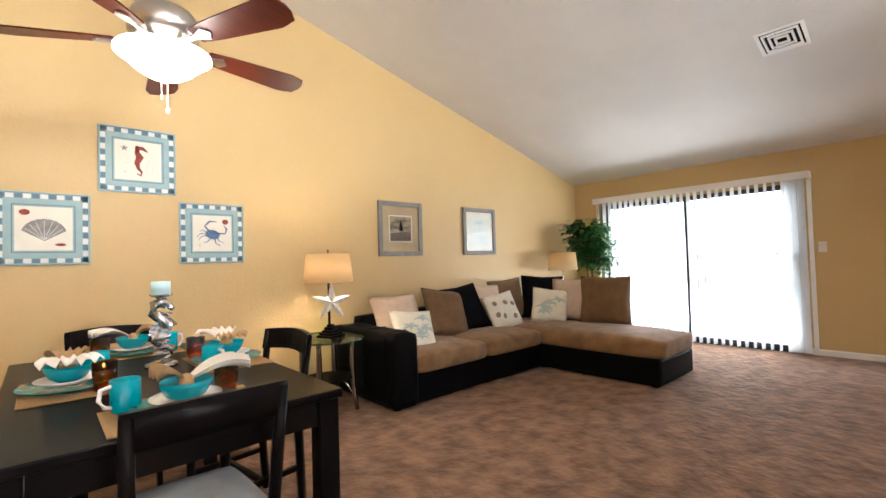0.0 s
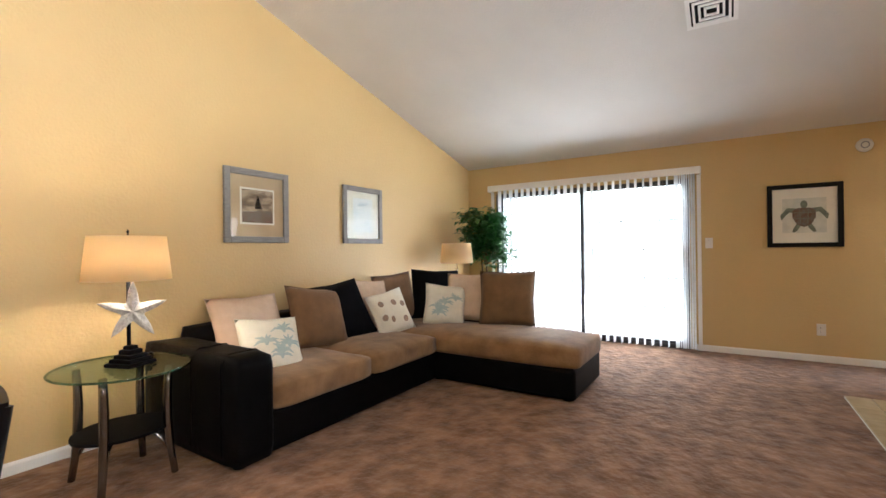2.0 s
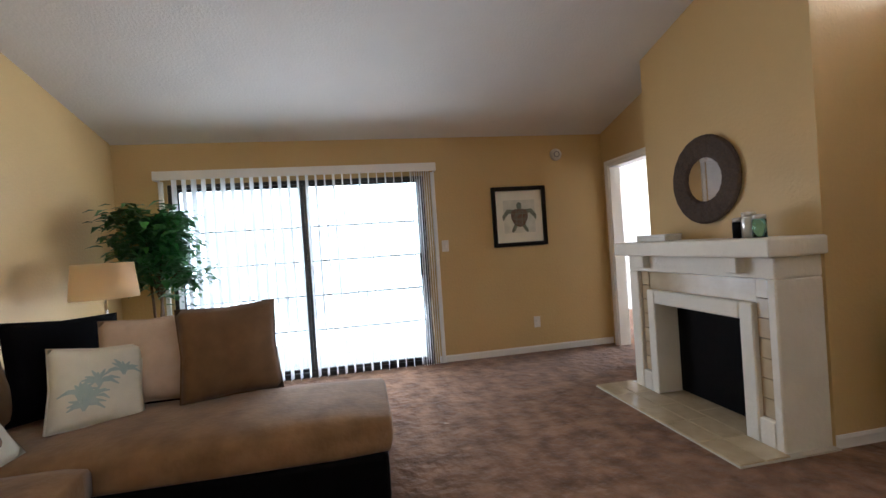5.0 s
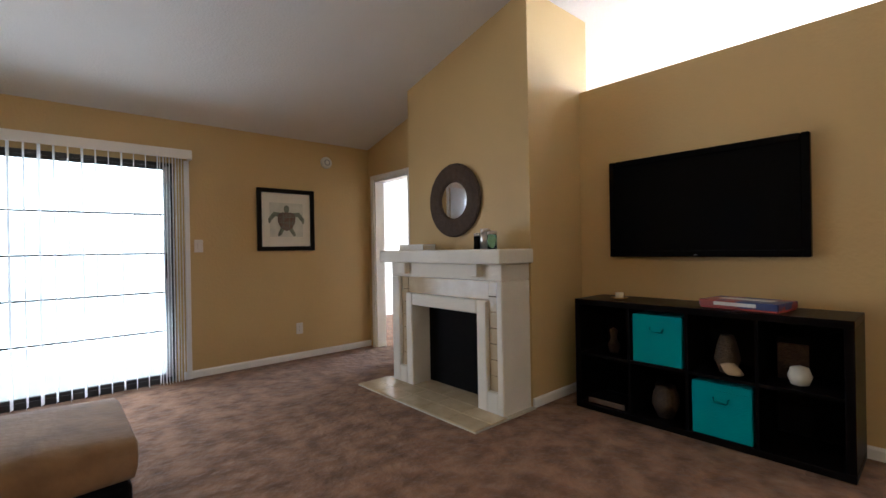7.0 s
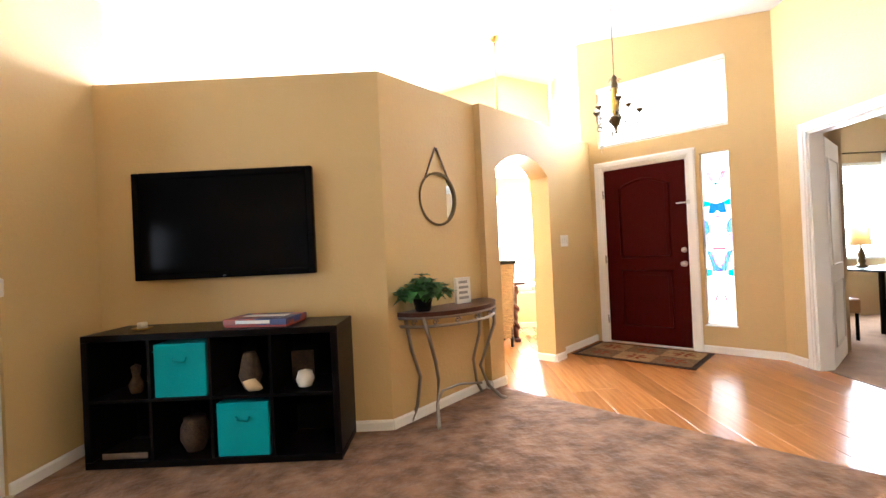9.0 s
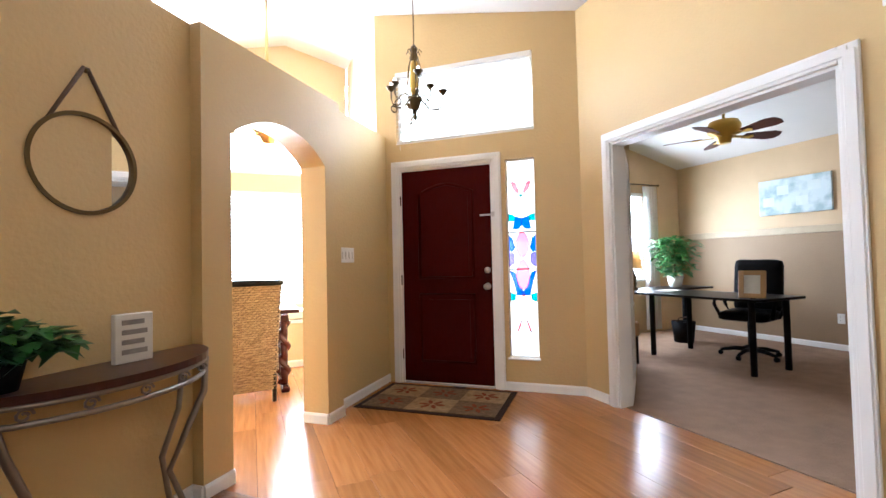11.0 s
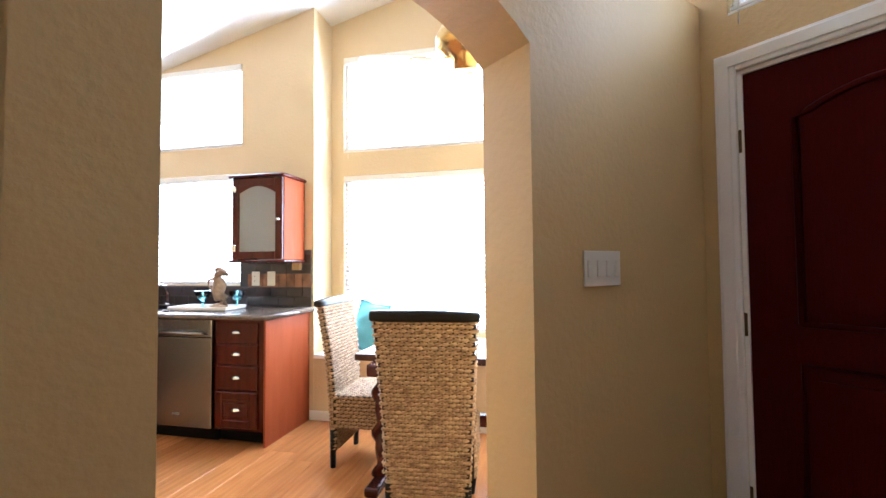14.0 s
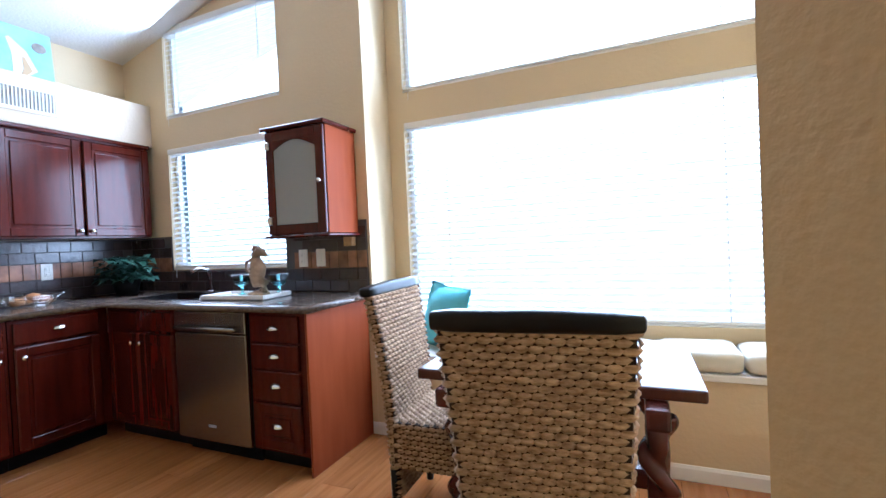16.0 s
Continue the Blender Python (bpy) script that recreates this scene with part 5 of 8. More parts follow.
def dining_chair():
    e = thing("dining_chair", Matrix.Identity(4), "black wooden dining chair with a curved back and grey seat", "chair", "chairs round the dining table")
    for s in (-1, 1):
        part("back_post", tube([(s * 0.175, -0.19, 0.004), (s * 0.185, -0.17, 0.42), (s * 0.19, -0.20, 0.62), (s * 0.195, -0.235, 0.84)], [0.02, 0.022, 0.02, 0.018], 6), DARK_WOOD, e)
        part("front_leg", tube([(s * 0.18, 0.19, 0.004), (s * 0.18, 0.18, 0.43)], [0.017, 0.022], 6), DARK_WOOD, e)
        part("stretcher", box((s * 0.18 - 0.01, -0.17, 0.2), (s * 0.18 + 0.01, 0.18, 0.225)), DARK_WOOD, e)
    bm = bmesh.new()
    n = 10
    rows = []
    for z, dy in ((0.745, -0.015), (0.85, -0.035)):
        for off in (0.0, 0.02):
            rows.append([bm.verts.new((-0.21 + 0.42 * k / n, -0.205 + dy - 0.045 * math.sin(math.pi * k / n) + off, z + 0.012 * math.sin(math.pi * k / n))) for k in range(n + 1)])
    a, b, c, d = rows
    for k in range(n):
        for p, q in ((a, c), (b, d), (a, b), (c, d)):
            bm.faces.new((p[k], p[k + 1], q[k + 1], q[k])).smooth = p is a and q is c
    for k in (0, n):
        bm.faces.new((a[k], b[k], d[k], c[k]))
    part("top_rail", bm, DARK_WOOD, e)
    part("seat_frame", box((-0.2, -0.19, 0.40), (0.2, 0.21, 0.435), 0.006, 1), DARK_WOOD, e)
    part("seat", cushion_bm((-0.195, -0.165, 0.43), (0.195, 0.215, 0.475), 0.02, 0.012), GREYSEAT, e, "grey cloth seat pad")
    part("cross_stretcher", box((-0.18, 0.0, 0.2), (0.18, 0.02, 0.222)), DARK_WOOD, e)
    return e


ch = dining_chair()
ch.matrix_world = at(0.39, 1.50, 0.006, 2)
copy_thing(ch, at(0.79, 2.215, 0.006, 98))
copy_thing(ch, at(0.36, 3.06, 0.006, 180))
copy_thing(ch, at(-0.02, 2.28, 0.006, -90))


def bowl_bm(r, h, seg=24):
    return lathe([(r * 0.45, 0), (r * 0.75, h * 0.25), (r * 0.95, h * 0.7), (r, h), (r * 0.94, h * 0.98), (r * 0.86, h * 0.65), (r * 0.6, h * 0.2), (0, h * 0.12)], seg)


def plate_bm(r, h=0.016):
    return lathe([(r * 0.6, 0), (r, h), (r * 0.99, h + 0.003), (r * 0.62, 0.005), (0, 0.004)], 32)


def place_setting(x, y, deg):
    """Mat, plates, bowl, napkin, mug and tumbler at one side of the table; local -y is the diner's side."""
    m = at(x, y, 0.751, deg)
    g = "place settings on the dining table"
    t = thing("placemat", m, "woven straw placemat on the dining table", "placemat", g)
    part("weave", box((-0.22, -0.145, 0), (0.22, 0.145, 0.006), 0.002, 1), STRAW, t)
    t = thing("dinner_plate", m @ at(0, 0, 0.007), "pale teal glass dinner plate", "plate", g)
    part("body", plate_bm(0.155), mat("teal_plate_glaze", (0.05, 0.30, 0.30), 0.15), t)
    t = thing("side_plate", m @ at(0, 0, 0.0265), "white china plate with a pale rim", "plate", g)
    part("body", plate_bm(0.105), WHITECHINA, t)
    t = thing("bowl", m @ at(0, 0, 0.032), "turquoise glazed bowl with a folded napkin", "bowl", g)
    part("body", bowl_bm(0.078, 0.062), TEAL, t)
    t = thing("napkin", m @ at(0, 0, 0.050), "cream linen napkin in a twine and shell ring", "napkin", g)
    for s, ln, wide in ((1, 0.19, 0.085), (-1, 0.10, 0.06)):
        n, c = 8, 14
        bm = bmesh.new()
        sheets = []
        for off in (0.0, 0.006):
            rows = []
            for k in range(n + 1):
                f = k / n
                half = 0.012 + wide * f ** 0.8
                rows.append([bm.verts.new((s * ln * f * (1 - 0.12 * (2 * q / c - 1) ** 2), half * (2 * q / c - 1),
                                           0.036 + off + 0.05 * math.sin(f * 2.2) + 0.014 * f * math.cos(q * 2.3 + f))) for q in range(c + 1)])
            sheets.append(rows)
        for rows in sheets:
            for p, q in zip(rows, rows[1:]):
                for k in range(c):
                    bm.faces.new((p[k], p[k + 1], q[k + 1], q[k])).smooth = True
        for k in range(c):
            bm.faces.new((sheets[0][-1][k], sheets[0][-1][k + 1], sheets[1][-1][k + 1], sheets[1][-1][k]))
        part("fold", bm, LINEN if s > 0 else STRAW, t)
    part("ring", moved(lathe([(0.022, -0.018), (0.03, 0.0), (0.022, 0.018)], 14), Matrix.Translation((0, 0, 0.035)) @ Matrix.Rotation(radians(90), 4, "Y")), STRAW, t, "twine and shell napkin ring")
    t = thing("mug", m @ at(-0.15, 0.10, 0.007, 200), "turquoise and white glazed mug", "mug", g)
    part("body", lathe([(0.036, 0), (0.042, 0.01), (0.043, 0.10), (0.039, 0.10), (0.038, 0.012), (0, 0.01)], 20), TEAL, t)
    part("handle", tube([(0.041, 0, 0.085), (0.07, 0, 0.08), (0.075, 0, 0.05), (0.06, 0, 0.025), (0.041, 0, 0.02)], 0.007, 7), WHITECHINA, t, "white handle")
    t = thing("tumbler", m @ at(0.15, 0.10, 0.007), "amber glass tumbler on the table", "glass", g)
    part("body", lathe([(0.034, 0), (0.04, 0.05), (0.042, 0.105), (0.039, 0.105), (0.036, 0.05), (0.03, 0.012), (0, 0.01)], 18), AMBER, t)


place_setting(0.40, 1.575, 0)
place_setting(0.13, 2.20, -90)
place_setting(0.42, 2.86, 180)
place_setting(0.72, 2.26, 90)


def seahorse_candle():
    e = thing("candle_holder", at(0.47, 2.38, 0.751), "silver seahorse candle holder with a pale blue pillar candle", "candle holder")
    part("foot", lathe([(0.07, 0), (0.068, 0.012), (0.03, 0.025)], 20), SILVER, e)
    body = [(0.0, 0, 0.02), (0.04, 0, 0.04), (0.045, 0, 0.075), (0.005, 0, 0.09), (-0.02, 0, 0.115), (0.01, 0, 0.15), (0.03, 0, 0.185), (0.0, 0, 0.225), (-0.035, 0, 0.25), (-0.03, 0, 0.285), (0.01, 0, 0.30), (0.03, 0, 0.28), (0.05, 0, 0.262)]
    part("seahorse", tube(body, [0.012, 0.018, 0.02, 0.022, 0.026, 0.036, 0.038, 0.03, 0.022, 0.024, 0.026, 0.018, 0.01], 12), SILVER, e)
    part("dorsal_fin", plate([(-0.05, 0.15), (-0.02, 0.13), (-0.005, 0.2), (-0.04, 0.2)], -0.006, 0.006), SILVER, e)
    for k in range(9):
        part("ridge", box((-0.03 + 0.004 * k, -0.03, 0.06 + 0.026 * k), (0.03 + 0.002 * k, 0.03, 0.066 + 0.026 * k), 0.004, 1), SILVER, e)
    part("cup", lathe([(0.012, 0.295), (0.02, 0.32), (0.048, 0.33), (0.048, 0.336)], 18), SILVER, e)
    part("candle", lathe([(0.04, 0.336), (0.04, 0.395), (0.0, 0.393)], 20), PALEBLUE, e, "pale blue pillar candle")


seahorse_candle()

# ---- materials of the entry, study and kitchen ----
REDDOOR = mat("oxblood_door_paint", (0.052, 0.0032, 0.002), 0.42, spec=0.03, colour2=(0.040, 0.0028, 0.0018), scale=14, stretch=(8, 1, 0.6), bump=0.15, bump_scale=40)
IRON = mat("dark_bronze_iron", (0.11, 0.072, 0.024), 0.4, 0.7, scale=20)
OLDGOLD = mat("amber_gold_column", (0.62, 0.40, 0.05), 0.35, 0.3, scale=12)
PEWTER = mat("pewter_metal", (0.30, 0.27, 0.23), 0.35, 0.9, scale=14)
MAHOGANY = mat("mahogany_top", (0.06, 0.018, 0.010), 0.3, spec=0.25, colour2=(0.04, 0.012, 0.007), scale=9, stretch=(6, 1, 1))
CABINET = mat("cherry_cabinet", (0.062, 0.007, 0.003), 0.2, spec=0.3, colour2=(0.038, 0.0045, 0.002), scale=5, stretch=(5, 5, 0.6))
# the cabinet cherry as if lit: light on the side panels put into the colour
CABSIDE_LIT = mat("cherry_panel_lit", (0.19, 0.040, 0.010), 0.45, spec=0.06, colour2=(0.22, 0.05, 0.014), scale=4, stretch=(5, 5, 0.6))
STEEL = mat("brushed_steel", (0.27, 0.25, 0.235), 0.27, 0.95, colour2=(0.235, 0.22, 0.205), scale=2.5, stretch=(40, 1, 0.4), mix_detail=2)
GRANITE = mat("brown_granite_laminate", (0.13, 0.095, 0.07), 0.18, colour2=(0.05, 0.035, 0.026), scale=45, mix_detail=6)
SLATE = mat("dark_slate_tile", (0.030, 0.022, 0.022), 0.2, colour2=(0.045, 0.032, 0.03), scale=14, random_hue=0.25, bump=0.2, bump_scale=40)
COPPER = mat("copper_band_tile", (0.33, 0.16, 0.085), 0.25, colour2=(0.15, 0.07, 0.04), scale=12, random_hue=0.25)
GROUT = mat("dark_grout", (0.06, 0.05, 0.045), 0.9)
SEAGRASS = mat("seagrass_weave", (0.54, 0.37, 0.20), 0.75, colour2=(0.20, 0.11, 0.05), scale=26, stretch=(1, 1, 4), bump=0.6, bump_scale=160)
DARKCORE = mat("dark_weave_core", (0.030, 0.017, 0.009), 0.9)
CARVED = mat("carved_red_oak", (0.065, 0.013, 0.008), 0.25, spec=0.3, colour2=(0.035, 0.008, 0.005), scale=12)
TEALPILLOW = mat("aqua_pillow_cloth", (0.14, 0.42, 0.47), 0.9, scale=10, bump=0.3, bump_scale=200)
AQUA = glass("aqua_glass", (0.40, 0.86, 0.93), 0.03)
SANDSTONE = mat("sandy_seahorse_stone", (0.34, 0.23, 0.13), 0.8, colour2=(0.22, 0.14, 0.08), scale=30, bump=0.7, bump_scale=80)
CREAMWALL = mat("pale_soffit_paint", (0.55, 0.45, 0.32), 0.6, scale=2, bump=0.2)
DEN_LOW = mat("brown_den_paint", (0.30, 0.20, 0.105), 0.6, colour2=(0.27, 0.18, 0.095), scale=2, bump=0.2)
SLAT = fabric_translucent("white_blind_slat", (0.85, 0.85, 0.85), 0.45)
RUGC = mat("brown_rug_pile", (0.17, 0.10, 0.05), 0.95, colour2=(0.10, 0.058, 0.03), scale=30, bump=0.8, bump_scale=120, spec=0.1)
RUGT = mat("tan_rug_pile", (0.30, 0.19, 0.09), 0.95, colour2=(0.19, 0.11, 0.05), scale=24, bump=0.8, bump_scale=120, spec=0.1)
RUGL = mat("rust_rug_pile", (0.17, 0.04, 0.015), 0.95, scale=24, bump=0.8, bump_scale=120, spec=0.1)
RUGB = mat("dark_rug_border", (0.028, 0.014, 0.010), 0.95, scale=24, bump=0.8, bump_scale=120, spec=0.1)
PGREEN = mat("light_green_leaf", (0.07, 0.24, 0.04), 0.45, colour2=(0.03, 0.13, 0.02), scale=6)
BLUELEAF = mat("blue_green_leaf", (0.03, 0.085, 0.05), 0.5, colour2=(0.015, 0.045, 0.03), scale=6)
DDEG, ADEG = 137.5, 227.5


def uvm(u, v, z, deg):
    return Matrix.Translation(uv(u, v, z)) @ rz(deg)


# ---- front door ----


def front_door():
    w, h = 0.924, 2.075
    m = uvm(DU, -1.903, 0.0, DDEG)
    casing("door_frame_entry", m, 0.934, 2.085, 0.085, 0.12, "white painted front door casing")
    e = thing("front_door", m, "closed oxblood red panelled front door with nickel hardware", "door", kind="structure")
    part("slab", box((-w / 2 + 0.004, 0.008, 0.02), (w / 2 - 0.004, 0.05, h), 0.003, 1), REDDOOR, e)
    arcz = [(-0.27 + 0.54 * k / 12, 1.83 + 0.085 * math.sin(math.pi * k / 12)) for k in range(13)]
    top = [(-0.27, 1.02)] + arcz + [(0.27, 1.02), (-0.27, 1.02)]
    low = [(-0.27, 0.22), (-0.27, 0.86), (0.27, 0.86), (0.27, 0.22), (-0.27, 0.22)]
    for o in (top, low):
        part("panel_moulding", tube([(x, 0.006, z) for x, z in o], 0.014, 6), REDDOOR, e)
    part("raised_panel", plate([(x * 0.84, 1.02 + (z - 1.02) * 0.9 + 0.05) for x, z in top[:-1]], 0.0, 0.012), REDDOOR, e)
    part("raised_panel", plate([(x * 0.84, 0.54 + (z - 0.54) * 0.85) for x, z in low[:-1]], 0.0, 0.012), REDDOOR, e)
    rot = Matrix.Rotation(radians(90), 4, "X")
    k = part("door_knob", moved(lathe([(0.032, 0), (0.03, 0.008), (0.012, 0.012), (0.012, 0.035), (0.028, 0.045), (0.028, 0.06), (0.0, 0.068)], 18), Matrix.Translation((0.402, 0.008, 0.935)) @ rot), NICKEL, e, "nickel door knob")
    part("deadbolt", moved(lathe([(0.03, 0), (0.028, 0.012), (0.01, 0.014), (0.01, 0.03), (0.0, 0.03)], 18), Matrix.Translation((0.402, 0.008, 1.085)) @ rot), NICKEL, e, "nickel deadbolt")
    part("swing_latch", box((0.345, -0.012, 1.59), (0.487, 0.008, 1.605), 0.003, 1), NICKEL, e, "nickel swing latch")
    part("latch_plate", box((0.457, -0.028, 1.575), (0.517, -0.022, 1.62), 0.003, 1), NICKEL, e)
    for z in (0.28, 1.0, 1.78):
        part("hinge", box((-w / 2 - 0.012, -0.006, z - 0.05), (-w / 2 + 0.008, 0.008, z + 0.05), 0.003, 1), IRON, e)
    part("threshold", box((-0.44, -0.01, 0.0), (0.44, 0.1, 0.018), 0.004, 1), NICKEL, e)


front_door()


def tint(name, c):
    return thin_glass(name, c, 0.05)


def stained_glass():
    w, z0, z1 = 0.27, 0.29, 2.095
    e = thing("window_1", uvm(DU, -1.18, 0.0, DDEG), "tall narrow stained glass side window with a pink and blue pattern", "window", kind="structure")
    part("window_sill", box((-w / 2 - 0.01, -0.03, z0 - 0.012), (w / 2 + 0.01, 0.06, z0 + 0.004), 0.004, 1), TRIM, e)
    part("window_frame", moved(frame_bars(w, z1 - z0, 0.014, 0.035, 0.06, 0.002), Matrix.Translation((0, 0, (z0 + z1) / 2))), TRIM, e)
    H = z1 - z0
    glassw = part("clear_pane", box((-w / 2 + 0.012, 0.052, z0 + 0.012), (w / 2 - 0.012, 0.056, z1 - 0.012)), tint("clear_textured_glass", (0.97, 0.98, 0.97)), e)
    cols = {"blue": tint("blue_glass", (0.12, 0.30, 0.80)), "pink": tint("pink_glass", (0.92, 0.42, 0.50)), "teal": tint("teal_glass", (0.14, 0.55, 0.55)), "violet": tint("violet_glass", (0.40, 0.36, 0.80)), "rose": tint("pale_rose_glass", (0.80, 0.40, 0.44))}

    def P(x, f):
        return (x * (w / 2 - 0.014), z1 - f * H)
    shapes = [("pink", [P(0.5 * math.sin(a), 0.435 + 0.065 * math.cos(a)) for a in [6.283 * k / 18 for k in range(18)]]),
              ("pink", [P(0.5 * math.sin(a), 0.585 + 0.075 * math.cos(a)) for a in [6.283 * k / 18 for k in range(18)]])]
    for s in (-1, 1):
        shapes += [("teal", [P(s * 1.0, 0.275), P(s * 0.55, 0.285), P(s * 0.5, 0.31), P(s * 1.0, 0.315)]), ("blue", [P(0, 0.30), P(s * 0.5, 0.29), P(s * 0.7, 0.355), P(s * 0.22, 0.355), P(0, 0.335)]),
                   ("blue", [P(s * 1.0, 0.385), P(s * 0.75, 0.40), P(s * 0.55, 0.45), P(s * 0.75, 0.475), P(s * 1.0, 0.465)]), ("violet", [P(s * 1.0, 0.47), P(s * 0.6, 0.482), P(s * 0.6, 0.53), P(s * 1.0, 0.55)]),
                   ("blue", [P(s * 1.0, 0.565), P(s * 0.6, 0.575), P(s * 0.35, 0.64), P(0, 0.67), P(0, 0.69), P(s * 0.5, 0.69), P(s * 0.7, 0.63)]), ("teal", [P(s * 1.0, 0.675), P(s * 0.55, 0.685), P(s * 0.6, 0.715), P(s * 1.0, 0.72)]),
                   ("rose", [P(s * 0.75, 0.11), P(s * 0.45, 0.115), P(s * 0.1, 0.17), P(s * 0.3, 0.175), P(s * 0.6, 0.15)]), ("rose", [P(s * 0.1, 0.80), P(s * 0.4, 0.84), P(s * 0.6, 0.88), P(s * 0.35, 0.86)])]
    shapes += [("teal", [P(-0.15, 0.178), P(0.15, 0.178), P(0.0, 0.20)]), ("pink", [P(-0.18, 0.688), P(0, 0.675), P(0.18, 0.688), P(0, 0.70)])]
    for c, o in shapes:
        part("glass_piece", plate(o, 0.046, 0.050), cols[c], e)
    lead = bmesh.new()
    for f, t in ((0.125, 0.004), (0.185, 0.004), (0.37, 0.012), (0.558, 0.012), (0.775, 0.004), (0.87, 0.003)):
        z = z1 - f * H
        box((-w / 2 + 0.012, 0.042, z - t / 2), (w / 2 - 0.012, 0.058, z + t / 2), 0, 1, lead)
    for c, o in shapes:
        tube([(x, 0.046, z) for x, z in o] + [(o[0][0], 0.046, o[0][1])], 0.003, 4, lead)
    part("leading", lead, BLACK, e, "dark lead lines")


stained_glass()


def window_unit(name, m, w, h, n, label, depth=0.10, tilt=28, mull=0):
    """A window set in a wall: frame, pane, sill and a horizontal blind, with the room on the side of -y; the origin at its lower middle."""
    e = thing(name, m, label, "window", kind="structure")
    part("window_frame", moved(frame_bars(w, h, 0.03, depth - 0.04, depth, 0.003), Matrix.Translation((0, 0, h / 2))), TRIM, e)
    for k in range(mull):
        x = -w / 2 + w * (k + 1) / (mull + 1)
        part("mullion", box((x - 0.02, depth - 0.04, 0.03), (x + 0.02, depth, h - 0.03)), TRIM, e)
    p = part("pane", box((-w / 2 + 0.03, depth - 0.022, 0.03), (w / 2 - 0.03, depth - 0.018, h - 0.03)), PANE, e)
    p.visible_shadow = False
    part("window_sill", box((-w / 2, 0.0, 0.0), (w / 2, depth - 0.04, 0.012), 0.003, 1), TRIM, e)
    b = thing("horizontal_blind", m, "white horizontal slatted window blind", "blinds")
    part("head_rail", box((-w / 2 + 0.006, -0.012, h - 0.05), (w / 2 - 0.006, 0.04, h - 0.004), 0.004, 1), TRIM, b)
    part("bottom_rail", box((-w / 2 + 0.01, 0.0, 0.014), (w / 2 - 0.01, 0.04, 0.034), 0.004, 1), TRIM, b)
    me = bpy.data.meshes.new("slat")
    bm = bmesh.new()
    rows = [[bm.verts.new((x, -0.022 + 0.044 * k / 3, 0.003 * math.sin(math.pi * k / 3))) for k in range(4)] for x in (-w / 2 + 0.012, w / 2 - 0.012)]
    for k in range(3):
        bm.faces.new((rows[0][k], rows[1][k], rows[1][k + 1], rows[0][k + 1])).smooth = True
    bm.to_mesh(me)
    bm.free()
    me.materials.append(SLAT)
    for k in range(n):
        ob = new("slat", me)
        ob.parent = b
        ob.matrix_basis = Matrix.Translation((0, 0.018, 0.05 + (h - 0.11) * k / (n - 1))) @ Matrix.Rotation(radians(tilt), 4, "X")
    for x in (-w * 0.36, w * 0.36):
        part("ladder_tape", box((x - 0.003, -0.008, 0.03), (x + 0.003, -0.006, h - 0.05)), TRIM, b)
    part("pull_cord", tube([(-w / 2 + 0.05, -0.015, h - 0.05), (-w / 2 + 0.05, -0.016, -0.06)], 0.002, 4), TRIM, b)
    return e


window_unit("window_2", uvm(DU, -1.72, 2.345, DDEG), 1.36, 0.725, 17, "wide clerestory window over the front door")
window_unit("window_3", at(3.665, YS, 1.10, 180), 1.19, 0.98, 22, "kitchen window over the sink")
window_unit("window_4", at(3.665, YS, 2.32, 180), 1.19, 0.735, 17, "upper kitchen window")
window_unit("window_5", at(1.14, BY, 0.70, 180), 2.22, 1.37, 32, "large bay window of the breakfast nook", 0.10, 28)
window_unit("window_6", at(1.14, BY, 2.28, 180), 2.22, 0.87, 20, "upper bay window of the breakfast nook", 0.10, 28)

# ---- chandelier ----


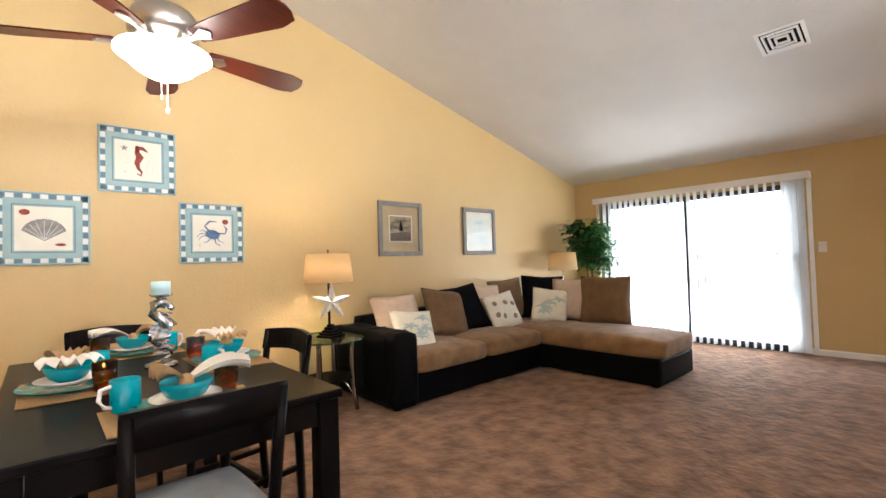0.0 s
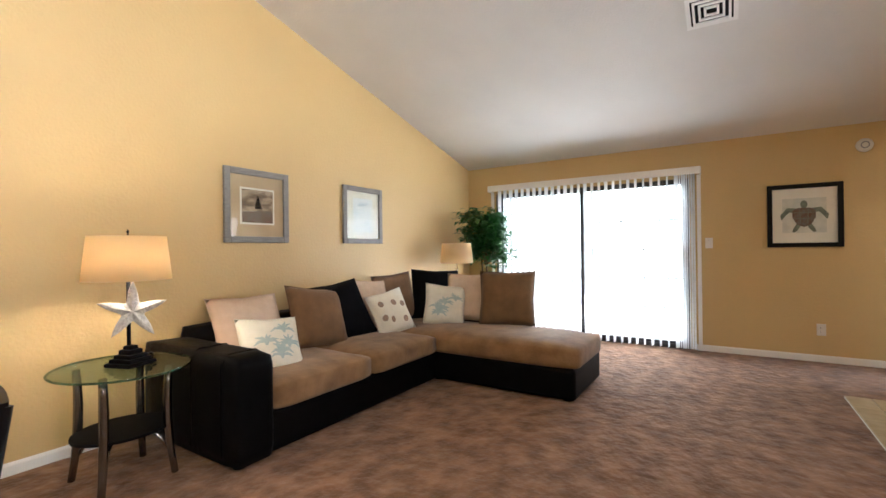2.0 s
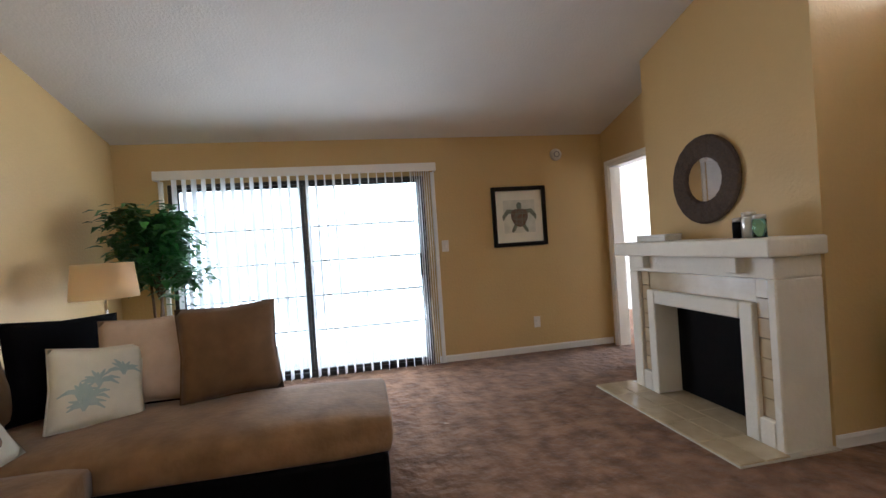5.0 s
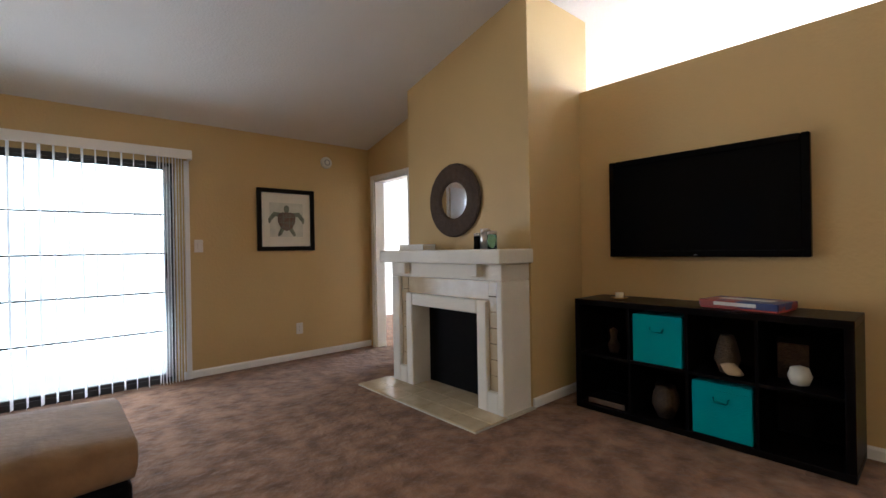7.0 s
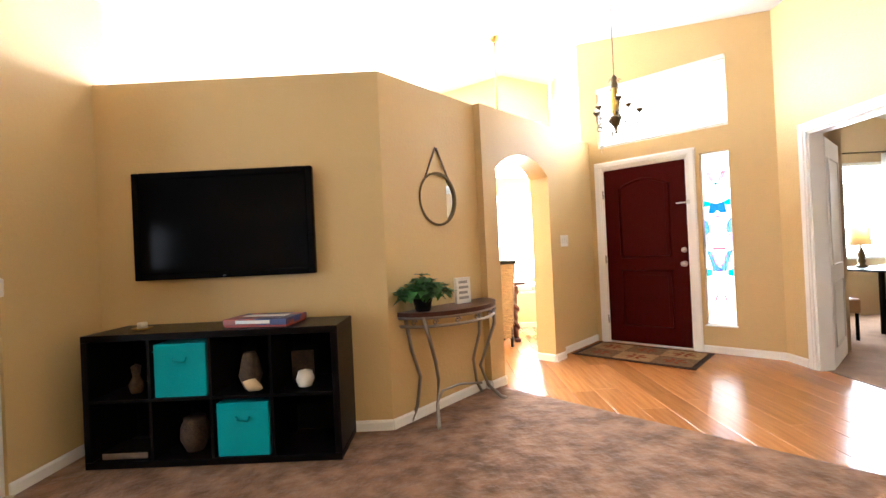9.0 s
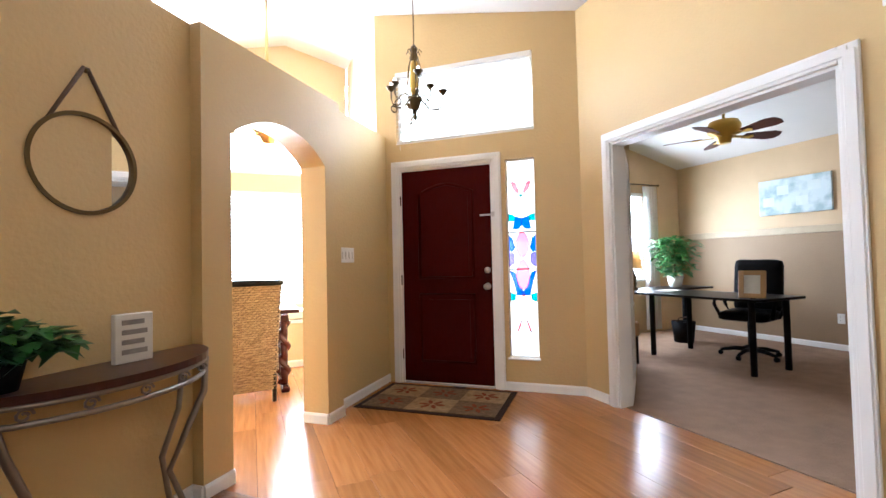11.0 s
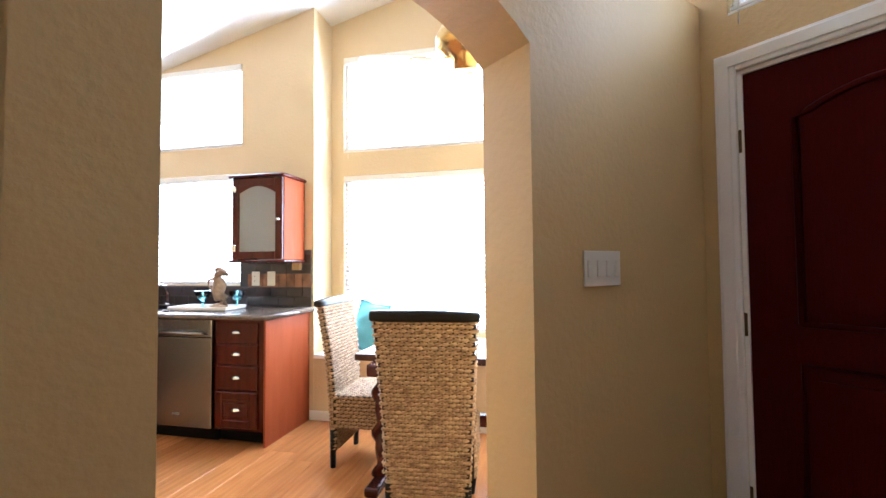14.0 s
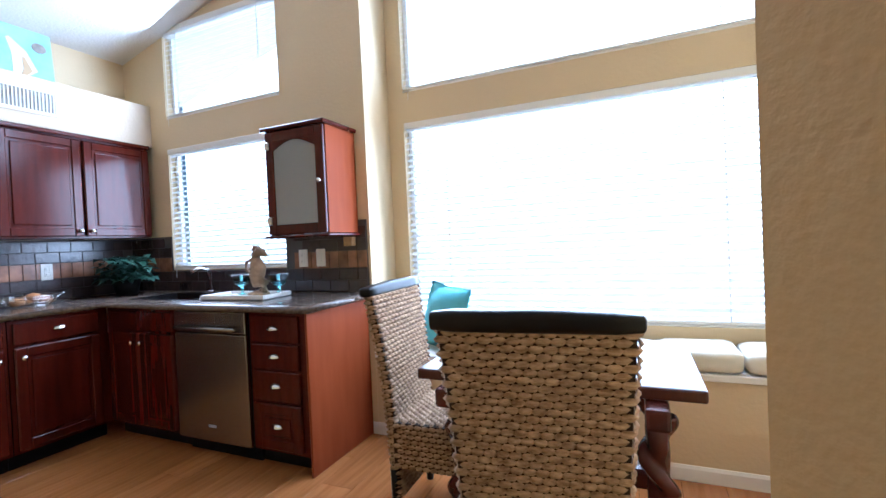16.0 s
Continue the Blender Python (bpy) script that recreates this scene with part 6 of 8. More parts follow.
def chandelier():
    c = (-0.15, -2.88)
    top = (ceil(c[0]) - 2.27) / 1.06
    e = thing("chandelier", Matrix.Translation((c[0], c[1], 2.27)) @ Matrix.Scale(1.06, 4), "dark iron chandelier with an amber column and scrolled arms", "chandelier")
    part("finial", lathe([(0.0, 0.0), (0.012, 0.01), (0.018, 0.03), (0.008, 0.045), (0.02, 0.06), (0.012, 0.075)], 12), IRON, e)
    part("bowl", lathe([(0.015, 0.075), (0.035, 0.09), (0.045, 0.14), (0.06, 0.16), (0.045, 0.175), (0.02, 0.18)], 16), IRON, e)
    part("column", lathe([(0.02, 0.18), (0.03, 0.2), (0.036, 0.30), (0.026, 0.42), (0.02, 0.44)], 16), OLDGOLD, e, "amber gold column")
    part("crown", lathe([(0.02, 0.44), (0.035, 0.46), (0.018, 0.5), (0.03, 0.53), (0.01, 0.56)], 14), IRON, e)
    part("chain", tube([(0, 0, 0.55), (0, 0, top)], 0.005, 6), IRON, e)
    part("ceiling_canopy", lathe([(0.05, top - 0.03), (0.06, top + 0.01)], 16), IRON, e)
    for k in range(6):
        a = radians(60 * k + 20)
        hi = k % 2
        r, zc = (0.155, 0.27) if hi else (0.215, 0.16)
        m = Matrix.Rotation(a, 4, "Z")
        arm = [(0.03, 0, 0.17), (0.07, 0, 0.21 if hi else 0.12), (0.11, 0, 0.2 if hi else 0.065), (r - 0.02, 0, zc - 0.1), (r, 0, zc - 0.05), (r, 0, zc)]
        part("arm", moved(tube(arm, 0.006, 7), m), IRON, e)
        sc = [(r - 0.02 + 0.022 * math.cos(t) * (1 - t / 9), 0, zc - 0.115 + 0.022 * math.sin(t) * (1 - t / 9)) for t in [1.2 - 0.6 * q for q in range(11)]]
        part("scroll", moved(tube(sc, 0.005, 6), m), IRON, e)
        up = [(0.02, 0, 0.19), (0.06, 0, 0.26), (0.045, 0, 0.40), (0.02, 0, 0.49), (0.045, 0, 0.52), (0.06, 0, 0.50)]
        part("stay", moved(tube(up, 0.004, 6), m), IRON, e)
        cup = part("candle_cup", moved(lathe([(0.008, 0), (0.02, 0.012), (0.034, 0.03), (0.036, 0.034), (0.0, 0.03)], 12), m @ Matrix.Translation((r, 0, zc))), IRON, e)
        part("bulb", moved(lathe([(0.010, 0.03), (0.013, 0.045), (0.009, 0.06), (0.0, 0.072)], 10), m @ Matrix.Translation((r, 0, zc))), FROST, cup, "small lit candle bulb")
    lamp_point((c[0], c[1], 2.68), 2.5, 0.18, (1, 0.80, 0.52))


chandelier()

# ---- mirror wall: strap mirror and half-round console ----
e = thing("strap_mirror", uvm(0.275, -2.50, 1.60, ADEG), "round metal framed mirror hanging on a strap", "mirror")
bm = bmesh.new()
rings = []
for r, y in ((0.208, -0.003), (0.208, -0.032), (0.192, -0.032), (0.190, -0.016)):
    rings.append([bm.verts.new((r * math.cos(6.28318 * k / 48), y, r * math.sin(6.28318 * k / 48))) for k in range(48)])
for a, b in zip(rings, rings[1:]):
    for k in range(48):
        bm.faces.new((a[k], a[(k + 1) % 48], b[(k + 1) % 48], b[k]))
part("rim", bm, IRON, e)
part("mirror_glass", plate(ellipse(0, 0, 0.196, 0.196, 48), -0.016, -0.008), MIRROR, e)
for side in (-1, 1):
    part("strap", tube([(side * 0.135, -0.022, 0.15), (side * 0.07, -0.022, 0.275), (side * 0.006, -0.022, 0.395)], 0.009, 6), BARK, e, "brown leather strap")
part("hook", moved(lathe([(0.014, 0), (0.012, 0.025), (0.0, 0.03)], 10), Matrix.Translation((0, -0.002, 0.385)) @ Matrix.Rotation(radians(90), 4, "X")), IRON, e)


def console_table():
    m = uvm(0.285, -2.495, 0.0, ADEG)
    e = thing("console_table", m, "half-round console table with a wood top and scrolled pewter legs", "console table")
    arc = [(0.49 * math.cos(math.pi * k / 24), -0.02 - 0.34 * math.sin(math.pi * k / 24)) for k in range(25)]
    part("top", prism(arc, 0.755, 0.785), MAHOGANY, e)
    part("apron_rail", tube([(x * 0.97, y * 0.96, 0.745) for x, y in arc], 0.011, 7), PEWTER, e)
    part("apron_rail", tube([(x * 0.95, y * 0.95, 0.685) for x, y in arc], 0.011, 7), PEWTER, e)
    for k in (3, 6, 9, 12, 15, 18, 21):
        x, y = arc[k]
        t = [(x * 0.96 + 0.028 * math.cos(a) * (1 - a / 12), y * 0.955, 0.715 + 0.024 * math.sin(a) * (1 - a / 12)) for a in [0.7 * q for q in range(13)]]
        part("scroll", tube(t, 0.005, 5), PEWTER, e)
    for s in (-1, 1):
        pts = [(s * 0.40, -0.20, 0.75), (s * 0.37, -0.22, 0.6), (s * 0.29, -0.19, 0.42), (s * 0.24, -0.16, 0.28), (s * 0.29, -0.19, 0.12), (s * 0.36, -0.26, 0.02), (s * 0.385, -0.29, 0.012)]
        part("front_leg", tube(pts, [0.014, 0.015, 0.014, 0.013, 0.013, 0.015, 0.012], 8), PEWTER, e)
        part("back_leg", tube([(s * 0.42, -0.035, 0.75), (s * 0.38, -0.05, 0.5), (s * 0.30, -0.04, 0.3), (s * 0.34, -0.035, 0.1), (s * 0.40, -0.035, 0.012)], 0.013, 8), PEWTER, e)
    part("stretcher", tube([(-0.25, -0.16, 0.14), (-0.1, -0.06, 0.15), (0.1, -0.06, 0.15), (0.25, -0.16, 0.14)], 0.009, 7), PEWTER, e)
    p = thing("potted_plant", m @ at(-0.35, -0.15, 0.786), "leafy green artificial plant in a dark pot", "plant")
    part("pot", lathe([(0.05, 0), (0.07, 0.09), (0.065, 0.09), (0.05, 0.07), (0, 0.07)], 16), BLACK, p)

    def place(r):
        a, q = r.uniform(0, 6.283), r.uniform(0, 1) ** 0.6
        return (0.20 * q * math.cos(a), 0.12 * q * math.sin(a), 0.1 + 0.16 * (1 - q) * r.random() + 0.03 * r.random())
    part("foliage", leaves_bm(220, place, 0.09, 9, 0.5, 0.75), LEAF, p)
    s = thing("sign_block", m @ at(0.10, -0.13, 0.786, -6), "white wooden sign with lines of dark writing", "sign")
    part("board", box((-0.075, -0.015, 0), (0.075, 0.015, 0.2), 0.003, 1), PLASTIC, s)
    for k in range(4):
        part("text_bar", box((-0.05, -0.017, 0.035 + 0.04 * k), (0.05 - 0.012 * (k % 2), -0.0148, 0.055 + 0.04 * k)), GREYART, s)


console_table()


def rug():
    u0, u1, v0, v1 = 2.27, 3.01, -2.455, -1.24
    m = uvm((u0 + u1) / 2, (v0 + v1) / 2, 0.001, DDEG)
    w, d = v1 - v0, u1 - u0
    e = thing("door_mat", m, "brown patchwork entry rug with rust leaves and a dark border", "rug")
    part("border", box((-w / 2, -d / 2, 0), (w / 2, d / 2, 0.007), 0.003, 1), RUGB, e)
    pw, pd = (w - 0.1) / 3, (d - 0.1) / 2
    for i in range(3):
        for j in range(2):
            x, y = -w / 2 + 0.05 + pw * i, -d / 2 + 0.05 + pd * j
            part("patch", box((x, y, 0.006), (x + pw, y + pd, 0.010)), RUGT if (i + j) % 2 else RUGC, e)
            bm = bmesh.new()
            for q in range(6):
                a = q * 1.05 + i
                cx, cy = x + pw / 2 + 0.07 * math.cos(a), y + pd / 2 + 0.06 * math.sin(a)
                prism([(cx + 0.045 * math.cos(t) * math.cos(a) - 0.018 * math.sin(t) * math.sin(a), cy + 0.045 * math.cos(t) * math.sin(a) + 0.018 * math.sin(t) * math.cos(a)) for t in [6.283 * z / 10 for z in range(10)]], 0.0095, 0.0115, bm)
            part("leaf_motif", bm, RUGL, e)


rug()

# ---- study ----


def study():
    d = tagged(link_mesh("chair_rail", box((DX, DY0, 1.43), (DX + 0.03, DY1, 1.52), 0.008, 2), mat("tan_rail_paint", (0.46, 0.36, 0.22), 0.5)), "tan moulded chair rail on the study wall", "rail", kind="structure")
    tagged(link_mesh("wainscot", box((DX + 0.001, DY0, 0.0), (DX + 0.005, DY1, 1.43)), DEN_LOW), "brown painted lower half of the study wall", "wall", kind="structure")
    window_unit("window_7", at(-3.9, DY0, 0.80, 180), 1.5, 1.38, 26, "study window with a white blind")
    for x in (-4.72, -3.08):
        c = thing("curtain", at(x, DY0 + 0.09), "white sheer curtain panel", "curtain")
        pts = [(-0.14 + 0.28 * k / 16, 0.03 * math.sin(k * 1.9)) for k in range(17)]
        bm = bmesh.new()
        rows = [[bm.verts.new((px * s, py, z)) for px, py in pts] for z, s in ((0.05, 1.0), (2.28, 0.9))]
        for k in range(16):
            bm.faces.new((rows[0][k], rows[0][k + 1], rows[1][k + 1], rows[1][k])).smooth = True
        part("panel", bm, VANE, c)
    r = thing("curtain_rod", at(-3.9, DY0 + 0.09, 2.3), "thin dark curtain rod over the study window", "curtain rod")
    part("rod", tube([(-1.0, 0, 0), (1.0, 0, 0)], 0.01, 8), IRON, r)
    for s in (-1, 1):
        part("finial", moved(lathe([(0.0, -0.02), (0.02, 0), (0.0, 0.02)], 10), Matrix.Translation((s * 1.0, 0, 0))), IRON, r)
        part("bracket", box((s * 0.9 - 0.01, -0.09, -0.01), (s * 0.9 + 0.01, 0.0, 0.01)), IRON, r)
    e = thing("desk", at(-3.72, -3.22), "black L-shaped office desk with round legs", "desk")
    part("top", box((-0.39, -1.06, 0.715), (0.40, 0.86, 0.742), 0.004, 1), DARK_WOOD, e)
    part("return_top", box((-1.20, -1.20, 0.715), (-0.392, -0.70, 0.742), 0.004, 1), DARK_WOOD, e)
    for x, y in ((0.34, 0.78), (-0.2, 0.78), (0.34, -0.38), (-0.34, -0.42), (0.36, -0.98), (-1.14, -1.12)):
        part("leg", tube([(x, y, 0.006), (x, y, 0.715)], 0.03, 10), BLACK, e)
    c = thing("office_chair", at(-4.20, -2.98, 0.004, -78), "black padded office swivel chair", "office chair")
    for k in range(5):
        a = radians(72 * k + 15)
        part("base_leg", tube([(0, 0, 0.09), (0.16 * math.cos(a), 0.16 * math.sin(a), 0.09), (0.3 * math.cos(a), 0.3 * math.sin(a), 0.06)], [0.028, 0.024, 0.016], 8), BLACK, c)
        part("caster", moved(lathe([(0.0, -0.02), (0.026, -0.018), (0.026, 0.018), (0.0, 0.02)], 12), Matrix.Translation((0.3 * math.cos(a), 0.3 * math.sin(a), 0.027)) @ Matrix.Rotation(a, 4, "Z") @ Matrix.Rotation(radians(90), 4, "X")), BLACK, c)
    part("gas_lift", tube([(0, 0, 0.09), (0, 0, 0.42)], 0.028, 12), BLACK, c)
    part("seat", cushion_bm((-0.25, -0.25, 0.42), (0.25, 0.25, 0.53), 0.05, 0.02), LEATHER, c)
    part("backrest", moved(cushion_bm((-0.25, -0.06, -0.31), (0.25, 0.06, 0.31), 0.055, 0.0), Matrix.Translation((0, -0.27, 0.80)) @ Matrix.Rotation(radians(8), 4, "X")), LEATHER, c)
    part("back_support", tube([(0, -0.18, 0.43), (0, -0.32, 0.48), (0, -0.335, 0.7)], 0.025, 8), BLACK, c)
    for s in (-1, 1):
        part("armrest", tube([(s * 0.24, -0.12, 0.45), (s * 0.3, -0.12, 0.58), (s * 0.3, -0.05, 0.68), (s * 0.3, 0.15, 0.67), (s * 0.3, 0.18, 0.6), (s * 0.26, 0.12, 0.46)], 0.02, 8), BLACK, c)
    f = thing("photo_frame", at(-3.42, -2.45, 0.743, 112) @ Matrix.Scale(1.12, 4), "gold wooden photo frame standing on the desk", "picture")
    part("frame", moved(frame_bars(0.2, 0.24, 0.04, -0.012, 0.008, 0.003), Matrix.Translation((0, 0, 0.125)) @ Matrix.Rotation(radians(-12), 4, "X")), mat("gilt_wood", (0.42, 0.26, 0.10), 0.45), f)
    part("photo", moved(rect(0.13, 0.17, -0.004, 0.004), Matrix.Translation((0, 0, 0.125)) @ Matrix.Rotation(radians(-12), 4, "X")), PALETONE, f)
    part("stand", box((-0.02, 0.0, 0), (0.02, 0.1, 0.008)), BLACK, f)
    p = thing("potted_plant", at(-4.40, -4.10, 0.743) @ Matrix.Scale(1.18, 4), "bright green leafy plant on the study desk", "plant")
    part("pot", lathe([(0.06, 0), (0.09, 0.13), (0.085, 0.13), (0.06, 0.11), (0, 0.11)], 16), WHITECHINA, p)

    def place(r):
        a, q = r.uniform(0, 6.283), r.random() ** 0.6
        return (0.22 * q * math.cos(a), 0.22 * q * math.sin(a), 0.16 + 0.42 * r.random())
    part("stems", tube([(0, 0, 0.1), (0.02, 0.01, 0.35), (0.0, 0.0, 0.5)], 0.012, 6), BARK, p)
    part("foliage", leaves_bm(420, place, 0.11, 21, 0.5, 0.55), PGREEN, p)
    l = thing("table_lamp", at(-3.62, -4.10, 0.743), "desk lamp with a white shade and dark ribbed base", "lamp")
    part("base", lathe([(0.06, 0), (0.06, 0.02), (0.03, 0.04), (0.045, 0.08), (0.03, 0.12), (0.045, 0.16), (0.03, 0.2), (0.012, 0.24), (0.01, 0.32)], 16), IRON, l)
    part("shade", moved(shade_bm(0.11, 0.08, 0.24), Matrix.Translation((0, 0, 0.28))), SHADE, l)
    b = thing("paper_sheet", at(-3.80, -3.72, 0.743, 12), "white paper lying on the desk", "paper")
    part("sheet", box((-0.14, -0.1, 0), (0.14, 0.1, 0.004)), PLASTIC, b)
    w = thing("waste_basket", at(-4.4, -4.0, 0.004), "black waste basket with handles under the desk", "basket")
    part("body", lathe([(0.12, 0), (0.15, 0.28), (0.14, 0.28), (0.11, 0.02), (0, 0.02)], 16), BLACK, w)
    part("handle", tube([(-0.14, 0, 0.28), (-0.08, 0, 0.33), (0.08, 0, 0.33), (0.14, 0, 0.28)], 0.008, 6), BARK, w)
    a = thing("canvas_print", at(DX, -3.14, 1.93, 90), "wide pale grey abstract canvas", "picture")
    part("canvas", box((-0.42, -0.035, -0.235), (0.42, -0.003, 0.235), 0.004, 1), mat("pale_abstract_paint", (0.55, 0.62, 0.62), 0.8, colour2=(0.33, 0.42, 0.44), scale=5, contrast=(0.4, 0.55)), a)
    for x, z in ((-0.12, 0.08), (0.1, -0.08), (0.24, 0.1), (-0.3, -0.06)):
        part("colour_block", box((x - 0.07, -0.037, z - 0.06), (x + 0.07, -0.0345, z + 0.06)), mat("block_wash", (0.62, 0.68, 0.66), 0.8), a)
    ceiling_fan((-3.4, -2.65, 2.36), den_ceil(-3.4), 5, 12, CHERRY, OLDGOLD, "dark bladed brass ceiling fan in the study", False, 0.56, False)
    wall_plate(at(DX + 0.005, -2.70, 0.38, 90), 0.075, 0.12, "white wall outlet plate", 0, 2)
    wall_plate(at(DX + 0.005, -3.75, 0.38, 90), 0.075, 0.12, "white wall outlet plate", 0, 2)
    g = thing("door_1", at(XW - 0.13, -2.335, 0.01, 42), "open white panelled study door leaf", "door", kind="structure")
    part("leaf", box((-0.73, -0.035, 0.0), (0.0, 0.0, 2.03), 0.004, 1), TRIM, g)
    for z0, z1 in ((0.18, 0.75), (0.9, 1.85)):
        part("panel_moulding", tube([(-0.62, 0.0, z0), (-0.62, 0.0, z1), (-0.11, 0.0, z1), (-0.11, 0.0, z0), (-0.62, 0.0, z0)], 0.012, 6), TRIM, g)
    for z in (0.25, 1.0, 1.8):
        part("hinge", box((0.0, -0.04, z - 0.045), (0.008, -0.004, z + 0.045), 0.002, 1), NICKEL, g)
    s = thing("ottoman_stool", at(-2.72, -3.5, 0.004), "small tan stool on dark legs", "stool")
    part("seat", box((-0.17, -0.17, 0.30), (0.17, 0.17, 0.46), 0.02, 2), mat("tan_stool_leather", (0.35, 0.19, 0.08), 0.5), s)
    for sx in (-1, 1):
        for sy in (-1, 1):
            part("leg", tube([(sx * 0.14, sy * 0.14, 0.002), (sx * 0.14, sy * 0.14, 0.3)], 0.018, 8), DARK_WOOD, s)


study()
e = thing("return_air_grille", at(XW, -0.50, 2.37, 90), "white slatted return air grille high on the wall", "vent")
part("frame", frame_bars(0.36, 0.2, 0.022, -0.012, -0.002, 0.003), TRIM, e)
part("backing", rect(0.32, 0.16, -0.004, -0.001), GREYART, e)
for k in range(9):
    part("slat", box((-0.16, -0.009, -0.075 + 0.0175 * k), (0.16, -0.003, -0.066 + 0.0175 * k)), TRIM, e)

# ---- kitchen ----
SHIFT = Vector((0.09, 0.33, 0.0))
standing = set(scene.objects)


def cup_pull(e, place, deg, w=0.075):
    bm = bmesh.new()
    n = 8
    rows = []
    for j in range(5):
        t = math.pi / 2 * j / 4
        rows.append([bm.verts.new((w / 2 * math.cos(math.pi * k / n) * (1 - 0.12 * j / 4), -0.024 * math.sin(math.pi * k / n) * math.cos(t) - 0.001, 0.022 * math.sin(t) * (0.35 + 0.65 * math.sin(math.pi * k / n)))) for k in range(n + 1)])
    for a, b in zip(rows, rows[1:]):
        for k in range(n):
            bm.faces.new((a[k], a[k + 1], b[k + 1], b[k])).smooth = True
    return part("cup_pull", moved(bm, Matrix.Translation(place) @ rz(deg)), CHROME, e, "chrome cup pull")


def knob(e, place, deg):
    return part("knob", moved(lathe([(0.008, 0), (0.007, 0.014), (0.016, 0.02), (0.014, 0.03), (0.0, 0.034)], 12), Matrix.Translation(place) @ rz(deg) @ Matrix.Rotation(radians(90), 4, "X")), CHROME, e, "chrome knob")


def shaker(e, x0, x1, z0, z1, y=0.0, name="door"):
    """A framed door or drawer front, its face towards -y."""
    d = part(name, box((x0, y - 0.018, z0), (x1, y, z1), 0.004, 1), CABINET, e)
    w, h = x1 - x0, z1 - z0
    if h > 0.2:
        b = 0.055
        part("rail_frame", moved(frame_bars(w - 0.004, h - 0.004, b, y - 0.026, y - 0.017, 0.004), Matrix.Translation(((x0 + x1) / 2, 0, (z0 + z1) / 2))), CABINET, d)
        part("raised_panel", box((x0 + b + 0.02, y - 0.025, z0 + b + 0.02), (x1 - b - 0.02, y - 0.017, z1 - b - 0.02), 0.006, 2), CABINET, d)
    return d


def base_cabinet(m, w, label, fronts):
    e = thing("base_cabinet", m, label, "cabinet", "kitchen base cabinets")
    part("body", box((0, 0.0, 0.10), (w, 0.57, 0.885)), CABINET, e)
    part("toe_kick", box((0, 0.07, 0.0), (w, 0.57, 0.10)), BLACK, e)
    for kind, x0, x1, z0, z1 in fronts:
        d = shaker(e, x0, x1, z0, z1, 0.0, "drawer" if kind != "door_l" and kind != "door_r" else "door")
        if kind == "cup":
            cup_pull(d, ((x0 + x1) / 2, -0.02, (z0 + z1) / 2), 0)
        elif kind == "door_l":
            knob(d, (x0 + 0.035, -0.024, z1 - 0.06), 0)
        elif kind == "door_r":
            knob(d, (x1 - 0.035, -0.024, z1 - 0.06), 0)
    return e


FY0 = -4.855
# south run, facing north: local x runs from west's end leftwards in the world (turned by 180)
e = base_cabinet(at(2.74, FY0, 0, 180), 0.41, "dark cherry four-drawer base cabinet with chrome cup pulls",
                 [("cup", 0.02, 0.36, 0.715, 0.865), ("cup", 0.02, 0.36, 0.565, 0.705), ("cup", 0.02, 0.36, 0.385, 0.555), ("cup", 0.02, 0.36, 0.12, 0.375)])
# same cherry as the body, its brighter colour standing in for light
part("end_panel", box((0.41, -0.018, 0.0), (0.425, 0.575, 0.885), 0.003, 1), CABSIDE_LIT, e, "cherry end panel with light painted into its colour")
base_cabinet(at(4.05, FY0, 0, 180), 0.70, "dark cherry sink base cabinet with two doors",
             [("false", 0.03, 0.34, 0.74, 0.865), ("false", 0.36, 0.67, 0.74, 0.865), ("door_r", 0.03, 0.34, 0.12, 0.725), ("door_l", 0.36, 0.67, 0.12, 0.725)])
# east run, facing west: turned by -90, local x runs towards the south
base_cabinet(at(4.05, -4.32, 0, -90), 0.53, "dark cherry base cabinet with one drawer and a door", [("cup", 0.02, 0.47, 0.735, 0.865), ("door_l", 0.02, 0.47, 0.12, 0.72)])
base_cabinet(at(4.05, -3.92, 0, -90), 0.395, "dark cherry base cabinet with one drawer and a door", [("cup", 0.02, 0.375, 0.735, 0.865), ("door_r", 0.02, 0.375, 0.12, 0.72)])


def dishwasher():
    e = thing("dishwasher", at(3.345, FY0, 0, 180), "stainless steel dishwasher with a bar handle", "dishwasher")
    part("body", box((0.003, 0.0, 0.10), (0.602, 0.56, 0.88)), BLACK, e)
    part("door", box((0.006, -0.03, 0.105), (0.599, 0.0, 0.75), 0.006, 2), STEEL, e)
    part("control_panel", box((0.006, -0.03, 0.755), (0.599, 0.0, 0.88), 0.006, 2), STEEL, e)
    part("handle", tube([(0.05, -0.03, 0.78), (0.06, -0.065, 0.785), (0.54, -0.065, 0.785), (0.55, -0.03, 0.78)], 0.013, 8), STEEL, e)
    part("toe_kick", box((0.006, 0.05, 0.0), (0.599, 0.56, 0.10)), BLACK, e)
    part("badge", box((0.27, -0.032, 0.19), (0.33, -0.029, 0.205)), GREYALU, e)


dishwasher()


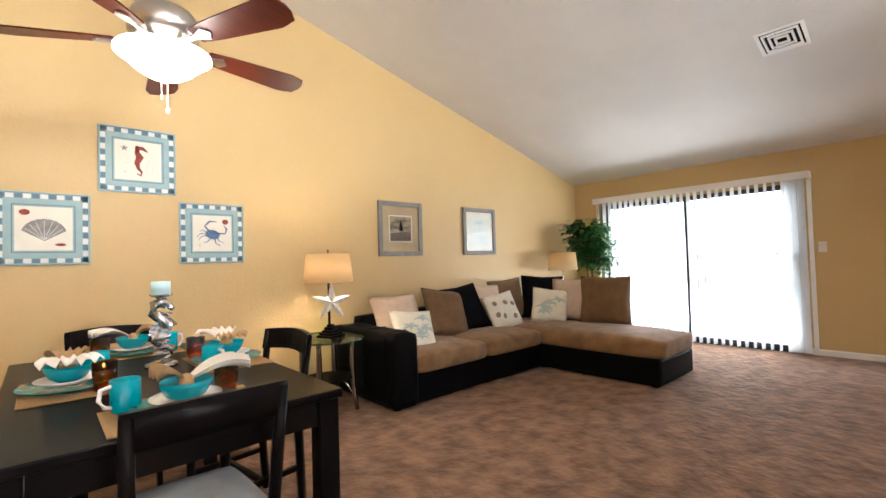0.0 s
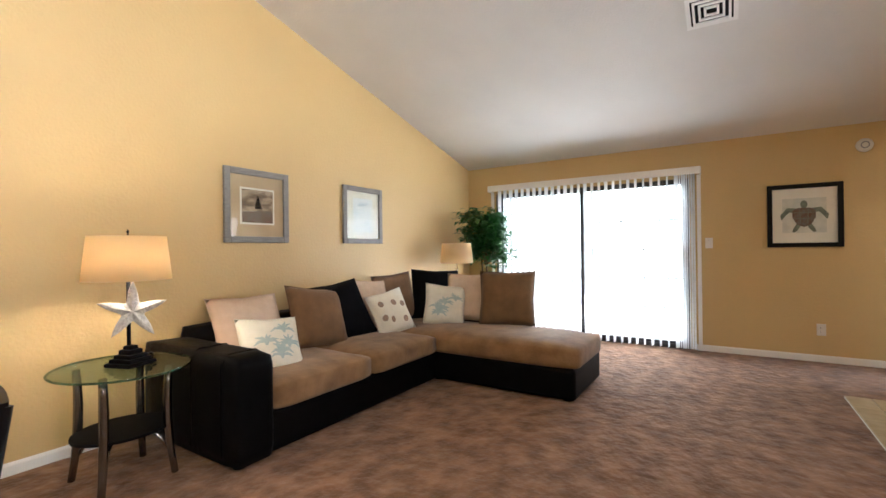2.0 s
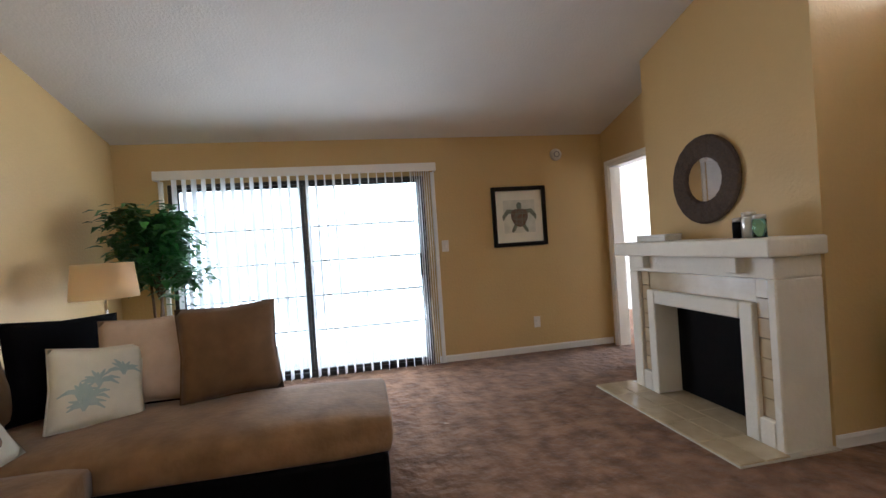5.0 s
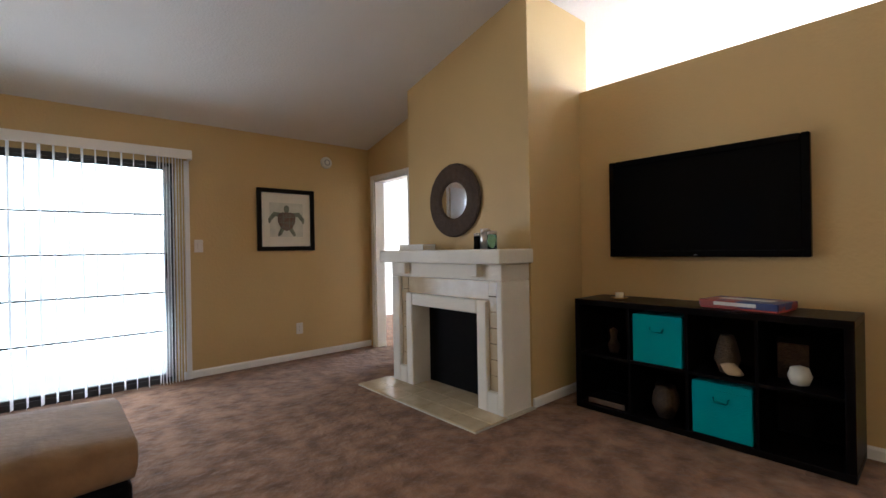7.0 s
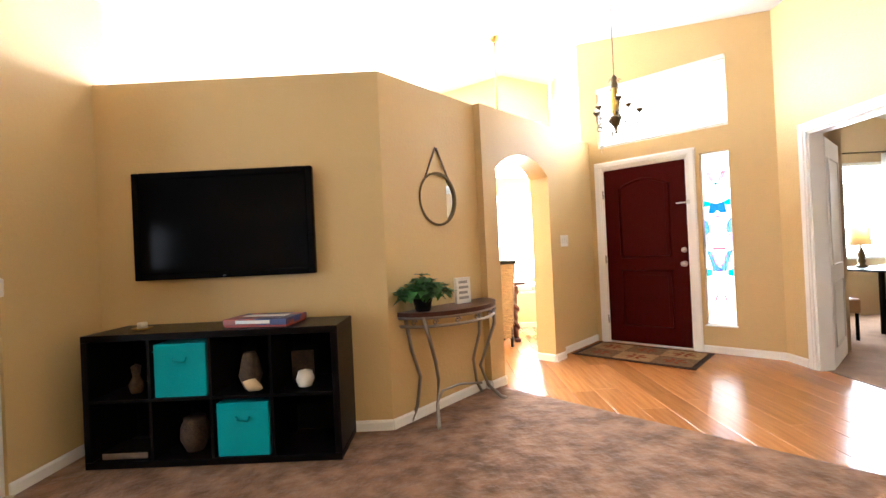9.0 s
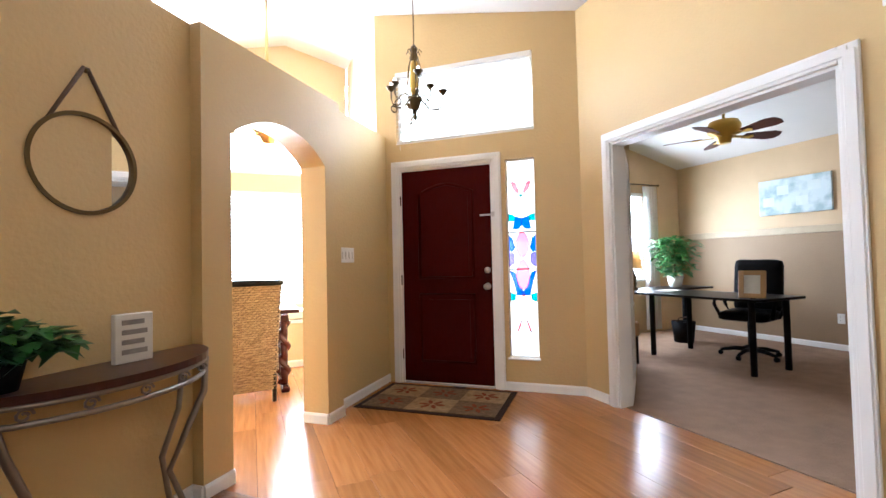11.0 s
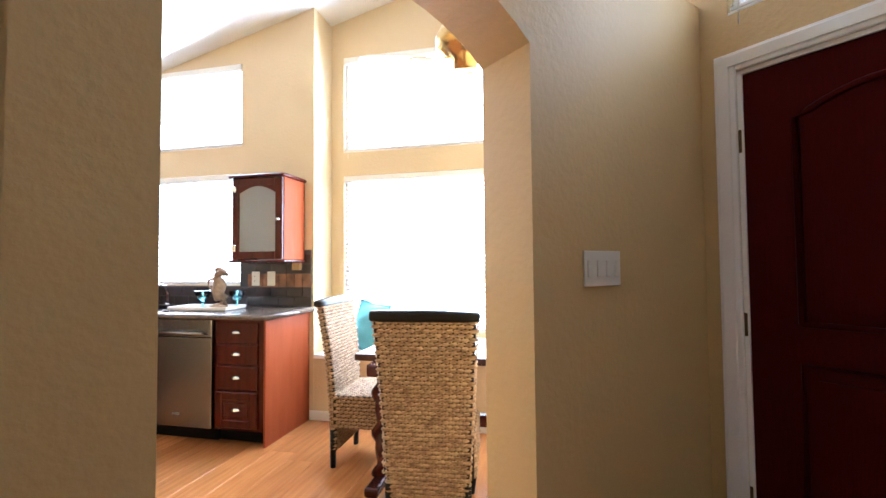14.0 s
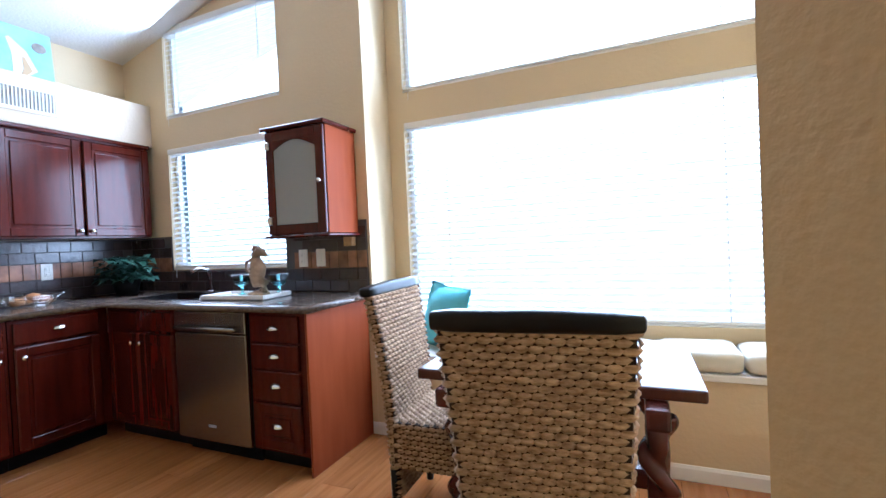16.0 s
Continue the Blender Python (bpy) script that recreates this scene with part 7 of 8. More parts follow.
def worktop():
    e = thing("worktop", Matrix.Identity(4), "brown granite-look worktop with a rounded front edge", "worktop")
    z0, z1 = 0.886, 0.926
    sx0, sx1, sy0, sy1 = 3.36, 3.98, -5.32, -4.96
    for lo, hi in (((2.285, -5.435), (sx0, -4.815)), ((sx1, -5.435), (4.675, -4.815)), ((sx0, -5.435), (sx1, sy0)), ((sx0, sy1), (sx1, -4.815))):
        part("slab", box((*lo, z0), (*hi, z1)), GRANITE, e)
    part("slab", box((4.012, -4.815, z0), (4.675, -3.92, z1)), GRANITE, e)
    part("front_edge", tube([(2.285, -5.43, 0.906), (2.285, -4.815, 0.906), (4.012, -4.815, 0.906), (4.012, -3.92, 0.906)], 0.02, 8), GRANITE, e)
    s = thing("sink", Matrix.Identity(4), "dark inset kitchen sink", "sink")
    part("basin_floor", box((sx0, sy0, 0.74), (sx1, sy1, 0.75)), BLACK, s)
    for lo, hi in (((sx0, sy0), (sx0 + 0.01, sy1)), ((sx1 - 0.01, sy0), (sx1, sy1)), ((sx0 + 0.01, sy0), (sx1 - 0.01, sy0 + 0.01)), ((sx0 + 0.01, sy1 - 0.01), (sx1 - 0.01, sy1))):
        part("basin_wall", box((*lo, 0.75), (*hi, 0.93)), BLACK, s)
    f = thing("kitchen_faucet", at(3.66, -5.36, 0.927), "small steel kitchen faucet", "faucet")
    part("base", lathe([(0.03, 0), (0.028, 0.012), (0.016, 0.02)], 14), STEEL, f)
    part("spout", tube([(0, 0, 0.015), (0, 0, 0.11), (0.0, 0.02, 0.17), (0.0, 0.09, 0.19), (0.0, 0.16, 0.165)], [0.014, 0.013, 0.013, 0.012, 0.011], 8), STEEL, f)
    part("lever", tube([(0, 0, 0.11), (0.03, -0.01, 0.16), (0.045, -0.01, 0.185)], 0.007, 6), STEEL, f)


worktop()


def wall_cabinet(m, w, h, label, doors):
    e = thing("wall_cabinet", m, label, "cabinet", "kitchen wall cabinets")
    part("body", box((0, 0, 0), (w, 0.31, h)), CABINET, e)
    part("crown", box((-0.012, -0.035, h), (w, 0.31, h + 0.03), 0.006, 1), CABINET, e)
    n = doors
    for k in range(n):
        x0, x1 = w * k / n + 0.008, w * (k + 1) / n - 0.008
        d = shaker(e, x0, x1, 0.012, h - 0.012)
        knob(d, (x1 - 0.03 if k % 2 == 0 else x0 + 0.03, -0.024, 0.05), 0)
    return e


wall_cabinet(at(4.365, -4.42, 1.375, -90), 0.98, 0.715, "dark cherry double-door wall cabinet", 2)
wall_cabinet(at(4.365, -3.70, 1.375, -90), 0.715, 0.715, "dark cherry wall cabinet with two doors", 2)
tagged(link_mesh("soffit", box((4.36, -5.44, 2.12), (4.68, -3.0, 2.457)), CREAMWALL), "pale painted soffit above the wall cabinets", "soffit", kind="structure")
e = thing("soffit_vent", at(4.36, -4.62, 2.297, -90), "white wall air register on the soffit", "vent")
part("frame", frame_bars(0.346, 0.174, 0.022, -0.012, -0.002, 0.003), TRIM, e)
part("backing", rect(0.30, 0.13, -0.004, -0.001), GREYART, e)
for k in range(15):
    x = -0.147 + 0.0205 * k
    part("slat", box((x, -0.009, -0.064), (x + 0.009, -0.003, 0.064)), PALETONE, e)
e = thing("canvas_print", at(4.60, -4.685, 2.459, -90), "teal beach canvas with a shell, standing on the soffit", "picture")
lean = Matrix.Rotation(radians(-6), 4, "X") @ Matrix.Scale(0.715, 4)
part("canvas", moved(box((-0.30, -0.02, 0.0), (0.30, 0.01, 0.60), 0.003, 1), lean), mat("pale_teal_paint", (0.26, 0.50, 0.50), 0.8, colour2=(0.40, 0.58, 0.55), scale=4), e)
part("shell_shape", moved(plate(ribbon([(-0.02, 0.05), (0.06, 0.18), (0.02, 0.32), (-0.06, 0.45)], [0.05, 0.2, 0.13, 0.03]), -0.024, -0.019), lean), PAPER, e)
part("shell_shade", moved(plate(ribbon([(0.02, 0.06), (0.08, 0.16), (0.05, 0.28)], [0.02, 0.07, 0.02]), -0.027, -0.023), lean), TANMAT, e)
part("plant_shape", moved(plate(ellipse(0.19, 0.42, 0.06, 0.05, 12), -0.024, -0.019), lean), GREYART, e)


def glass_cabinet():
    w, h = 0.455, 0.645
    e = thing("glass_cabinet", at(2.815, -5.13, 1.315, 180), "cherry wall cabinet with an arched frosted glass door", "cabinet")
    # sides in the brightened cherry, light painted in
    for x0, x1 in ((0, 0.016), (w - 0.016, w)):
        part("side", box((x0, 0, 0), (x1, 0.30, h), 0.002, 1), CABSIDE_LIT, e, "cherry side panel with light painted into its colour")
    part("top", box((-0.02, -0.04, h), (w + 0.02, 0.30, h + 0.025), 0.006, 1), CABINET, e)
    part("bottom", box((-0.02, -0.03, -0.02), (w + 0.02, 0.30, 0.0), 0.006, 1), CABINET, e)
    part("back", box((0.016, 0.29, 0), (w - 0.016, 0.30, h)), TRIM, e)
    for z in (0.22, 0.44):
        part("shelf", box((0.016, 0.02, z), (w - 0.016, 0.29, z + 0.016)), TRIM, e)
    d = part("door", moved(frame_bars(w - 0.01, h - 0.006, 0.062, -0.022, -0.002, 0.004), Matrix.Translation((w / 2, 0, h / 2))), CABINET, e)
    arch = [(0.06, h - 0.05)] + [(0.06 + (w - 0.12) * k / 14, h - 0.125 + 0.058 * math.sin(math.pi * k / 14)) for k in range(15)] + [(w - 0.06, h - 0.05)]
    part("arched_rail", plate(arch, -0.020, -0.004), CABINET, d)
    part("frosted_glass", box((0.06, -0.012, 0.06), (w - 0.06, -0.008, h - 0.06)), frosted("frosted_cabinet_glass", (0.52, 0.55, 0.55), 0.6), d)
    for z in (0.09, h - 0.09):
        part("hinge", box((0.006, -0.032, z - 0.025), (0.045, -0.022, z + 0.025), 0.003, 1), CHROME, d, "chrome hinge")
    knob(d, (w - 0.03, -0.022, h * 0.48), 0)
    f = thing("sensor_box", at(2.42, -5.438, 1.29, 180), "small beige box under the glass cabinet", "box")
    part("body", box((-0.035, -0.05, -0.06), (0.035, -0.001, 0.0), 0.004, 1), STRAW, f)


glass_cabinet()
wall_plate(at(2.82, -5.428, 1.16, 180), 0.075, 0.12, "white wall outlet plate over the worktop", 0, 2)
wall_plate(at(2.67, -5.428, 1.16, 180), 0.075, 0.12, "white light switch plate over the worktop", 1)
wall_plate(at(4.668, -4.81, 1.14, -90), 0.075, 0.12, "white wall outlet plate over the worktop", 0, 2)


def tray_set():
    t = thing("serving_tray", at(3.02, -5.10, 0.927, 4), "white rectangular ceramic tray on the worktop", "tray")
    part("base", box((-0.24, -0.12, 0.0), (0.24, 0.12, 0.012), 0.004, 1), WHITECHINA, t)
    for lo, hi in (((-0.25, -0.13), (0.25, -0.118)), ((-0.25, 0.118), (0.25, 0.13)), ((-0.25, -0.118), (-0.238, 0.118)), ((0.238, -0.118), (0.25, 0.118))):
        part("rim", box((*lo, 0.004), (*hi, 0.03), 0.003, 1), WHITECHINA, t)
    s = thing("seahorse_figure", at(2.93, -5.12, 0.940, 180), "sandy brown seahorse figure on the tray", "figurine")
    body = [(0.02, 0, 0.03), (0.05, 0, 0.035), (0.055, 0, 0.075), (0.0, 0, 0.085), (-0.01, 0, 0.13), (0.005, 0, 0.18), (-0.01, 0, 0.225), (-0.015, 0, 0.265), (0.02, 0, 0.285), (0.05, 0, 0.27), (0.075, 0, 0.255)]
    bm = tube(body, [0.02, 0.026, 0.03, 0.045, 0.05, 0.05, 0.036, 0.03, 0.032, 0.022, 0.012], 12)
    for k in range(5):
        tube([(-0.03 + 0.012 * k, 0, 0.29 + 0.012 * math.sin(k)), (-0.035 + 0.014 * k, 0, 0.32)], [0.012, 0.004], 6, bm)
    tube([(-0.05, 0, 0.13), (-0.10, 0, 0.17), (-0.10, 0, 0.21), (-0.04, 0, 0.24)], 0.01, 7, bm)
    lathe([(0.07, 0), (0.065, 0.02), (0.02, 0.035)], 14, bm)
    part("body", bm, SANDSTONE, s)
    for x in (3.12, 2.80):
        b = thing("glass_bowl", at(x, -5.16, 0.940), "small footed aqua glass bowl on the tray", "bowl", "aqua bowls on the tray")
        part("body", lathe([(0.03, 0), (0.01, 0.012), (0.01, 0.05), (0.04, 0.07), (0.065, 0.13), (0.06, 0.13), (0.036, 0.078), (0, 0.066)], 18), AQUA, b)
    p = thing("potted_plant", at(4.36, -5.18, 0.927), "bushy blue-green artificial plant in the worktop corner", "plant")
    part("pot", lathe([(0.07, 0), (0.10, 0.12), (0.09, 0.12), (0, 0.1)], 16), BLACK, p)

    def place(r):
        a, q = r.uniform(0, 6.283), r.random() ** 0.5
        return (0.2 * q * math.cos(a), 0.15 * q * math.sin(a), 0.12 + 0.17 * r.random())
    part("foliage", leaves_bm(320, place, 0.075, 31, 0.5, 0.7), BLUELEAF, p)
    b = thing("wire_basket", at(4.42, -4.60, 0.927) @ Matrix.Scale(0.8, 4), "chrome wire basket of brown bread rolls", "basket")
    for z, r in ((0.004, 0.09), (0.03, 0.105), (0.06, 0.125), (0.08, 0.14)):
        part("hoop", tube([(r * math.cos(6.283 * k / 20), 1.5 * r * math.sin(6.283 * k / 20), z) for k in range(21)], 0.003, 5), CHROME, b)
    for k in range(14):
        a = 6.283 * k / 14
        part("wire", tube([(0.09 * math.cos(a), 0.135 * math.sin(a), 0.004), (0.14 * math.cos(a), 0.21 * math.sin(a), 0.08)], 0.0025, 5), CHROME, b)
    part("handle", tube([(0, -0.21, 0.08), (0, -0.25, 0.09), (0, -0.25, 0.085)], 0.004, 5), CHROME, b)
    for k, (x, y) in enumerate(((0.0, -0.1), (0.03, 0.02), (-0.03, 0.1), (0.0, -0.02))):
        r = thing("bread_roll", at(4.42 + 0.8 * x, -4.60 + 0.8 * y, 0.955 + 0.02 * (k == 3), 40 * k) @ Matrix.Scale(0.85, 4), "brown crusty bread roll in the basket", "bread", "rolls in the basket")
        part("crust", lathe([(0.0, -0.025), (0.04, -0.015), (0.05, 0.01), (0.035, 0.035), (0.0, 0.045)], 14), mat("bread_crust", (0.42, 0.20, 0.07), 0.7, colour2=(0.30, 0.12, 0.04), scale=20), r)
    c = thing("tulip_canvas", at(4.655, -4.20, 0.927, -90), "small canvas of white tulips on blue", "picture")
    part("canvas", box((-0.16, -0.02, 0), (0.16, 0.0, 0.26), 0.003, 1), mat("pale_blue_paint", (0.30, 0.42, 0.55), 0.7), c)
    bm = bmesh.new()
    for x, z in ((-0.09, 0.15), (-0.03, 0.18), (0.03, 0.16), (-0.06, 0.11)):
        plate(ellipse(x, z, 0.028, 0.04, 10), -0.022, -0.019, bm)
    part("flowers", bm, PAPER, c)


tray_set()


def stove():
    e = thing("kitchen_range", at(4.03, -3.14, 0, -90), "stainless steel kitchen range with black grates", "stove")
    part("body", box((0.004, 0.02, 0.09), (0.756, 0.64, 0.905)), STEEL, e)
    part("oven_door", box((0.01, -0.01, 0.30), (0.75, 0.02, 0.78), 0.006, 2), STEEL, e)
    part("oven_window", box((0.14, -0.013, 0.40), (0.62, -0.009, 0.66)), SCREEN, e)
    part("oven_handle", tube([(0.06, -0.01, 0.73), (0.07, -0.05, 0.735), (0.69, -0.05, 0.735), (0.70, -0.01, 0.73)], 0.012, 8), STEEL, e)
    part("drawer", box((0.01, -0.01, 0.10), (0.75, 0.02, 0.28), 0.006, 2), STEEL, e)
    part("control_panel", box((0.01, -0.01, 0.79), (0.75, 0.02, 0.90), 0.006, 2), STEEL, e)
    part("cooktop", box((0.006, 0.0, 0.905), (0.754, 0.64, 0.922), 0.004, 1), BLACK, e)
    for k in range(2):
        part("grate", moved(frame_bars(0.34, 0.5, 0.014, -0.02, 0.0, 0), Matrix.Translation((0.19 + 0.38 * k, 0.32, 0.945)) @ Matrix.Rotation(radians(90), 4, "X")), BLACK, e)
    part("foot", box((0.03, 0.1, 0.0), (0.73, 0.6, 0.09)), BLACK, e)


stove()

# ---- breakfast nook: seagrass chairs, trestle table, seat cushions ----


def weave(surface, nu, nv, bm, w, h, t):
    """Flat lozenges laid in staggered rows over surface(a, b), which gives a place, its normal, its across and its up."""
    for j in range(nv):
        for i in range(nu):
            a = (i + 0.5 + 0.5 * (j % 2)) / (nu + 0.5)
            p, n, s, u = surface(a, (j + 0.5) / nv)
            tilt = u * 0.14 * h
            k = [bm.verts.new(p + s * w * x + u * h * y + n * t * z + tilt * x) for x, y, z in ((-0.5, 0, 0), (-0.22, 0.5, 0.2), (0.22, 0.5, 0.2), (0.5, 0, 0), (0.22, -0.5, 0.2), (-0.22, -0.5, 0.2), (-0.2, 0, 1), (0.2, 0, 1))]
            for f in ((0, 6, 1), (1, 6, 7, 2), (2, 7, 3), (3, 7, 4), (4, 7, 6, 5), (5, 6, 0)):
                bm.faces.new([k[q] for q in f]).smooth = True
    return bm


def wicker_chair():
    e = thing("wicker_chair", Matrix.Identity(4), "high-backed woven seagrass chair with a dark wood top rail and legs", "chair", "chairs in the breakfast nook")
    # seat towards +y, back at -y
    prof = [(-0.20, 0.22), (-0.205, 0.45), (-0.215, 0.62), (-0.235, 0.8), (-0.27, 1.0)]

    def yb(z):
        for (y0, z0), (y1, z1) in zip(prof, prof[1:]):
            if z <= z1:
                return y0 + (y1 - y0) * (z - z0) / (z1 - z0)
        return prof[-1][0]

    def half(z):
        return 0.195 + 0.05 * max(z - 0.22, 0) / 0.78
    core = bmesh.new()
    rows = []
    for k in range(9):
        z = 0.11 + 0.90 * k / 8
        rows.append([core.verts.new((sx * (half(z) - 0.006), yb(z) + dy, z)) for sx, dy in ((-1, 0.006), (1, 0.006), (1, 0.036), (-1, 0.036))])
    for a, b in zip(rows, rows[1:]):
        for k in range(4):
            core.faces.new((a[k], a[(k + 1) % 4], b[(k + 1) % 4], b[k]))
    core.faces.new(rows[0][::-1])
    core.faces.new(rows[-1])
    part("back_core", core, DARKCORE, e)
    bm = bmesh.new()

    def back(side):
        def f(a, b):
            z = 0.11 + 0.90 * b
            s = Vector((1, 0, 0))
            n = Vector((0, -1 if side == 0 else 1, 0))
            return Vector(((a - 0.5) * 2 * half(z), yb(z) + (0.004 if side == 0 else 0.038), z)), n, s, Vector((0, 0, 1))
        return f
    weave(back(0), 13, 44, bm, 0.046, 0.0200, 0.014)
    weave(back(1), 13, 44, bm, 0.046, 0.0200, 0.014)

    def edge(sx):
        def f(a, b):
            z = 0.11 + 0.90 * b
            return Vector((sx * (half(z) - 0.003), yb(z) + 0.021 + (a - 0.5) * 0.04, z)), Vector((sx, 0, 0)), Vector((0, 1, 0)), Vector((0, 0, 1))
        return f
    for sx in (-1, 1):
        weave(edge(sx), 1, 44, bm, 0.046, 0.019, 0.012)
    tagged(part("back_weave", bm, SEAGRASS, e, "woven seagrass back"), kind="stuff")
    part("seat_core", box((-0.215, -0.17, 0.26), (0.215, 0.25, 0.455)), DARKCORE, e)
    bm = bmesh.new()
    weave(lambda a, b: (Vector(((a - 0.5) * 0.44, 0.25 - 0.42 * b, 0.456)), Vector((0, 0, 1)), Vector((1, 0, 0)), Vector((0, 1, 0))), 12, 20, bm, 0.040, 0.0205, 0.014)
    for sx in (-1, 1):
        weave(lambda a, b, sx=sx: (Vector((sx * 0.216, -0.17 + 0.42 * a, 0.26 + 0.195 * b)), Vector((sx, 0, 0)), Vector((0, 1, 0)), Vector((0, 0, 1))), 12, 9, bm, 0.040, 0.0205, 0.014)
    weave(lambda a, b: (Vector(((a - 0.5) * 0.43, 0.252, 0.26 + 0.195 * b)), Vector((0, 1, 0)), Vector((1, 0, 0)), Vector((0, 0, 1))), 12, 9, bm, 0.040, 0.0205, 0.014)
    tagged(part("seat_weave", bm, SEAGRASS, e, "woven seagrass seat"), kind="stuff")
    part("top_rail", cushion_bm((-0.258, -0.29, 1.0), (0.258, -0.225, 1.055), 0.02, 0.0), BLACK_FRAME, e, "dark wooden top rail")
    for sx in (-1, 1):
        part("back_leg", tube([(sx * 0.185, -0.185, 0.004), (sx * 0.185, -0.185, 0.24)], [0.018, 0.022], 8), BLACK_FRAME, e)
        part("front_leg", tube([(sx * 0.18, 0.215, 0.004), (sx * 0.19, 0.22, 0.12)], [0.016, 0.022], 8), BLACK_FRAME, e)
        part("leg_wrap", tube([(sx * 0.187, 0.22, 0.11), (sx * 0.19, 0.215, 0.27)], [0.026, 0.034], 10), SEAGRASS, e)
    return e


wc = wicker_chair()
wc.matrix_world = at(0.97, -4.305, 0.0, 186)
copy_thing(wc, at(1.535, -4.86, 0.0, 92))


def twist_bm(z0, z1, r, turns, way):
    """A two-stranded rope turning about an upright axis."""
    bm = bmesh.new()
    n, seg = 56, 20
    rings = []
    for j in range(n + 1):
        f = j / n
        a0 = way * turns * math.pi * f * 2
        ring = []
        for k in range(seg):
            a = 2 * math.pi * k / seg
            q = r * (0.62 + 0.38 * abs(math.cos(a)) ** 1.4)
            sw = 0.014 * math.cos(a0)
            ring.append(bm.verts.new((q * math.cos(a + a0) * 1.0 + sw, q * math.sin(a + a0), z0 + (z1 - z0) * f)))
        rings.append(ring)
    for a, b in zip(rings, rings[1:]):
        for k in range(seg):
            bm.faces.new((a[k], a[(k + 1) % seg], b[(k + 1) % seg], b[k])).smooth = True
    bm.faces.new(rings[0][::-1])
    bm.faces.new(rings[-1])
    return bm


def trestle_table():
    e = thing("trestle_table", at(1.0, -4.74), "dark trestle table on thick twisted legs", "table")
    part("tabletop", box((-0.48, -0.40, 0.715), (0.48, 0.27, 0.755), 0.008, 2), MAHOGANY, e)
    for sx in (-1, 1):
        for sy in (-1, 1):
            part("twisted_leg", moved(twist_bm(0.05, 0.65, 0.05, 2.6, sx * sy), Matrix.Translation((sx * 0.34, sy * 0.24 - 0.04, 0))), CARVED, e)
        part("foot", box((sx * 0.34 - 0.04, -0.38, 0.003), (sx * 0.34 + 0.04, 0.38, 0.055), 0.015, 2), CARVED, e)
        part("top_brace", box((sx * 0.34 - 0.035, -0.35, 0.645), (sx * 0.34 + 0.035, 0.35, 0.715), 0.012, 2), CARVED, e)
    part("stretcher", box((-0.32, -0.03, 0.3), (0.32, 0.03, 0.37), 0.012, 2), CARVED, e)


trestle_table()
for x0, x1, lab in ((-0.17, 0.24, "cream folded bench cushion on the window seat"), (0.25, 0.62, "cream bench cushion on the window seat"), (0.63, 1.55, "long cream bench cushion on the window seat")):
    e = thing("bench_cushion", at((x0 + x1) / 2, -5.59, 0.536), lab, "cushion", "cushions on the window seat")
    part("cover", cushion_bm((-(x1 - x0) / 2, -0.145, 0), ((x1 - x0) / 2, 0.165, 0.11), 0.035, 0.012), CREAM_CLOTH, e)
pillow((1.90, -5.60, 0.537), 0.42, 0.14, TEALPILLOW, "aqua throw pillow on the window seat", 150, 12, 6, group="pillows on the window seat")
ceiling_fan((0.79, -4.34, 2.335), ceil(0.79), 4, 10, TRIM, mat("polished_brass", (0.60, 0.42, 0.16), 0.25, 1.0), "white bladed brass ceiling fan over the breakfast table", False, 0.56, False)

# ---- kitchen backsplash tiles ----


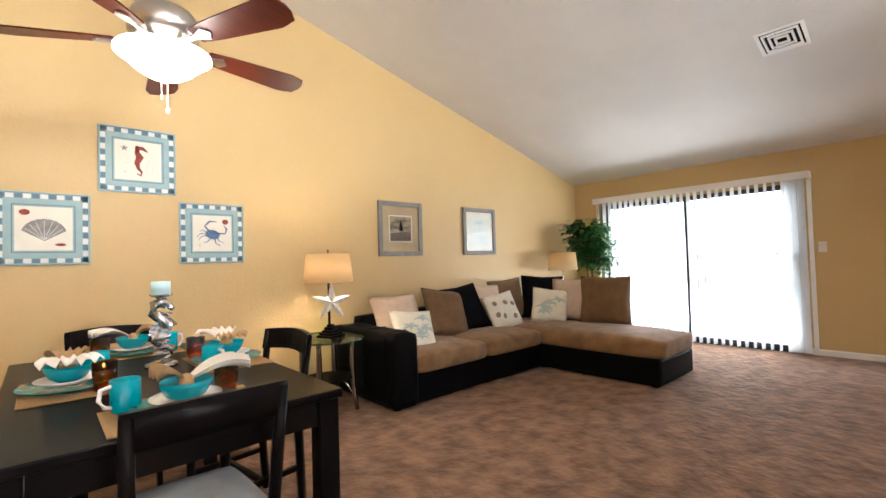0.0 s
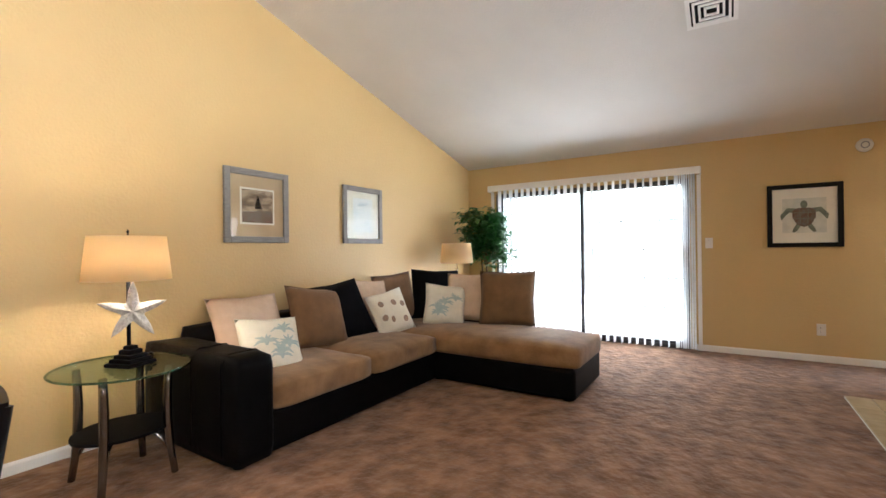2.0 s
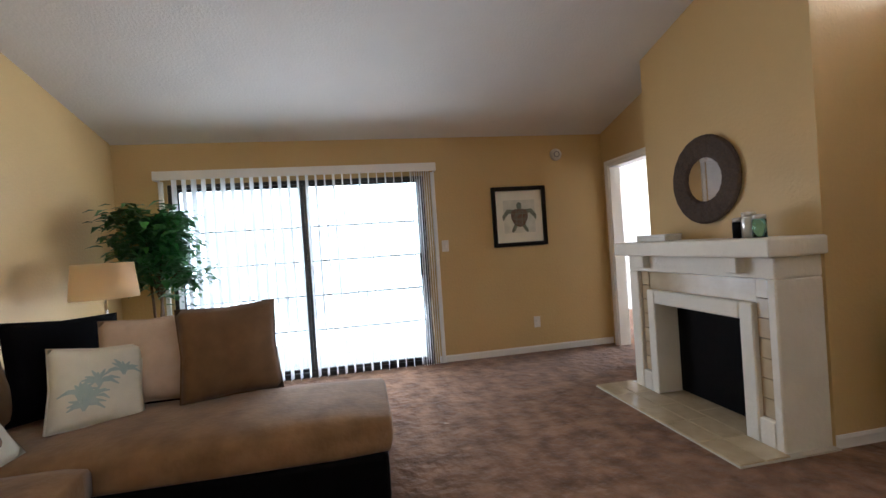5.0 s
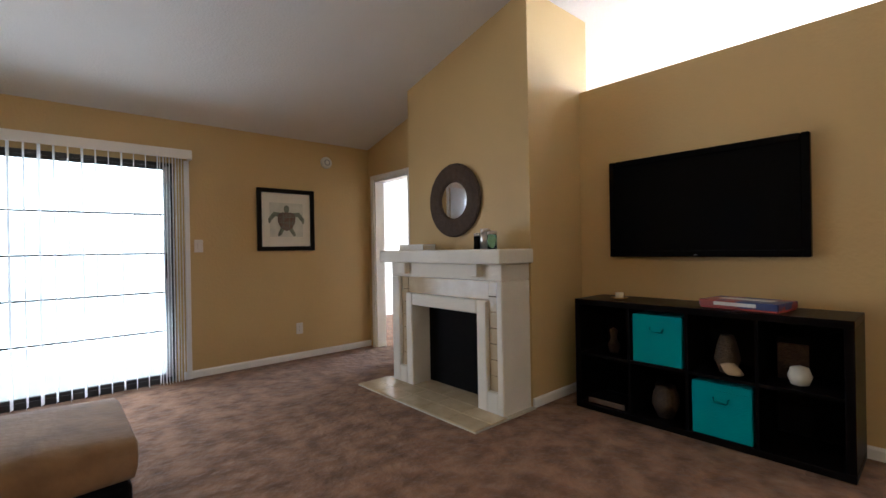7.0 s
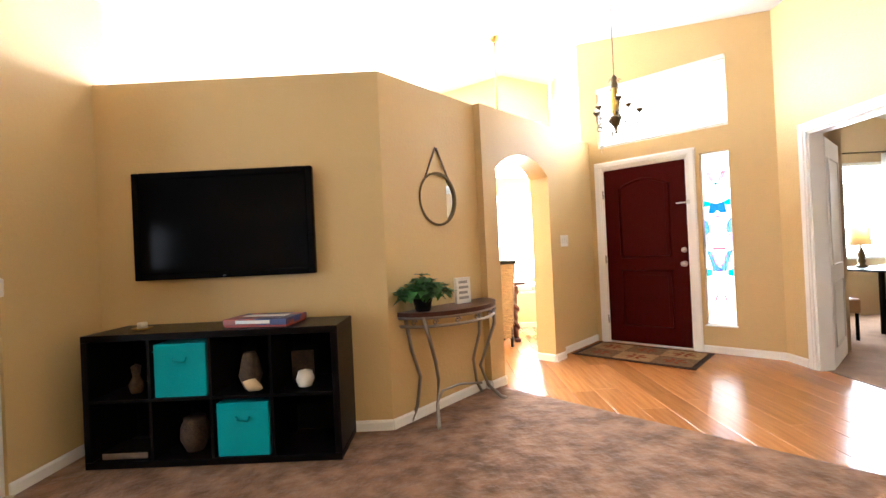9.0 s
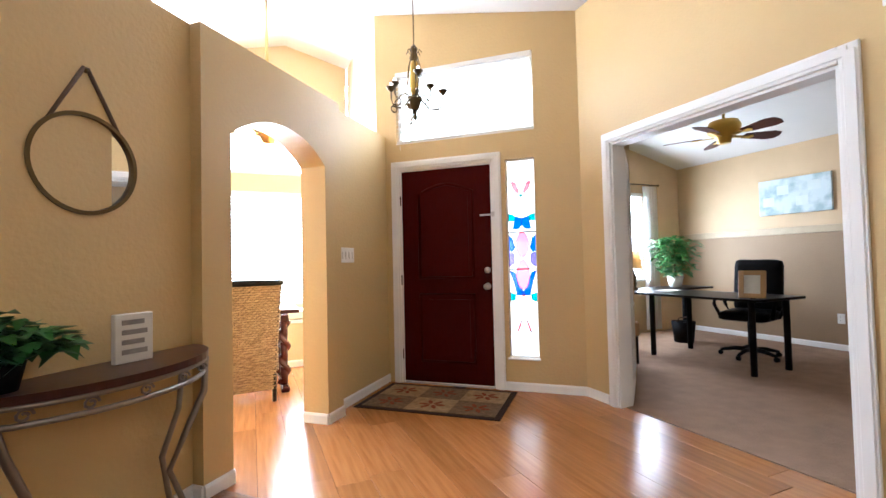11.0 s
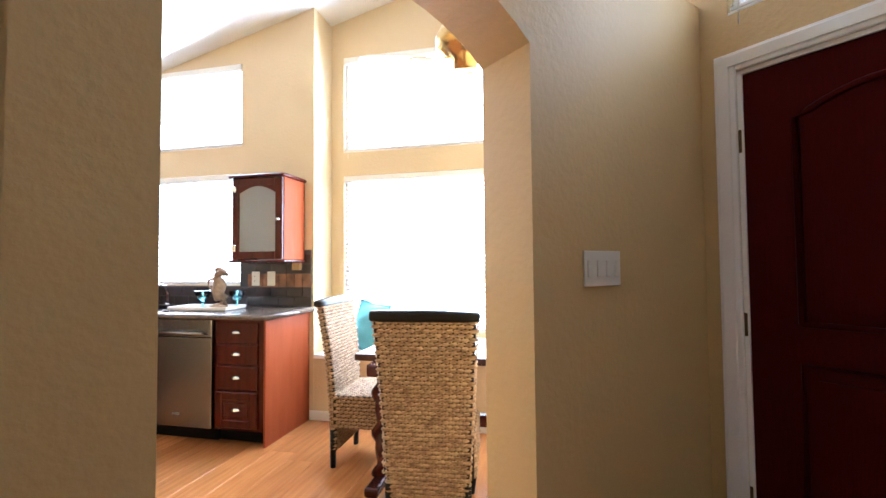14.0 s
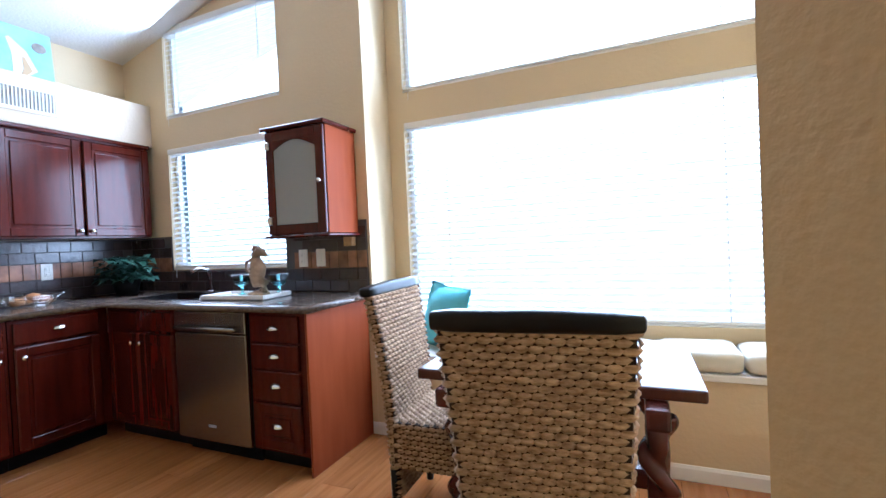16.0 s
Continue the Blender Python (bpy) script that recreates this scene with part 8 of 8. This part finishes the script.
def backsplash():
    e = thing("backsplash", Matrix.Identity(4), "dark slate tile backsplash with a copper tile band", "backsplash", kind="structure")
    part("grout", box((2.30, -5.4385, 0.927), (2.979, -5.432, 1.40)), GROUT, e)
    part("grout", box((2.979, -5.4385, 0.927), (4.171, -5.432, 1.095)), GROUT, e)
    part("grout", box((4.171, -5.4385, 0.927), (4.676, -5.432, 1.372)), GROUT, e)
    part("grout", box((4.672, -5.43, 0.927), (4.679, -3.2, 1.372)), GROUT, e)
    rows = [(0.93, 1.005, 0), (1.009, 1.084, 0), (1.088, 1.20, 1), (1.204, 1.279, 0), (1.283, 1.358, 0)]
    for j, (z0, z1, band) in enumerate(rows):
        step = 0.075 if band else 0.15
        x = 2.305 - (0.075 if j % 2 and not band else 0)
        while x < 4.66:
            x0, x1 = max(x, 2.305), min(x + step - 0.004, 4.668)
            over = x1 > 2.975 and x0 < 4.175
            zt = min(z1, 1.094) if over else z1
            if zt - z0 > 0.03 and x1 - x0 > 0.02:
                part("tile", box((x0, -5.432, z0), (x1, -5.426, zt), 0.0015, 1), COPPER if band else SLATE, e)
            x += step
        y = -5.42 + (0.075 if j % 2 and not band else 0)
        while y < -3.25:
            part("tile", box((4.666, y, z0), (4.672, y + step - 0.004, z1), 0.0015, 1), COPPER if band else SLATE, e)
            y += step


backsplash()

# the kitchen and the nook were laid out from their own corner; bring them to it
for ob in set(scene.objects) - standing:
    if ob.parent is None:
        ob.location += SHIFT

# ---- laminate planks ----


def planks():
    rnd = random.Random(4)
    cache = {}
    edge = [(-1.6, -0.73), (-0.48, -0.63), uv(0.90, -2.36)[:2]]

    def north(x):
        if x > edge[2][0]:
            return -1.5
        for (x0, y0), (x1, y1) in zip(edge, edge[1:]):
            if x0 <= x <= x1:
                return max(y0 + (y1 - y0) * (x - x0) / (x1 - x0), -9)
        return -0.7
    w = 0.19
    x = XW - 0.05
    i = 0
    while x < 4.75:
        y = max(north(x), north(x + w)) + 0.03
        first = rnd.uniform(0.3, 1.2)
        while y > -5.5:
            ln = min(first if first else 1.22, y + 5.5)
            first = 0
            # nothing is laid beyond the entry wall
            key = round(ln, 2)
            if key not in cache:
                me = bpy.data.meshes.new("plank")
                b = box((0.0007, -key + 0.0007, -0.012), (w - 0.0007, -0.0007, 0.0), 0.0012, 1)
                b.to_mesh(me)
                b.free()
                me.materials.append(PLANK)
                cache[key] = me
            mid = Vector((x + w / 2, y - ln / 2, 0))
            if mid.dot(FX) < 3.3 or mid.x > -0.2:
                ob = new("plank", cache[key])
                ob.parent = wood_floor
                ob.location = (x, y, 0)
            y -= ln
        x += w
        i += 1


planks()
